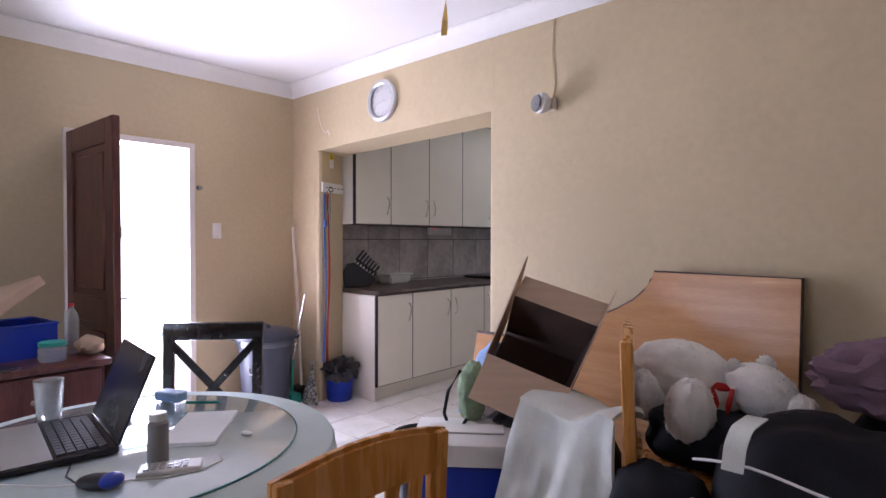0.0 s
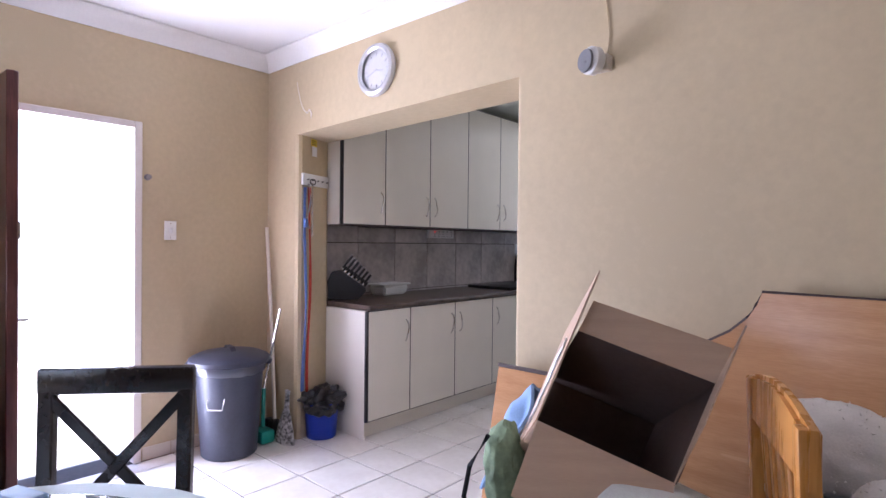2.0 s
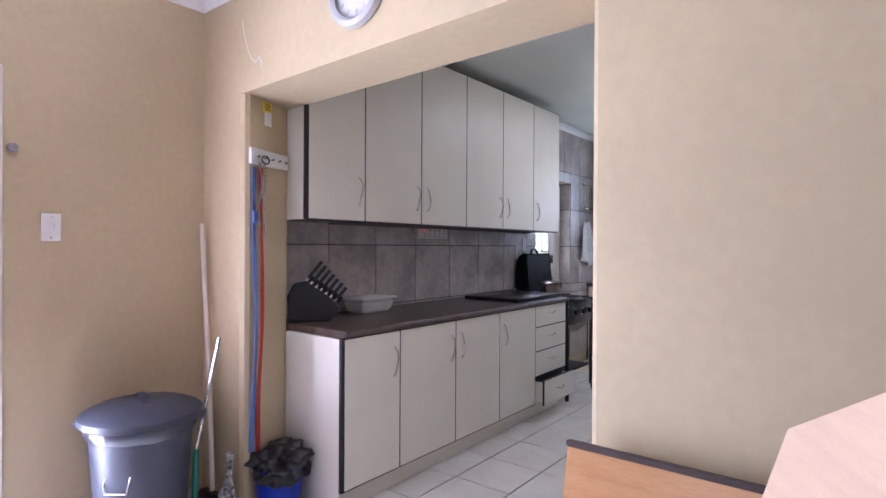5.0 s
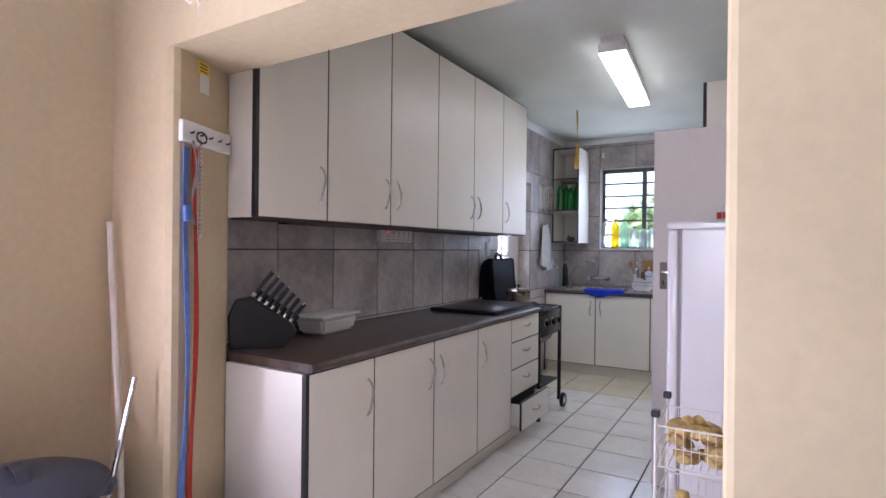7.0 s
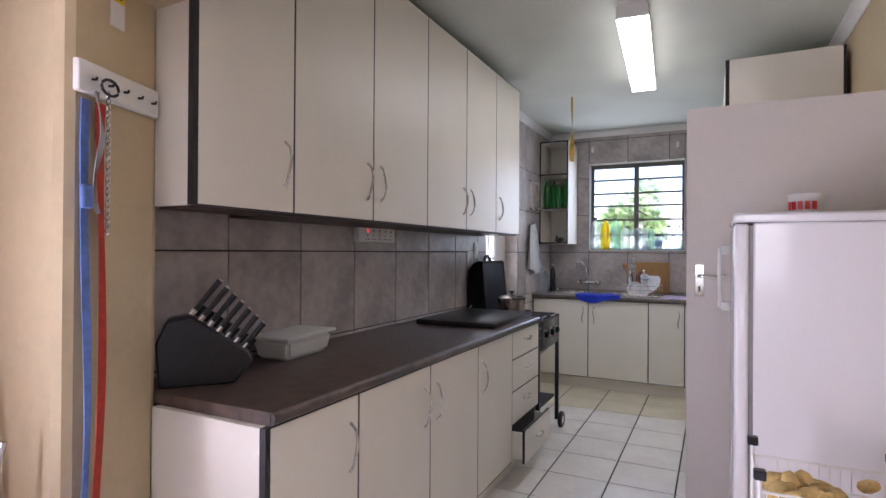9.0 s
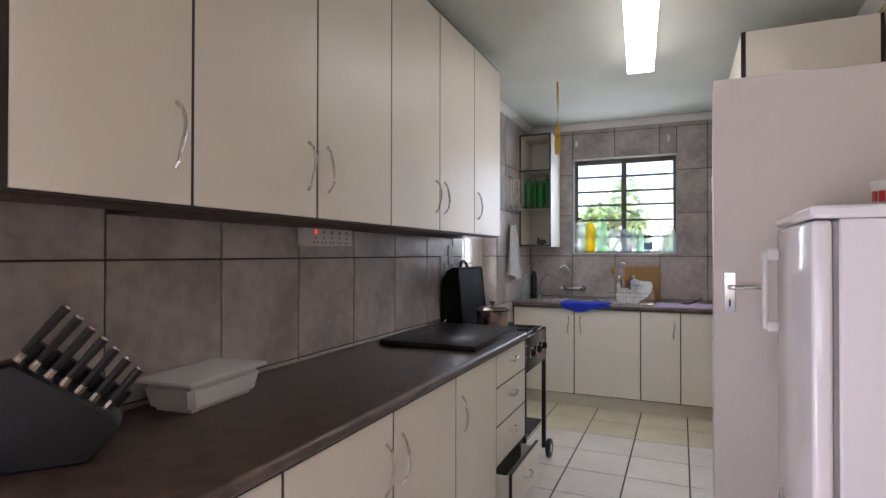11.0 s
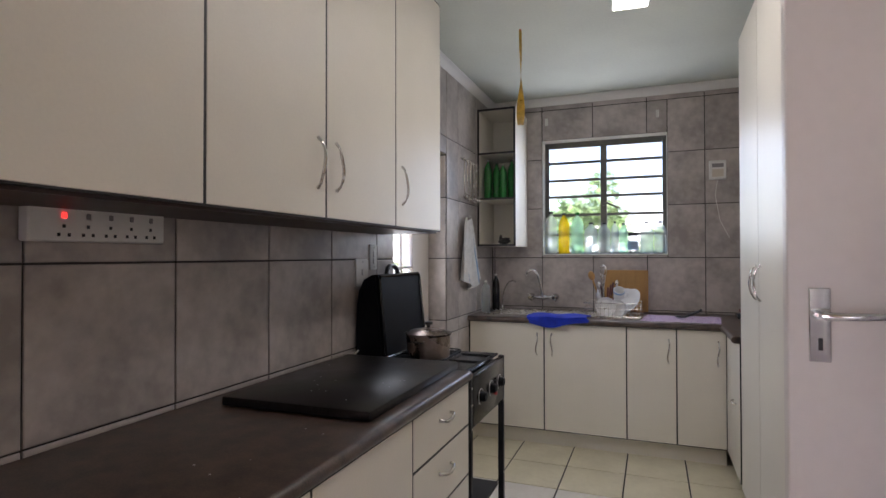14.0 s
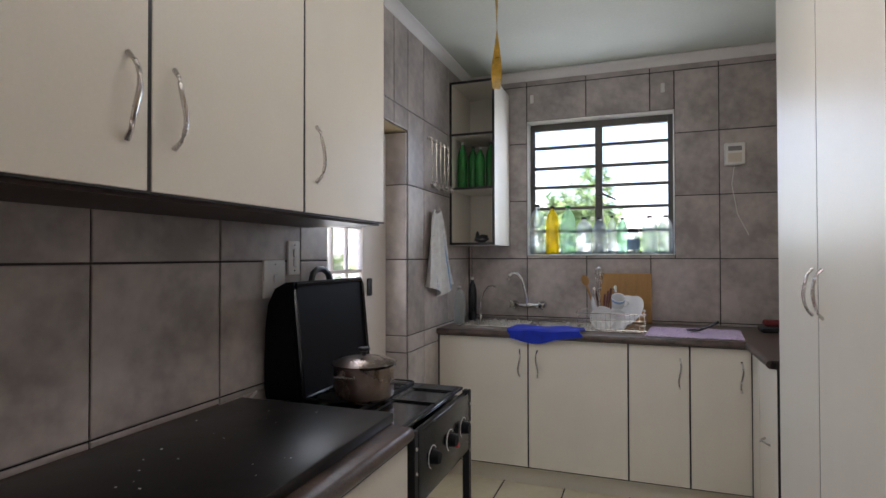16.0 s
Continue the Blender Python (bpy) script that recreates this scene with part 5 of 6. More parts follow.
M["lightblue"] = mat("light_blue_towelling", (0.28, 0.42, 0.66), 0.95, vary=0.15, scale=15, grain=200, bump=0.6)
M["greenbag"] = mat("pale_green_fabric", (0.22, 0.30, 0.18), 0.9, vary=0.3, scale=10, bump=0.4)
M["yellow"] = mat("yellow_card", (0.8, 0.6, 0.03), 0.6)
M["handlew"] = mat("cream_painted_broomstick", (0.66, 0.60, 0.52), 0.5, vary=0.08, scale=10)
M["scrape"] = mat("bare_white_plaster", (0.74, 0.70, 0.64), 0.9)


def cushion(bm, c, rad, p=3.2, amp=0.06, freq=3.0, sub=4, m=None, seed=0.0):
    """A stuffed, rather boxy bag shape with dents."""
    r = bmesh.ops.create_icosphere(bm, subdivisions=sub, radius=1.0)
    for v in r["verts"]:
        q = v.co.normalized()
        k = (abs(q.x) ** p + abs(q.y) ** p + abs(q.z) ** p) ** (-1 / p)
        k *= 1 + amp * noise.noise(q * freq + Vector((seed, 0, seed))) + amp * 0.4 * noise.noise(q * freq * 4 + Vector((seed, 3, 0)))
        v.co = Vector((q.x * k * rad[0], q.y * k * rad[1], q.z * k * rad[2]))
    bmesh.ops.transform(bm, matrix=Matrix.Translation(c) @ (m or Matrix()), verts=r["verts"])
    return bm


# dark sideboard and the things on it
s = thing("sideboard", pose(-3.86, -0.7, 0), "dark mahogany sideboard standing behind the table", "sideboard")
part("top", bx(bm_new(), -0.02, -0.02, 0.75, 0.64, 1.74, 0.78, 0.006, seg=2), "mahog", s)
part("body", bx(bm_new(), 0.0, 0.0, 0.06, 0.595, 1.72, 0.7495), "mahog", s)
for i in range(3):
    for z0, z1 in ((0.08, 0.5), (0.515, 0.735)):
        f = part("door" if z0 < 0.2 else "drawer", bx(bm_new(), 0.5955, 0.02 + i * 0.57, z0, 0.612, 0.56 + i * 0.57, z1, 0.004), "mahog", s)
        part("knob", lathe(bm_new(), [(0, 0.02), (0.012, 0.018), (0.006, 0.0), (0, 0)], 12, c=(0.6125, 0.29 + i * 0.57, (z0 + z1) / 2), m=pose(0, 0, 0, 0, 90, 0)), "steel", f)
part("plinth", bx(bm_new(), 0.02, 0.02, 0.0, 0.57, 1.7, 0.0595), "mahog", s)
c = thing("crate", pose(-3.62, 0.62, 0.7805, 0, 0, 8), "blue plastic crate on the dark sideboard", "crate")
b = bm_new()
for q in ((-0.16, -0.24, 0, 0.16, -0.232, 0.16), (-0.16, 0.232, 0, 0.16, 0.24, 0.16), (-0.16, -0.2315, 0, -0.152, 0.2315, 0.16), (0.152, -0.2315, 0, 0.16, 0.2315, 0.16), (-0.1515, -0.2315, 0, 0.1515, 0.2315, 0.008)):
    bx(b, *q)
part("crate_body", b, "bluepl", c)
b = bm_new()
tube(b, [(-0.162, -0.242, 0.16), (0.162, -0.242, 0.16), (0.162, 0.242, 0.16), (-0.162, 0.242, 0.16), (-0.162, -0.242, 0.16)], 0.007, 6)
part("rim", b, "bluepl", c)
bm = bx(bm_new(), -0.15, -0.17, 0, 0.15, 0.17, 0.05, 0.004)
solo("carton", bm, "card", pose(-3.62, 0.66, 1.02, 28, -14, 30), "flat worn carton lying in the blue crate", "carton")
bm = bm_new()
blob(bm, (0, 0, 0), (0.07, 0.08, 0.06), 0.4, 3, 3)
solo("crumpled_paper", bm, "paper", pose(-3.7, 0.48, 1.0), "crumpled white paper in the crate", "paper")
j = thing("jar", pose(-3.36, 0.83, 0.7805), "squat glass jar with a green lid", "jar")
part("jar_body", lathe(bm_new(), [(0, 0), (0.055, 0), (0.06, 0.01), (0.06, 0.06), (0.05, 0.07), (0, 0.071)], 20), "cut", j)
part("lid", lathe(bm_new(), [(0, 0.0715), (0.058, 0.0715), (0.058, 0.09), (0, 0.092)], 20), "teal", j, "green plastic lid")
bottle(pose(-3.5, 0.94, 0.7805), 0.25, 0.033, "clearpl", "red", "clear bottle with a red cap on the sideboard", "sideboard bottles")
bm = bx(bm_new(), -0.075, -0.038, 0, 0.075, 0.038, 0.01, 0.003)
solo("phone", bm, "black", pose(-3.3, 0.62, 0.7805, 0, 0, 30), "black mobile phone on the sideboard", "phone")
bm = bm_new()
blob(bm, (0, 0, 0.04), (0.09, 0.06, 0.05), 0.25, 2, 3)
solo("bread_bag", bm, "card", pose(-3.42, 1.0, 0.782), "small tan paper bag on the sideboard", "bag")

# round glass table
TX, TY = -1.98, 0.72
t = thing("round_table", pose(TX, TY, 0), "round dining table with a dark base under a pale cloth", "table")
part("tabletop", lathe(bm_new(), [(0, 0.738), (0.568, 0.738), (0.575, 0.744), (0.575, 0.75), (0.568, 0.756), (0, 0.756)], 72), "espresso", t, "dark round top under the cloth")
part("metal_ring", lathe(bm_new(), [(0.50, 0.722), (0.515, 0.722), (0.515, 0.7375), (0.50, 0.7375)], 64), "silverpl", t)
for i in range(4):
    a = radians(45 + 90 * i)
    b = bm_new()
    tube(b, [(0.42 * math.cos(a), 0.42 * math.sin(a), 0), (0.4 * math.cos(a), 0.4 * math.sin(a), 0.4), (0.47 * math.cos(a), 0.47 * math.sin(a), 0.7215)], [0.025, 0.03, 0.03], 10)
    part("leg", b, "espresso", t)
b = bm_new()
lathe(b, [(0, 0.7563), (0.30, 0.7563), (0.565, 0.7563), (0.578, 0.753), (0.584, 0.742), (0.587, 0.70), (0.59, 0.65), (0.594, 0.60), (0.591, 0.60), (0.587, 0.65), (0.584, 0.70), (0.581, 0.742), (0.576, 0.7505), (0.565, 0.7583), (0, 0.7583)], 96)
for v in b.verts:
    if v.co.z < 0.745:
        a = math.atan2(v.co.y, v.co.x)
        k = 1 + 0.09 * (0.745 - v.co.z) * (math.sin(a * 9) + 0.6 * math.sin(a * 17 + 1)) / 0.15
        v.co.x, v.co.y = v.co.x * k, v.co.y * k
solo("tablecloth", b, "cloth_table", pose(TX, TY, 0), "pale blue-green cloth hanging over the table edge", "tablecloth")
g = thing("glass_table_top", pose(-2.0, 0.712, 0.7592), "round glass sheet lying on the tablecloth", "glass top")
part("glass_sheet", lathe(bm_new(), [(0, 0), (0.483, 0), (0.483, 0.005), (0.481, 0.0062), (0, 0.0062)], 96), "frost", g)
part("glass_edge", lathe(bm_new(), [(0.4833, 0.0), (0.487, 0.001), (0.487, 0.005), (0.4833, 0.006)], 96), "glassedge", g, "dark teal polished edge")
TZ = 0.7657

l = thing("laptop", pose(-2.115, 0.563, TZ, 0, 0, -6), "open dark laptop standing on the glass table", "laptop")
part("base", bx(bm_new(), -0.19, -0.13, 0.004, 0.19, 0.13, 0.024, 0.004), "screen", l)
part("palm_rest", bx(bm_new(), -0.185, -0.125, 0.0242, 0.185, -0.02, 0.0252), "silverpl", l)
for r_ in range(5):
    for k_ in range(13):
        part("key", bx(bm_new(), -0.165 + k_ * 0.0255, -0.01 + r_ * 0.024, 0.0242, -0.144 + k_ * 0.0255, 0.01 + r_ * 0.024, 0.027), "keys", l)
part("screen_lid", bx(bm_new(), -0.19, -0.004, 0.0, 0.19, 0.004, 0.25, 0.003, m=pose(0, 0.128, 0.025, -22, 0, 0)), "screen", l)
g = thing("tumbler", pose(-2.43, 0.62, TZ), "cut-glass tumbler on the glass table", "glass")
part("glass_body", lathe(bm_new(), [(0, 0), (0.032, 0), (0.036, 0.01), (0.044, 0.125), (0.041, 0.125), (0.033, 0.014), (0, 0.012)], 16), "cut", g)
bm = bx(bm_new(), -0.055, -0.028, 0, 0.055, 0.028, 0.035, 0.005)
solo("small_box", bm, "label_blue", pose(-2.33, 0.97, TZ, 0, 0, 20), "small blue and grey box on the table", "box")
bm = lathe(bm_new(), [(0, 0), (0.024, 0), (0.026, 0.004), (0.026, 0.108), (0.02, 0.115), (0, 0.116)], 24)
c = thing("deodorant_can", pose(-1.77, 0.72, TZ), "dark aerosol can with a pale cap", "can")
part("can_body", bm, "rubber", c)
part("cap", lathe(bm_new(), [(0, 0.1165), (0.022, 0.1165), (0.022, 0.135), (0, 0.137)], 20), "whitepl", c)
bm = bx(bm_new(), -0.08, -0.145, 0, 0.08, 0.145, 0.012, 0.002)
solo("notebook", bm, "paper", pose(-1.945, 0.91, TZ, 0, 0, 51), "white notebook lying on the table", "notebook")
k = thing("calculator", pose(-1.7, 0.725, TZ, 0, 0, 62), "white desk calculator with rows of keys", "calculator")
part("case", bx(bm_new(), -0.075, -0.032, 0, 0.075, 0.032, 0.014, 0.004), "whitepl", k)
for i in range(6):
    for j_ in range(3):
        part("key", bx(bm_new(), -0.06 + i * 0.018, -0.022 + j_ * 0.016, 0.0142, -0.048 + i * 0.018, -0.011 + j_ * 0.016, 0.018), "silverpl", k)
m_ = thing("mouse", pose(-1.72, 0.57, TZ, 0, 0, 40), "black and blue computer mouse with a cable", "mouse")
part("shell", blob(bm_new(), (0, 0, 0.016), (0.055, 0.032, 0.018), 0.03, 2, 3), "black", m_)
part("side_grip", blob(bm_new(), (0.028, 0, 0.02), (0.028, 0.031, 0.0165), 0.03, 2, 3), "bluepl", m_, "blue front shell")
b = bm_new()
tube(b, [(-0.05, 0, 0.006), (-0.12, 0.05, 0.004), (-0.16, 0.12, 0.004), (-0.22, 0.1, 0.004), (-0.28, 0.02, 0.004)], 0.0025, 6)
part("cable", b, "black", m_)
b = bm_new()
tube(b, [(-1.72, 0.86, TZ + 0.003), (-1.66, 0.84, TZ + 0.003), (-1.64, 0.78, TZ + 0.003), (-1.66, 0.70, TZ + 0.003), (-1.72, 0.62, TZ + 0.003), (-1.8, 0.50, TZ + 0.003), (-1.95, 0.38, TZ + 0.003)], 0.002, 6)
solo("charger_cable", b, "whitepl", Matrix(), "thin white cable winding over the table", "cable")
b = bm_new()
tube(b, [(-0.06, 0, 0.006), (0.055, 0, 0.006), (0.065, 0, 0.006)], [0.005, 0.005, 0.002], 8)
solo("pen", b, "teal", pose(-2.2, 1.03, TZ, 0, 0, 45), "turquoise pen lying on the table", "pen")
bm = bm_new()
blob(bm, (0, 0, 0.004), (0.024, 0.014, 0.004), 0.2, 3, 2)
solo("paper_scrap", bm, "paper", pose(-1.8, 0.985, TZ), "small scrap of white paper", "paper")
bm = bm_new()
blob(bm, (0, 0, 0.02), (0.085, 0.05, 0.02), 0.5, 4, 3)
solo("foil_wrapper", bm, "silverpl", pose(-2.44, 0.83, TZ), "crumpled silver wrapper on the table", "wrapper")

# dark cross-back chair
c = thing("dining_chair", pose(-2.54, 1.222, 0, 0, 0, 49), "dark espresso cross-back dining chair at the table", "chair")
for s_ in (-1, 1):
    b = bm_new()
    bx(b, s_ * 0.18 - 0.02, -0.018, 0.0, s_ * 0.18 + 0.02, 0.018, 0.985, 0.005)
    for v in b.verts:
        v.co.y += 0.05 * max(0, v.co.z - 0.46) - 0.04 * max(0, 0.45 - v.co.z)
        v.co.x *= 1 + 0.05 * max(0, v.co.z - 0.5)
    part("back_post", b, "espresso", c)
    part("front_leg", bx(bm_new(), s_ * 0.18 - 0.018, -0.44, 0.0, s_ * 0.18 + 0.018, -0.405, 0.4345, 0.004), "espresso", c)
part("top_rail", bx(bm_new(), -0.207, 0.006, 0.925, 0.207, 0.042, 1.0, 0.008, seg=2), "espresso", c)
for s_ in (-1, 1):
    b = bm_new()
    bx(b, -0.2705, 0.006, -0.016, 0.2705, 0.022, 0.016, 0.004, m=pose(0, 0.002 * s_, 0.72, 0, s_ * 48, 0))
    part("cross_brace", b, "espresso", c)
part("lower_rail", bx(bm_new(), -0.158, -0.002, 0.49, 0.158, 0.02, 0.525, 0.004), "espresso", c)
part("seat", bx(bm_new(), -0.205, -0.45, 0.435, 0.205, 0.0, 0.47, 0.012, seg=2), "espresso", c)


def pine_chair(m, label, back=0.45):
    c = thing("dining_chair", m, label, "chair", "pine chairs")
    for s_ in (-1, 1):
        b = bx(bm_new(), s_ * 0.205 - 0.02, -0.02, 0.0, s_ * 0.205 + 0.02, 0.02, 0.9, 0.008, seg=2)
        for v in b.verts:
            v.co.y += 0.1 * max(0, v.co.z - 0.45)
        part("back_post", b, "pine", c)
        part("front_leg", bx(bm_new(), s_ * 0.2 - 0.02, -0.43, 0.0, s_ * 0.2 + 0.02, -0.39, 0.4295, 0.006), "pine", c)
    b = bm_new()
    n_ = 10
    top = [(-0.228 + 0.456 * i / n_, 0.9 + 0.028 * math.sin(math.pi * i / n_)) for i in range(n_ + 1)]
    prism(b, top + [(0.228, 0.80), (-0.228, 0.80)], 0.022, 0.055, "y")
    bmesh.ops.bevel(b, geom=[e for e in b.edges if abs(e.verts[0].co.y - e.verts[1].co.y) < 1e-5], offset=0.01, segments=2, affect="EDGES")
    part("top_rail", b, "pine", c)
    for i in range(5):
        x = -0.14 + 0.07 * i
        b = bx(bm_new(), x - 0.02, -0.006, 0.53, x + 0.02, 0.006, 0.805, 0.003)
        for v in b.verts:
            v.co.y += 0.1 * max(0, v.co.z - 0.45) + 0.002
        part("slat", b, "pine", c)
    part("lower_rail", bx(bm_new(), -0.184, -0.012, 0.49, 0.184, 0.016, 0.53, 0.004), "pine", c)
    part("seat", bx(bm_new(), -0.225, -0.45, 0.43, 0.225, -0.021, 0.46, 0.01, seg=2), "pine", c)
    return c


pine_chair(pose(-1.2, 0.93, 0, 0, 0, -94), "orange varnished pine chair pushed under the table")
pine_chair(pose(-1.045, 2.10, 0, 0, 0, 113) @ Matrix.Diagonal((1, 1, 1.14, 1)), "orange varnished pine chair standing among the bags")

# headboard and footboard leaning on the wall
b = bm_new()
curve = [(-1.25, 1.215), (-1.262, 1.175), (-1.29, 1.125), (-1.34, 1.075), (-1.42, 1.025), (-1.5, 0.985), (-1.58, 0.955), (-1.68, 0.94)]
poly = [(-0.645, 0.0), (-0.655, 1.212)] + curve + [(-1.7, 0.0)]
prism(b, poly, 0, 0.028, "y")
hb = thing("headboard", Matrix.Translation((0, 2.60, 0)) @ pose(0, 0, 0, -7.6, 0, 0), "beech veneer bed headboard with dark curved edge", "headboard")
part("board", b, "beech", hb)
b = bm_new()
tube(b, [(-0.645, 0.014, 0.02), (-0.655, 0.014, 1.212), (-1.25, 0.014, 1.215)] + [(x, 0.014, z) for x, z in curve[1:]], 0.011, 6)
part("edge_trim", b, "dkedge", hb, "dark brown edge moulding")
fb = thing("footboard", Matrix.Translation((0, 2.56, 0)) @ pose(0, 0, 0, -12, 0, 0), "beech veneer bed footboard leaning on the wall", "headboard")
part("board", bx(bm_new(), -2.3, 0, 0, -1.45, 0.026, 0.815), "beech", fb)
part("edge_trim", bx(bm_new(), -2.305, -0.004, 0.8155, -1.445, 0.03, 0.832, 0.003), "dkedge", fb, "dark brown edge moulding")

# open cardboard box, tipped toward the room
UL, UR, LL = Vector((-1.54, 2.028, 1.128)), Vector((-1.224, 2.141, 1.019)), Vector((-1.603, 1.928, 0.896))
LR = UR + LL - UL
TIP, into = Vector((-1.488, 2.047, 1.291)), Vector((-0.25, 0.28, -0.225))


def slab(bm, a, b_, c_, d_, t=0.005):
    nn = (b_ - a).cross(d_ - a).normalized() * t
    lo = [bm.verts.new(p) for p in (a, b_, c_, d_)]
    hi = [bm.verts.new(p + nn) for p in (a, b_, c_, d_)]
    bm.faces.new(lo[::-1])
    bm.faces.new(hi)
    for i in range(4):
        bm.faces.new((lo[i], lo[(i + 1) % 4], hi[(i + 1) % 4], hi[i]))
    return bm


# Darker copy of the card: shade inside the box put into the colour.
M["cardinner"] = mat("shaded_brown_card", (0.11, 0.07, 0.055), 0.85, vary=0.15, scale=5, bump=0.15)
bc = thing("cardboard_box", pose(0, 0, 0), "open brown cardboard box tipped on its side", "box")
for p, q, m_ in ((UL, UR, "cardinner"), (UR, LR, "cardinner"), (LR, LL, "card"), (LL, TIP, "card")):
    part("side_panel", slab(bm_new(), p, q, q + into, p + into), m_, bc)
part("bottom_panel", slab(bm_new(), UL + into, UR + into, LR + into, LL + into), "cardinner", bc, "bottom of the box, coloured darker for shade")
for p, q, off, skew in ((UL, UR, Vector((0.018, 0.05, 0.078)), Vector((0.0, 0.012, 0.004))), (UR, LR, Vector((0.056, 0.04, 0.146)), Vector()), (LL, LR, Vector((0.01, -0.137, -0.15)), Vector((0.0, 0.01, 0.0)))):
    part("flap", slab(bm_new(), p, q, q + off + skew, p + off, 0.004), "card", bc)
b = bm_new()
ea, eb = (TIP - LL).normalized(), into.normalized()
en = ea.cross(eb).normalized()
en = en if en.x < 0 else -en
c0 = LL.lerp(TIP, 0.36) + into * 0.3 + en * 0.0065
torn = [(1.5 * p, 1.35 * q) for p, q in [(0.075, -0.028), (0.083, -0.012), (0.07, 0.002), (0.078, 0.014), (0.055, 0.022), (0.03, 0.03), (-0.01, 0.045), (-0.06, 0.075), (-0.085, 0.07), (-0.075, 0.045), (-0.05, 0.02), (-0.02, -0.002), (0.0, -0.02), (0.03, -0.018), (0.05, -0.034)]]
lo = [b.verts.new(c0 + ea * p + eb * q) for p, q in torn]
hi = [b.verts.new(c0 + ea * p + eb * q + en * (0.002 + 0.01 * abs(noise.noise(Vector((p * 40, q * 40, 1)))))) for p, q in torn]
b.faces.new(hi)
b.faces.new(lo[::-1])
for k_ in range(len(torn)):
    b.faces.new((lo[k_], lo[(k_ + 1) % len(torn)], hi[(k_ + 1) % len(torn)], hi[k_]))
part("torn_paper", b, "paper", bc, "torn white paper label")

bm = cushion(bm_new(), (-1.62, 2.28, 0.29), (0.27, 0.2, 0.29), 3, 0.12, 3, 4, seed=2)
solo("refuse_bag", bm, "bag_black", Matrix(), "stuffed black plastic bag under the cardboard box", "bag", "stuffed bags")
bm = cushion(bm_new(), (-1.9, 2.33, 0.6), (0.11, 0.13, 0.16), 2.3, 0.2, 4, 4, seed=7)
solo("plastic_bag", bm, "binbag", Matrix(), "clear plastic bag of clothes beside the box", "bag", "stuffed bags")
bm = bm_new()
sheet(bm, lambda u, v: (-2.0 + 0.16 * u + 0.015 * math.sin(v * 8), 2.2 + 0.17 * v + 0.015 * math.sin(u * 9), 0.63 + 0.25 * u ** 0.7 - 0.025 * math.cos(v * 7) - 0.1 * (1 - v) ** 2 + 0.012 * noise.noise(Vector((u * 6, v * 6, 2)))), 24, 14, 0.012)
solo("blue_towel", bm, "lightblue", Matrix(), "light blue towel draped over the bags", "towel")
gb = thing("shoulder_bag", pose(-1.84, 2.12, 0.5), "pale green fabric bag with a dark strap", "bag")
part("pouch", cushion(bm_new(), (0, 0, 0.15), (0.06, 0.065, 0.15), 2.2, 0.15, 3, 4, seed=5), "greenbag", gb)
b = bm_new()
tube(b, [(-0.02, -0.06, 0.26), (-0.07, -0.09, 0.16), (-0.085, -0.1, 0.06), (-0.05, -0.11, 0.012), (0.02, -0.11, 0.01), (0.05, -0.1, 0.06)], 0.008, 7)
part("strap", b, "blackcloth", gb, "dark webbing strap")
c = thing("cooler_box", pose(-1.755, 1.98, 0, 0, 0, 38) @ Matrix.Diagonal((1.08, 1.08, 1.25, 1)), "blue cooler box with a white lid on the floor", "cooler box")
part("cooler_body", bx(bm_new(), -0.2, -0.15, 0.0, 0.2, 0.15, 0.345, 0.02, seg=2), "bluepl", c)
ld = part("lid", bx(bm_new(), -0.213, -0.163, 0.346, 0.213, 0.163, 0.425, 0.018, seg=2), "whitepl", c, "white lid")
part("lid_recess", bx(bm_new(), -0.15, -0.05, 0.4252, 0.15, 0.05, 0.432, 0.003), "whitepl", ld)
b = bm_new()
tube(b, [(-0.14, -0.1635, 0.33), (-0.14, -0.175, 0.2), (-0.1, -0.175, 0.17), (0.1, -0.175, 0.17), (0.14, -0.175, 0.2), (0.14, -0.1635, 0.33)], 0.009, 8)
part("carry_handle", b, "whitepl", c, "white carry handle")
bk = thing("black_basin", pose(-2.1, 2.05, 0), "round black plastic basin on the floor", "basin")
part("basin_body", lathe(bm_new(), [(0, 0), (0.1, 0), (0.13, 0.4), (0.145, 0.405), (0.145, 0.415), (0.128, 0.412), (0.095, 0.33), (0, 0.33)], 32), "blackgloss", bk)

# fleece hung over the chair seat, the pile of bags, and the toy on it
bm = bm_new()


def fleece(u, v):
    soft = 0.018 * noise.noise(Vector((u * 4, v * 4, 1)))
    if v < 0.3:
        w = v / 0.3
        return (-1.41 + 0.37 * u + 0.015 * math.sin(w * 4), 2.13 - 0.25 * w, 0.735 + 0.02 * math.sin(u * 6 + w * 2) + 0.03 * math.sin(w * 3.1) + soft)
    w = (v - 0.3) / 0.7
    fold = (0.008 * math.sin(u * 11 + 0.8 * math.sin(v * 3)) + 0.03 * noise.noise(Vector((u * 4.5, v * 1.6, 5))) + 0.012 * noise.noise(Vector((u * 10, v * 6, 2)))) * min(1, w * 2.5)
    return (-1.41 + 0.37 * u - 0.13 * w * (1 - u) + 0.05 * w * u + 0.01 * math.sin(w * 6), 1.88 - 0.05 * math.sin(min(1, w * 4) * 1.57) - fold - 0.05 * w + soft, 0.735 + 0.02 * math.sin(u * 6 + 2) * (1 - w) - 0.725 * w + soft * (1 - w))


sheet(bm, fleece, 64, 80, 0.018)
solo("fleece_blanket", bm, "cloth_grey", Matrix(), "pale grey-green fleece blanket draped to the floor", "blanket")
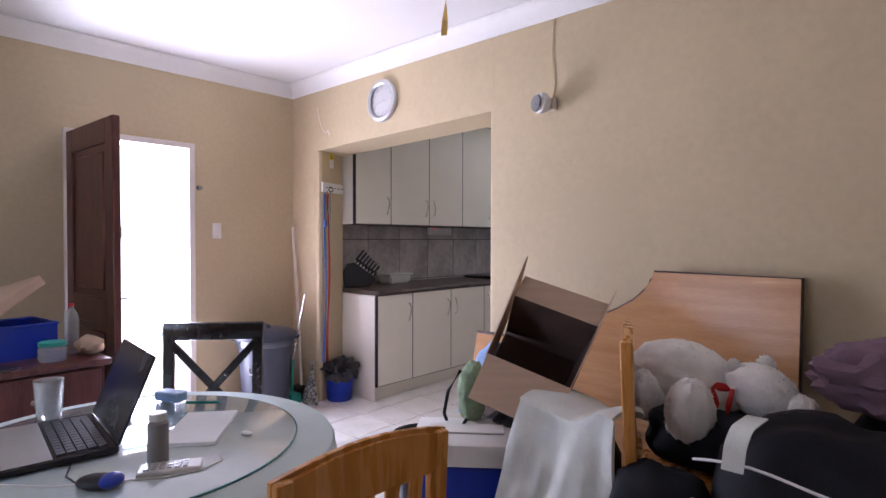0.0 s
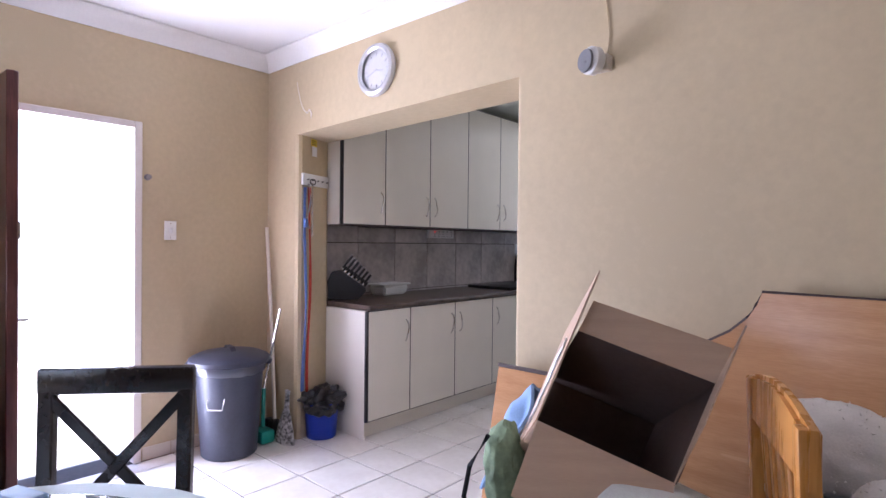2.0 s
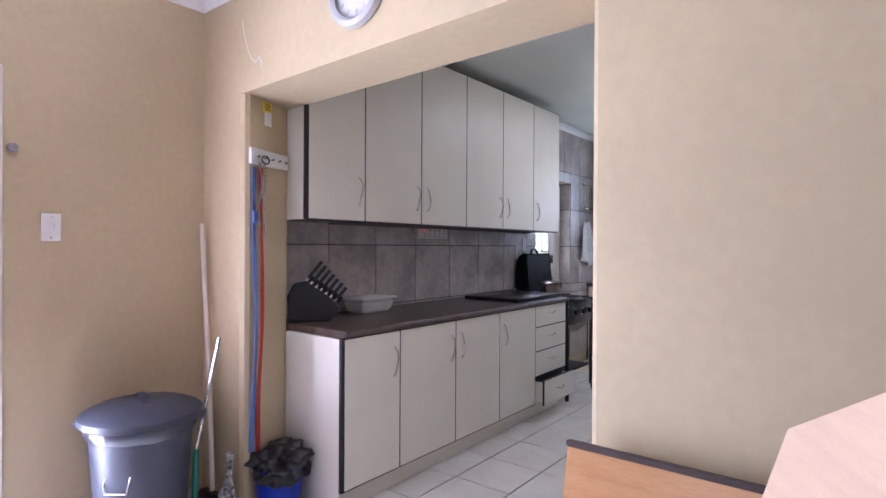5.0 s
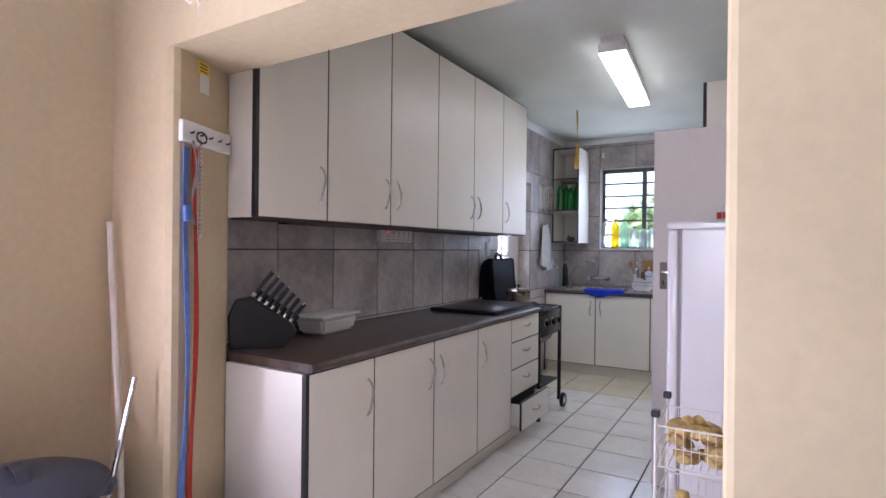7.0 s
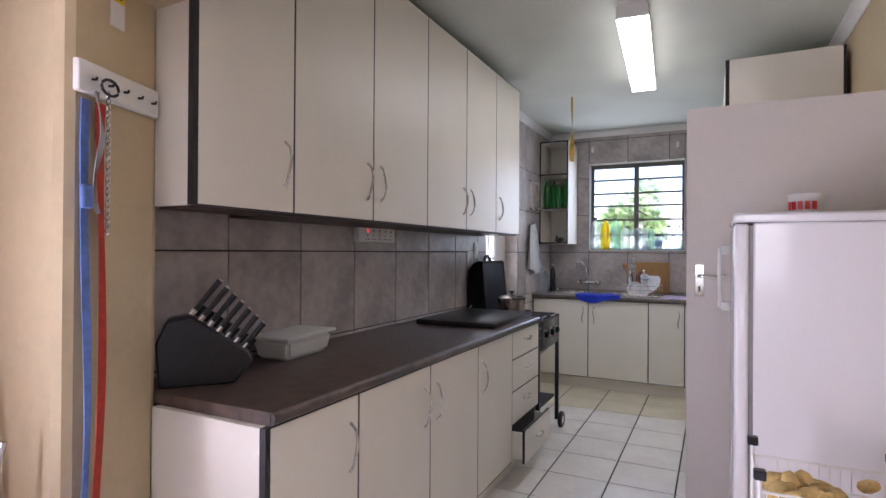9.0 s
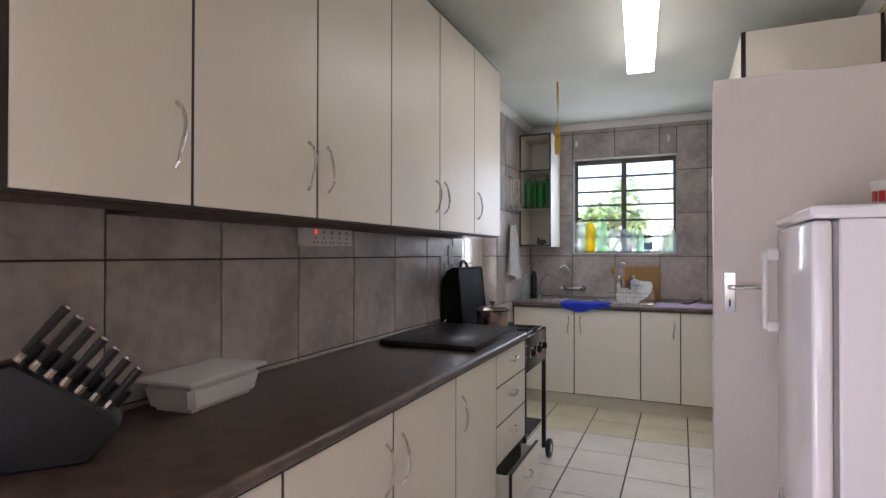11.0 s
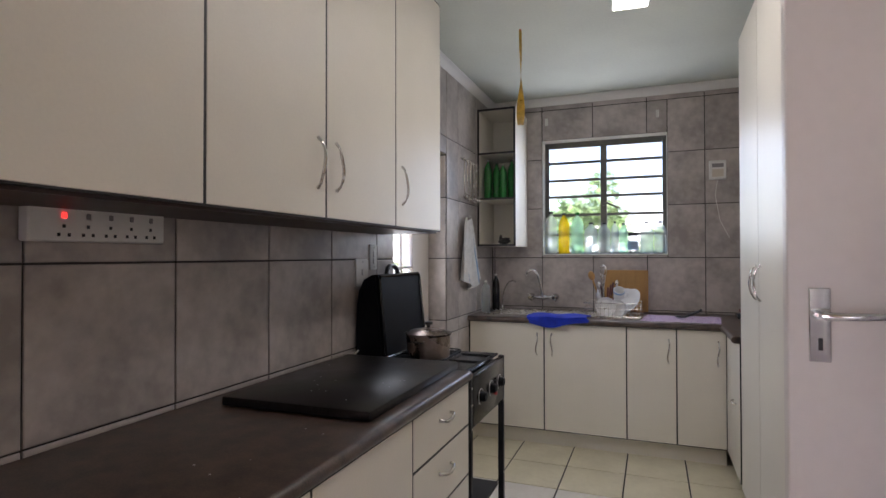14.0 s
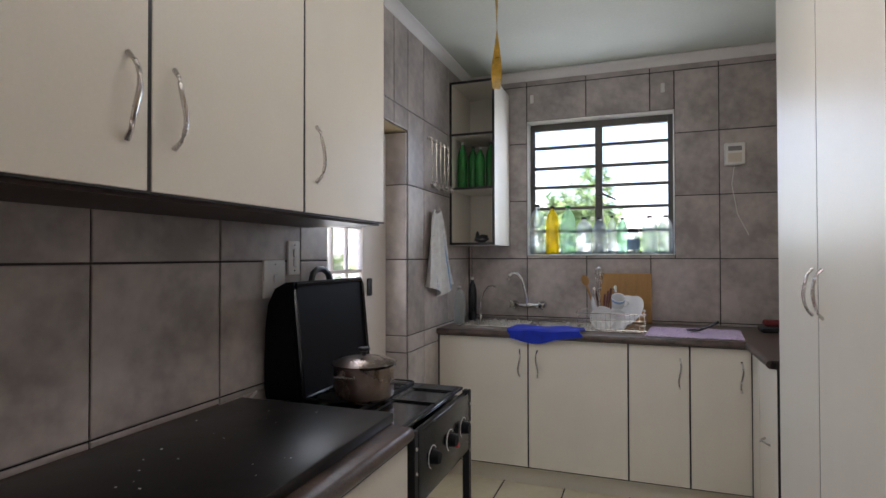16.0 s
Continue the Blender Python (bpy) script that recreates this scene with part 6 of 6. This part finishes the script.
bm = cushion(bm_new(), (-1.22, 2.0, 0.345), (0.14, 0.1, 0.345), 4, 0.05, 3, 3, seed=4)
solo("laundry_bag", bm, "blackcloth", Matrix(), "dark bag standing under the fleece blanket", "bag", "stuffed bags")

for c_, r_, sd, lb in (((-0.86, 2.33, 0.635), (0.21, 0.19, 0.105), 1, "black nylon bag under the plush toy"), ((-0.46, 2.05, 0.41), (0.3, 0.26, 0.42), 3, "large black suit bag with white piping"), ((0.05, 1.95, 0.38), (0.24, 0.3, 0.4), 6, "dark nylon travel bag on the floor"), ((-0.88, 1.88, 0.32), (0.17, 0.1, 0.33), 12, "black bag standing in front of the chair"), ((-0.62, 1.72, 0.27), (0.16, 0.16, 0.28), 8, "small black bag in front of the pile")):
    tb = thing("travel_bag", pose(0, 0, 0), lb, "bag", "stuffed bags")
    part("bag_body", cushion(bm_new(), c_, r_, 3.4, 0.08, 2.6, 4, seed=sd), "blackcloth", tb)
    if sd == 3:
        for dz, ph in ((0.36, 0.0), (0.2, 0.6)):
            b = bm_new()
            tube(b, [(c_[0] - 0.3 + 0.6 * i / 12, c_[1] - 0.262 - 0.012 * math.sin(i * 0.5 + ph), c_[2] + dz + 0.02 * math.sin(i * 0.6 + ph) - (0.0 if dz < 0.3 else 0.035)) for i in range(13)], 0.004, 6)
            part("piping", b, "paper", tb, "white piping")
        b = bm_new()
        sheet(b, lambda u, v: (c_[0] - 0.2 + 0.055 * u - 0.02 * v, c_[1] - 0.1 - 0.185 * min(1, v * 1.6), c_[2] + 0.435 - 0.11 * max(0, v - 0.45) * 1.8), 4, 12, 0.004)
        part("strap", b, "cloth_grey", tb, "pale grey webbing strap")
bm = cushion(bm_new(), (-0.33, 2.42, 0.91), (0.23, 0.16, 0.12), 2.2, 0.25, 3, 4, seed=9)
solo("mauve_cushion", bm, "purple", Matrix(), "dark mauve cushion on top of the bags", "cushion")
bm = cushion(bm_new(), (-0.34, 2.46, 0.4), (0.16, 0.13, 0.4), 3, 0.08, 3, 3, seed=11)
solo("clothes_bag", bm, "blackcloth", Matrix(), "dark stuffed bag against the wall", "bag", "stuffed bags")

bm = bm_new()
for c_, r_, rot in (((-1.0, 2.42, 0.83), (0.2, 0.14, 0.125), (0, 8, 0)), ((-0.72, 2.40, 0.81), (0.125, 0.11, 0.095), (0, 18, 0)), ((-0.895, 2.18, 0.735), (0.085, 0.08, 0.155), (22, 10, 0)), ((-1.1, 2.33, 0.74), (0.075, 0.08, 0.11), (10, 0, 0)), ((-0.60, 2.38, 0.775), (0.06, 0.06, 0.05), (0, 0, 0)), ((-0.80, 2.37, 0.89), (0.022, 0.018, 0.03), (0, 0, 0)), ((-0.72, 2.48, 0.89), (0.03, 0.022, 0.035), (0, 0, 0)), ((-0.84, 2.38, 0.77), (0.08, 0.08, 0.07), (0, 0, 0))):
    blob(bm, c_, r_, 0.1, 4, 4, m=pose(0, 0, 0, *rot), seed=c_[0])
bm.normal_update()
rng = random.Random(31)
tufts = []
for f_ in bm.faces:
    if rng.random() < 0.4:
        tufts.append((f_.calc_center_median(), f_.normal.copy(), f_.verts[0].co - f_.verts[1].co))
for p, nn, side_ in tufts:
    d_ = (nn + Vector((rng.gauss(0, 0.45), rng.gauss(0, 0.45), rng.gauss(-0.25, 0.45)))).normalized() * rng.uniform(0.005, 0.011)
    e_ = side_.normalized() * 0.0022
    bm.faces.new([bm.verts.new(q) for q in (p - e_, p + e_, p + d_)])
solo("plush_toy", bm, "plush", Matrix(), "white plush toy lying on the bags", "toy")
bm = bm_new()
blob(bm, (0, 0, 0), (0.03, 0.012, 0.016), 0.3, 3, 2)
blob(bm, (0.03, -0.01, -0.045), (0.01, 0.006, 0.05), 0.3, 3, 2, m=pose(0, 0, 0, 0, 12, 0))
blob(bm, (-0.02, -0.005, -0.04), (0.01, 0.006, 0.04), 0.3, 3, 2, m=pose(0, 0, 0, 0, -14, 0))
solo("ribbon", bm, "red", pose(-0.82, 2.285, 0.83), "red ribbon tied round the toy's neck", "ribbon")

# ---- corner by the kitchen opening ----
d = thing("dustbin", pose(-4.18, 2.405, 0) @ Matrix.Diagonal((0.92, 0.92, 1, 1)), "dark navy plastic dustbin with liner and lid", "dustbin")
part("bin_body", lathe(bm_new(), [(0, 0), (0.175, 0), (0.185, 0.01), (0.225, 0.55), (0.235, 0.555), (0.235, 0.58), (0.222, 0.58), (0.175, 0.02), (0, 0.02)], 40), "navybin", d)
b = bm_new()
nn = 60
rows = [[b.verts.new(((0.238 + dr + 0.006 * noise.noise(Vector((i * 0.4, k, 0)))) * math.cos(2 * math.pi * i / nn), (0.24 + dr + 0.006 * noise.noise(Vector((i * 0.4, k, 5)))) * math.sin(2 * math.pi * i / nn), z + 0.012 * noise.noise(Vector((i * 0.25, k * 3, 2))))) for i in range(nn)] for k, (dr, z) in enumerate(((0.0, 0.59), (0.003, 0.565), (0.0, 0.545), (-0.004, 0.53)))]
for a_, b2 in zip(rows, rows[1:]):
    for i in range(nn):
        b.faces.new((a_[i], a_[(i + 1) % nn], b2[(i + 1) % nn], b2[i]))
part("bin_liner", b, "liner", d, "clear plastic liner folded over the rim")
ld = part("lid", lathe(bm_new(), [(0.262, 0.585), (0.268, 0.59), (0.268, 0.615), (0.255, 0.625), (0.2, 0.648), (0.1, 0.663), (0, 0.668), (0, 0.66), (0.1, 0.655), (0.2, 0.64), (0.25, 0.612), (0.26, 0.6)], 40), "navybin", d, "domed dark lid")
b = bm_new()
sheet(b, lambda u_, v_: (-0.1 + 0.2 * v_, 0.018 * (1 - 2 * v_) + 0.036 * (u_ - 0.5), 0.655 + 0.032 * min(1.0, 4 * min(v_, 1 - v_))), 2, 16, 0.006)
part("lid_handle", b, "navybin", ld)
for s_ in (-1, 1):
    part("lug", bx(bm_new(), s_ * 0.2575 - 0.025, -0.05, 0.57, s_ * 0.2575 + 0.025, 0.05, 0.6, 0.01, m=pose(0, 0, 0, 0, 0, 55)), "navybin", ld)
b = bm_new()
tube(b, [(0.085, -0.185, 0.42), (0.08, -0.2, 0.36), (0.095, -0.2, 0.33), (0.17, -0.14, 0.33), (0.185, -0.13, 0.4)], 0.004, 6)
part("side_handle", b, "whitepl", d, "pale wire side handle")

u = thing("bucket", pose(-4.0, 2.99, 0), "blue plastic bucket with a black refuse bag", "bucket")
part("bucket_body", lathe(bm_new(), [(0, 0), (0.098, 0), (0.102, 0.006), (0.118, 0.23), (0.122, 0.232), (0.122, 0.245), (0.112, 0.244), (0.096, 0.012), (0, 0.01)], 36), "bluepl", u)
bb = blob(bm_new(), (-0.005, 0.015, 0.25), (0.14, 0.15, 0.10), 0.45, 3.0, 5, seed=3)
for v in bb.verts:
    q = v.co * 26
    v.co += v.co.normalized() * 0.016 * abs(noise.noise(q)) + Vector((0, 0, -0.05 * max(0.0, noise.noise(v.co * 9 + Vector((3, 1, 0))))))
part("bag", bb, "bag_black", u, "crumpled black plastic bag")
for i in range(5):
    an = radians(-52 + 13 * i)
    part("print_bar", bx(bm_new(), -0.0015, -0.008, 0.155, 0.0015, 0.008, 0.185, m=pose(0.1155 * math.cos(an), 0.1155 * math.sin(an), 0, 0, -4, math.degrees(an))), "paper", u, "white print")

bs = thing("broom", pose(0, 0, 0), "broom with a cream stick leaning in the corner", "broom", "brooms")
b = bm_new()
tube(b, [(-4.21, 2.75, 0.12), (-4.28, 2.768, 0.7), (-4.395, 2.79, 1.46)], 0.0125, 10)
part("stick", b, "handlew", bs)
part("brush_head", cushion(bm_new(), (-4.2, 2.745, 0.065), (0.13, 0.035, 0.065), 3, 0.15, 6, 3), "bag_black", bs, "dark bristle head")
ms = thing("mop", pose(0, 0, 0), "steel-handled mop with a teal green head", "mop", "brooms")
b = bm_new()
tube(b, [(-4.20, 2.66, 0.36), (-4.17, 2.70, 0.62), (-4.14, 2.745, 0.90)], 0.009, 8)
part("stick", b, "steel", ms)
b = bm_new()
tube(b, [(-4.205, 2.655, 0.1), (-4.2, 2.66, 0.36)], 0.014, 8)
part("socket", b, "teal", ms, "teal plastic sleeve")
part("mop_head", bx(bm_new(), -4.27, 2.60, 0.002, -4.12, 2.70, 0.09, 0.015, seg=2), "teal", ms)
bm = bm_new()
lathe(bm, [(0, 0), (0.085, 0.0), (0.088, 0.02), (0.07, 0.11), (0.04, 0.2), (0.022, 0.24), (0.02, 0.33), (0.026, 0.36), (0, 0.37)], 24, sy=0.35)
solo("hearth_brush", bm, "leopard", pose(-4.06, 2.735, 0, 0, 4, 10), "black and white patterned dust brush on the floor", "brush")

RX, RY = Vector((-4.053, 2.85, 0)), Vector((-0.326, 0.945, 0)).normalized()
REV = Matrix(((RY.x, -0.945, 0, RX.x), (RY.y, -0.326, 0, RX.y), (0, 0, 1, 0), (0, 0, 0, 1)))
r = thing("hook_rail", REV, "white wooden hook rail on the plastered reveal", "hook rail")
part("board", bx(bm_new(), -0.012, -0.022, 1.753, 0.292, -0.002, 1.833, 0.003), "whitepl", r)
for i in range(5):
    x = 0.03 + i * 0.057
    b = bm_new()
    tube(b, [(x, -0.022, 1.79), (x, -0.034, 1.789), (x, -0.037, 1.796)], 0.0035, 6)
    part("hook", b, "iron", r)


def strap_mesh(x, w, z0, z1, amp, ph, y=-0.024):
    b = bm_new()
    sheet(b, lambda u, v: (x + (u - 0.5) * w * (0.75 + 0.25 * math.sin(v * 9 + ph)) + amp * math.sin(v * 5 + ph), y + 0.012 * math.sin(v * 7 + ph) + (u - 0.5) * 0.008 * math.sin(v * 11), z0 + (z1 - z0) * v), 2, 40, 0.003)
    return b


bl = thing("dog_leash", REV, "blue webbing leash hanging from the hook rail", "leash", "leashes")
part("webbing", strap_mesh(0.008, 0.034, 1.735, 0.33, 0.008, 0.5), "strapblue", bl)
part("loop", strap_mesh(0.028, 0.016, 1.76, 1.45, 0.006, 2.0, -0.045), "rubber", bl)
part("clip", bx(bm_new(), -0.02, -0.045, 1.46, 0.012, -0.03, 1.52, 0.004), "strapblue", bl)
rl = thing("dog_leash", REV, "red webbing leash with a steel chain", "leash", "leashes")
part("webbing", strap_mesh(0.058, 0.034, 1.74, 0.30, 0.010, 1.2), "strapred", rl)
for i in range(22):
    b = bm_new()
    z = 1.755 - i * 0.0165
    a = (i % 2) * math.pi / 2
    tube(b, [(0.052 + 0.006 * math.cos(q) * math.cos(a), -0.05 + 0.006 * math.cos(q) * math.sin(a), z + 0.011 * math.sin(q)) for q in [k * math.pi / 4 for k in range(9)]], 0.0018, 5)
    part("chain_link", b, "chrome", rl)
b = bm_new()
tube(b, [(0.058 + 0.03 * math.cos(q), -0.05, 1.775 + 0.02 * math.sin(q)) for q in [k * math.pi / 6 for k in range(13)]], 0.004, 6)
part("ring", b, "iron", rl)
tg = thing("tag", REV, "yellow and white hanging tag on the wall", "tag")
part("card", bx(bm_new(), 0.10, -0.004, 2.035, 0.165, -0.002, 2.085), "yellow", tg)
part("sticker", bx(bm_new(), 0.112, -0.005, 1.965, 0.165, -0.002, 2.0345), "paper", tg, "white lower half")
for i in range(3):
    part("print_bar", bx(bm_new(), 0.108, -0.0048, 2.045 + i * 0.013, 0.155, -0.0042, 2.05 + i * 0.013), "dkedge", tg)

# wall clock, sensor, door stop, scrape
ck = thing("wall_clock", pose(-3.245, 2.817, 2.362), "round silver wall clock above the kitchen opening", "clock")
part("rim", lathe(bm_new(), [(0.112, 0.0), (0.15, 0.0), (0.155, 0.012), (0.148, 0.03), (0.128, 0.036), (0.114, 0.026)], 48, m=pose(0, 0, 0, 90, 0, 0)), "silverpl", ck, "brushed silver rim")
part("face", lathe(bm_new(), [(0, 0.0), (0.1135, 0.0), (0.1135, 0.012), (0, 0.012)], 48, m=pose(0, 0, 0, 90, 0, 0)), "facew", ck)
for i in range(12):
    a = i * math.pi / 6
    part("hour_mark", bx(bm_new(), -0.004, -0.0145, 0.082, 0.004, -0.0122, 0.104, m=pose(0, 0, 0, 0, math.degrees(a), 0)), "silverpl", ck)
part("hour_pointer", bx(bm_new(), -0.004, -0.0165, -0.01, 0.004, -0.0148, 0.055, m=pose(0, 0, 0, 0, 100, 0)), "silverpl", ck)
part("minute_pointer", bx(bm_new(), -0.003, -0.0185, -0.015, 0.003, -0.0168, 0.085, m=pose(0, 0, 0, 0, 250, 0)), "silverpl", ck)

M["greylens"] = mat("grey_lens_plastic", (0.17, 0.17, 0.18), 0.3, vary=0.1, scale=12)
se = thing("alarm_sensor", pose(-1.853, 2.816, 2.105), "round white alarm sensor with a thin wire", "sensor")
part("bracket", bx(bm_new(), -0.02, -0.045, -0.035, 0.045, 0, 0.03, 0.006), "skirt", se)
part("housing", lathe(bm_new(), [(0, -0.03), (0.045, -0.03), (0.056, -0.015), (0.056, 0.015), (0.045, 0.025), (0.035, 0.028), (0, 0.03)], 28, c=(-0.01, -0.075, 0), m=pose(0, 0, 0, 90, 0, -25)), "whitepl", se)
part("lens", lathe(bm_new(), [(0, 0.0), (0.047, 0.0), (0.043, 0.008), (0, 0.011)], 28, c=(-0.0235, -0.1045, -0.004), m=pose(0, 0, 0, 90, 0, -25)), "greylens", se, "grey lens")
b = bm_new()
tube(b, [(0.02, -0.004, 0.03), (0.03, -0.003, 0.12), (0.01, -0.003, 0.28), (0.02, -0.003, 0.46)], 0.003, 6)
part("wire", b, "wall", se)
bm = lathe(bm_new(), [(0, 0.03), (0.016, 0.028), (0.02, 0.0), (0, 0)], 16, m=pose(0, 0, 0, 0, 90, 0))
solo("door_stop", bm, "rubber", pose(WX + 0.001, 1.995, 1.747), "small round grey magnet on the wall", "door stop")
b = bm_new()
pts = [(-4.07, 2.45), (-4.05, 2.38), (-4.02, 2.30), (-3.99, 2.25), (-3.95, 2.22), (-3.92, 2.24), (-3.90, 2.21), (-3.905, 2.18)]
tube(b, [(x, 2.818, z) for x, z in pts], [0.002, 0.003, 0.003, 0.004, 0.005, 0.006, 0.007, 0.002], 5)
part("plaster_scrape", b, "scrape", wall_north, "white scrape in the paint")


# ---- tiles: the pieces of walls and floor, last ----
def tile_mesh(w, h, t=0.008):
    """A tile with softened edges, lying on the u-v plane, its face toward +w."""
    bm = bm_new()
    b = 0.003
    lo = [bm.verts.new((u, v, 0)) for u, v in ((0, 0), (w, 0), (w, h), (0, h))]
    mid = [bm.verts.new((u, v, t - 0.0015)) for u, v in ((0, 0), (w, 0), (w, h), (0, h))]
    hi = [bm.verts.new((u, v, t)) for u, v in ((b, b), (w - b, b), (w - b, h - b), (b, h - b))]
    for a, c in ((lo, mid), (mid, hi)):
        for i in range(4):
            bm.faces.new((a[i], a[(i + 1) % 4], c[(i + 1) % 4], c[i]))
    bm.faces.new(hi)
    return bm


TILES = {}


def tiles(parent, name, origin, u, v, us, vs, material, gap=0.003, holes=(), t=0.008):
    """Tiles between the lines us and vs on a plane; u and v are its unit vectors, holes (u0, v0, u1, v1) stay free."""
    u, v = Vector(u), Vector(v)
    w = u.cross(v)
    for ua, ub in zip(us, us[1:]):
        for va, vb in zip(vs, vs[1:]):
            pieces = [(ua, va, ub, vb)]
            for h in holes:
                cut = []
                for p in pieces:
                    if p[0] >= h[2] - 1e-4 or p[2] <= h[0] + 1e-4 or p[1] >= h[3] - 1e-4 or p[3] <= h[1] + 1e-4:
                        cut.append(p)
                        continue
                    if p[0] < h[0]:
                        cut.append((p[0], p[1], h[0], p[3]))
                    if p[2] > h[2]:
                        cut.append((h[2], p[1], p[2], p[3]))
                    m0, m1 = max(p[0], h[0]), min(p[2], h[2])
                    if p[1] < h[1]:
                        cut.append((m0, p[1], m1, h[1]))
                    if p[3] > h[3]:
                        cut.append((m0, h[3], m1, p[3]))
                pieces = cut
            for a, b, c, d in pieces:
                ww, hh = c - a - 2 * gap, d - b - 2 * gap
                if ww < 0.012 or hh < 0.012:
                    continue
                key = (round(ww, 3), round(hh, 3), material, t)
                if key not in TILES:
                    TILES[key] = finish(tile_mesh(ww, hh, t), name, material, False)
                ob = new(name, TILES[key])
                ob.parent = parent
                o = Vector(origin) + u * (a + gap) + v * (b + gap)
                ob.matrix_local = Matrix((( u.x, v.x, w.x, o.x), (u.y, v.y, w.y, o.y), (u.z, v.z, w.z, o.z), (0, 0, 0, 1)))


def lines(first, pitch, lo, hi):
    k = [lo]
    x = first - pitch * math.floor((first - lo) / pitch)
    while x < hi - 0.01:
        if x > lo + 0.01:
            k.append(x)
        x += pitch
    return k + [hi]


bed = bx(bm_new(), KX + 0.001, 3.156, 0.1, KX + 0.005, 6.262, 1.56)
bx(bed, KX + 0.001, 6.11, 1.56, KX + 0.005, 6.262, CEIL - 0.06)
bx(bed, KX + 0.001, 7.08, 0.1, KX + 0.005, KY - 0.006, CEIL - 0.06)
bx(bed, KX + 0.001, 6.2625, 2.068, KX + 0.005, 7.0795, CEIL - 0.06)
part("grout_bed", bed, "grout", wall_kitchen_west)
UY = (0, 1, 0), (0, 0, 1)
tiles(wall_kitchen_west, "tile", (KX + 0.003, 0, 0), *UY, lines(3.577, 0.4155, 3.156, 6.262), lines(1.357, 0.414, 0.923, 1.56), "gtile")
tiles(wall_kitchen_west, "tile", (KX + 0.003, 0, 0), *UY, [5.652, 6.069, 6.262], [0.1, 0.529, 0.927], "gtile")
tiles(wall_kitchen_west, "tile", (KX + 0.003, 0, 0), *UY, [6.115, 6.262], lines(1.357, 0.414, 1.56, CEIL - 0.06), "gtile")
tiles(wall_kitchen_west, "tile", (KX + 0.003, 0, 0), *UY, [6.262, 6.484, 6.9, 7.08], [2.068, 2.185, CEIL - 0.06], "gtile")
tiles(wall_kitchen_west, "tile", (KX + 0.003, 0, 0), *UY, [7.08, 7.315, 7.73, 8.145, KY - 0.012], [0.1, 0.43, 0.843, 0.936, 1.357, 1.771, 2.185, CEIL - 0.06], "gtile")
bed = bx(bm_new(), -4.50, 7.0715, 0.0, KX + 0.004, 7.0755, 2.063)
part("grout_bed", bed, "grout", wall_kitchen_west)
tiles(wall_kitchen_west, "tile", (0, 7.0735, 0), (1, 0, 0), (0, 0, 1), [-4.49, KX + 0.008], [0.01, 0.43, 0.843, 0.936, 1.357, 1.771, 2.061], "gtile")
bed = bx(bm_new(), KX + 0.006, KY - 0.005, 0.9, WL - 0.001, KY - 0.001, CEIL - 0.06)
bx(bed, WR + 0.001, KY - 0.005, 0.9, KE - 0.002, KY - 0.001, CEIL - 0.06)
bx(bed, WL - 0.001, KY - 0.005, 0.9, WR + 0.001, KY - 0.001, WB - 0.001)
bx(bed, WL - 0.001, KY - 0.005, WT + 0.001, WR + 0.001, KY - 0.001, CEIL - 0.06)
part("grout_bed", bed, "grout", wall_kitchen_north)
tiles(wall_kitchen_north, "tile", (0, KY - 0.003, 0), (1, 0, 0), (0, 0, 1), lines(-2.64, 0.4155, KX + 0.012, KE - 0.004), lines(1.357, 0.414, 0.923, CEIL - 0.06), "gtile", holes=[(WL, WB, WR, WT)])

FX, FY = lines(-3.187, 0.3645, WX, EAST), lines(2.512, 0.3555, SOUTH, 2.8655)
KFX = lines(-3.187, 0.3645, KX, KE)
KFY = [2.8655] + [3.149 + 0.3717 * k for k in range(11)]
tiles(floor, "tile", (0, 0, -0.008), (1, 0, 0), (0, 1, 0), FX, FY, "ftile", gap=0.0045)
tiles(floor, "tile", (0, 0, -0.008), (1, 0, 0), (0, 1, 0), KFX, KFY, "ftile", gap=0.0045)
# Rows at the sink end take the yellower cream tile.
tiles(floor, "tile", (0, 0, -0.008), (1, 0, 0), (0, 1, 0), KFX, [KFY[-1] + 0.3717 * k for k in range(4)] + [KY], "ftile_warm", gap=0.0045)
tiles(wall_west, "skirting_tile", (WX + 0.0005, 0, 0), (0, 1, 0), (0, 0, 1), lines(2.14, 0.366, 1.97, 2.81), [0.002, 0.085], "skirt")
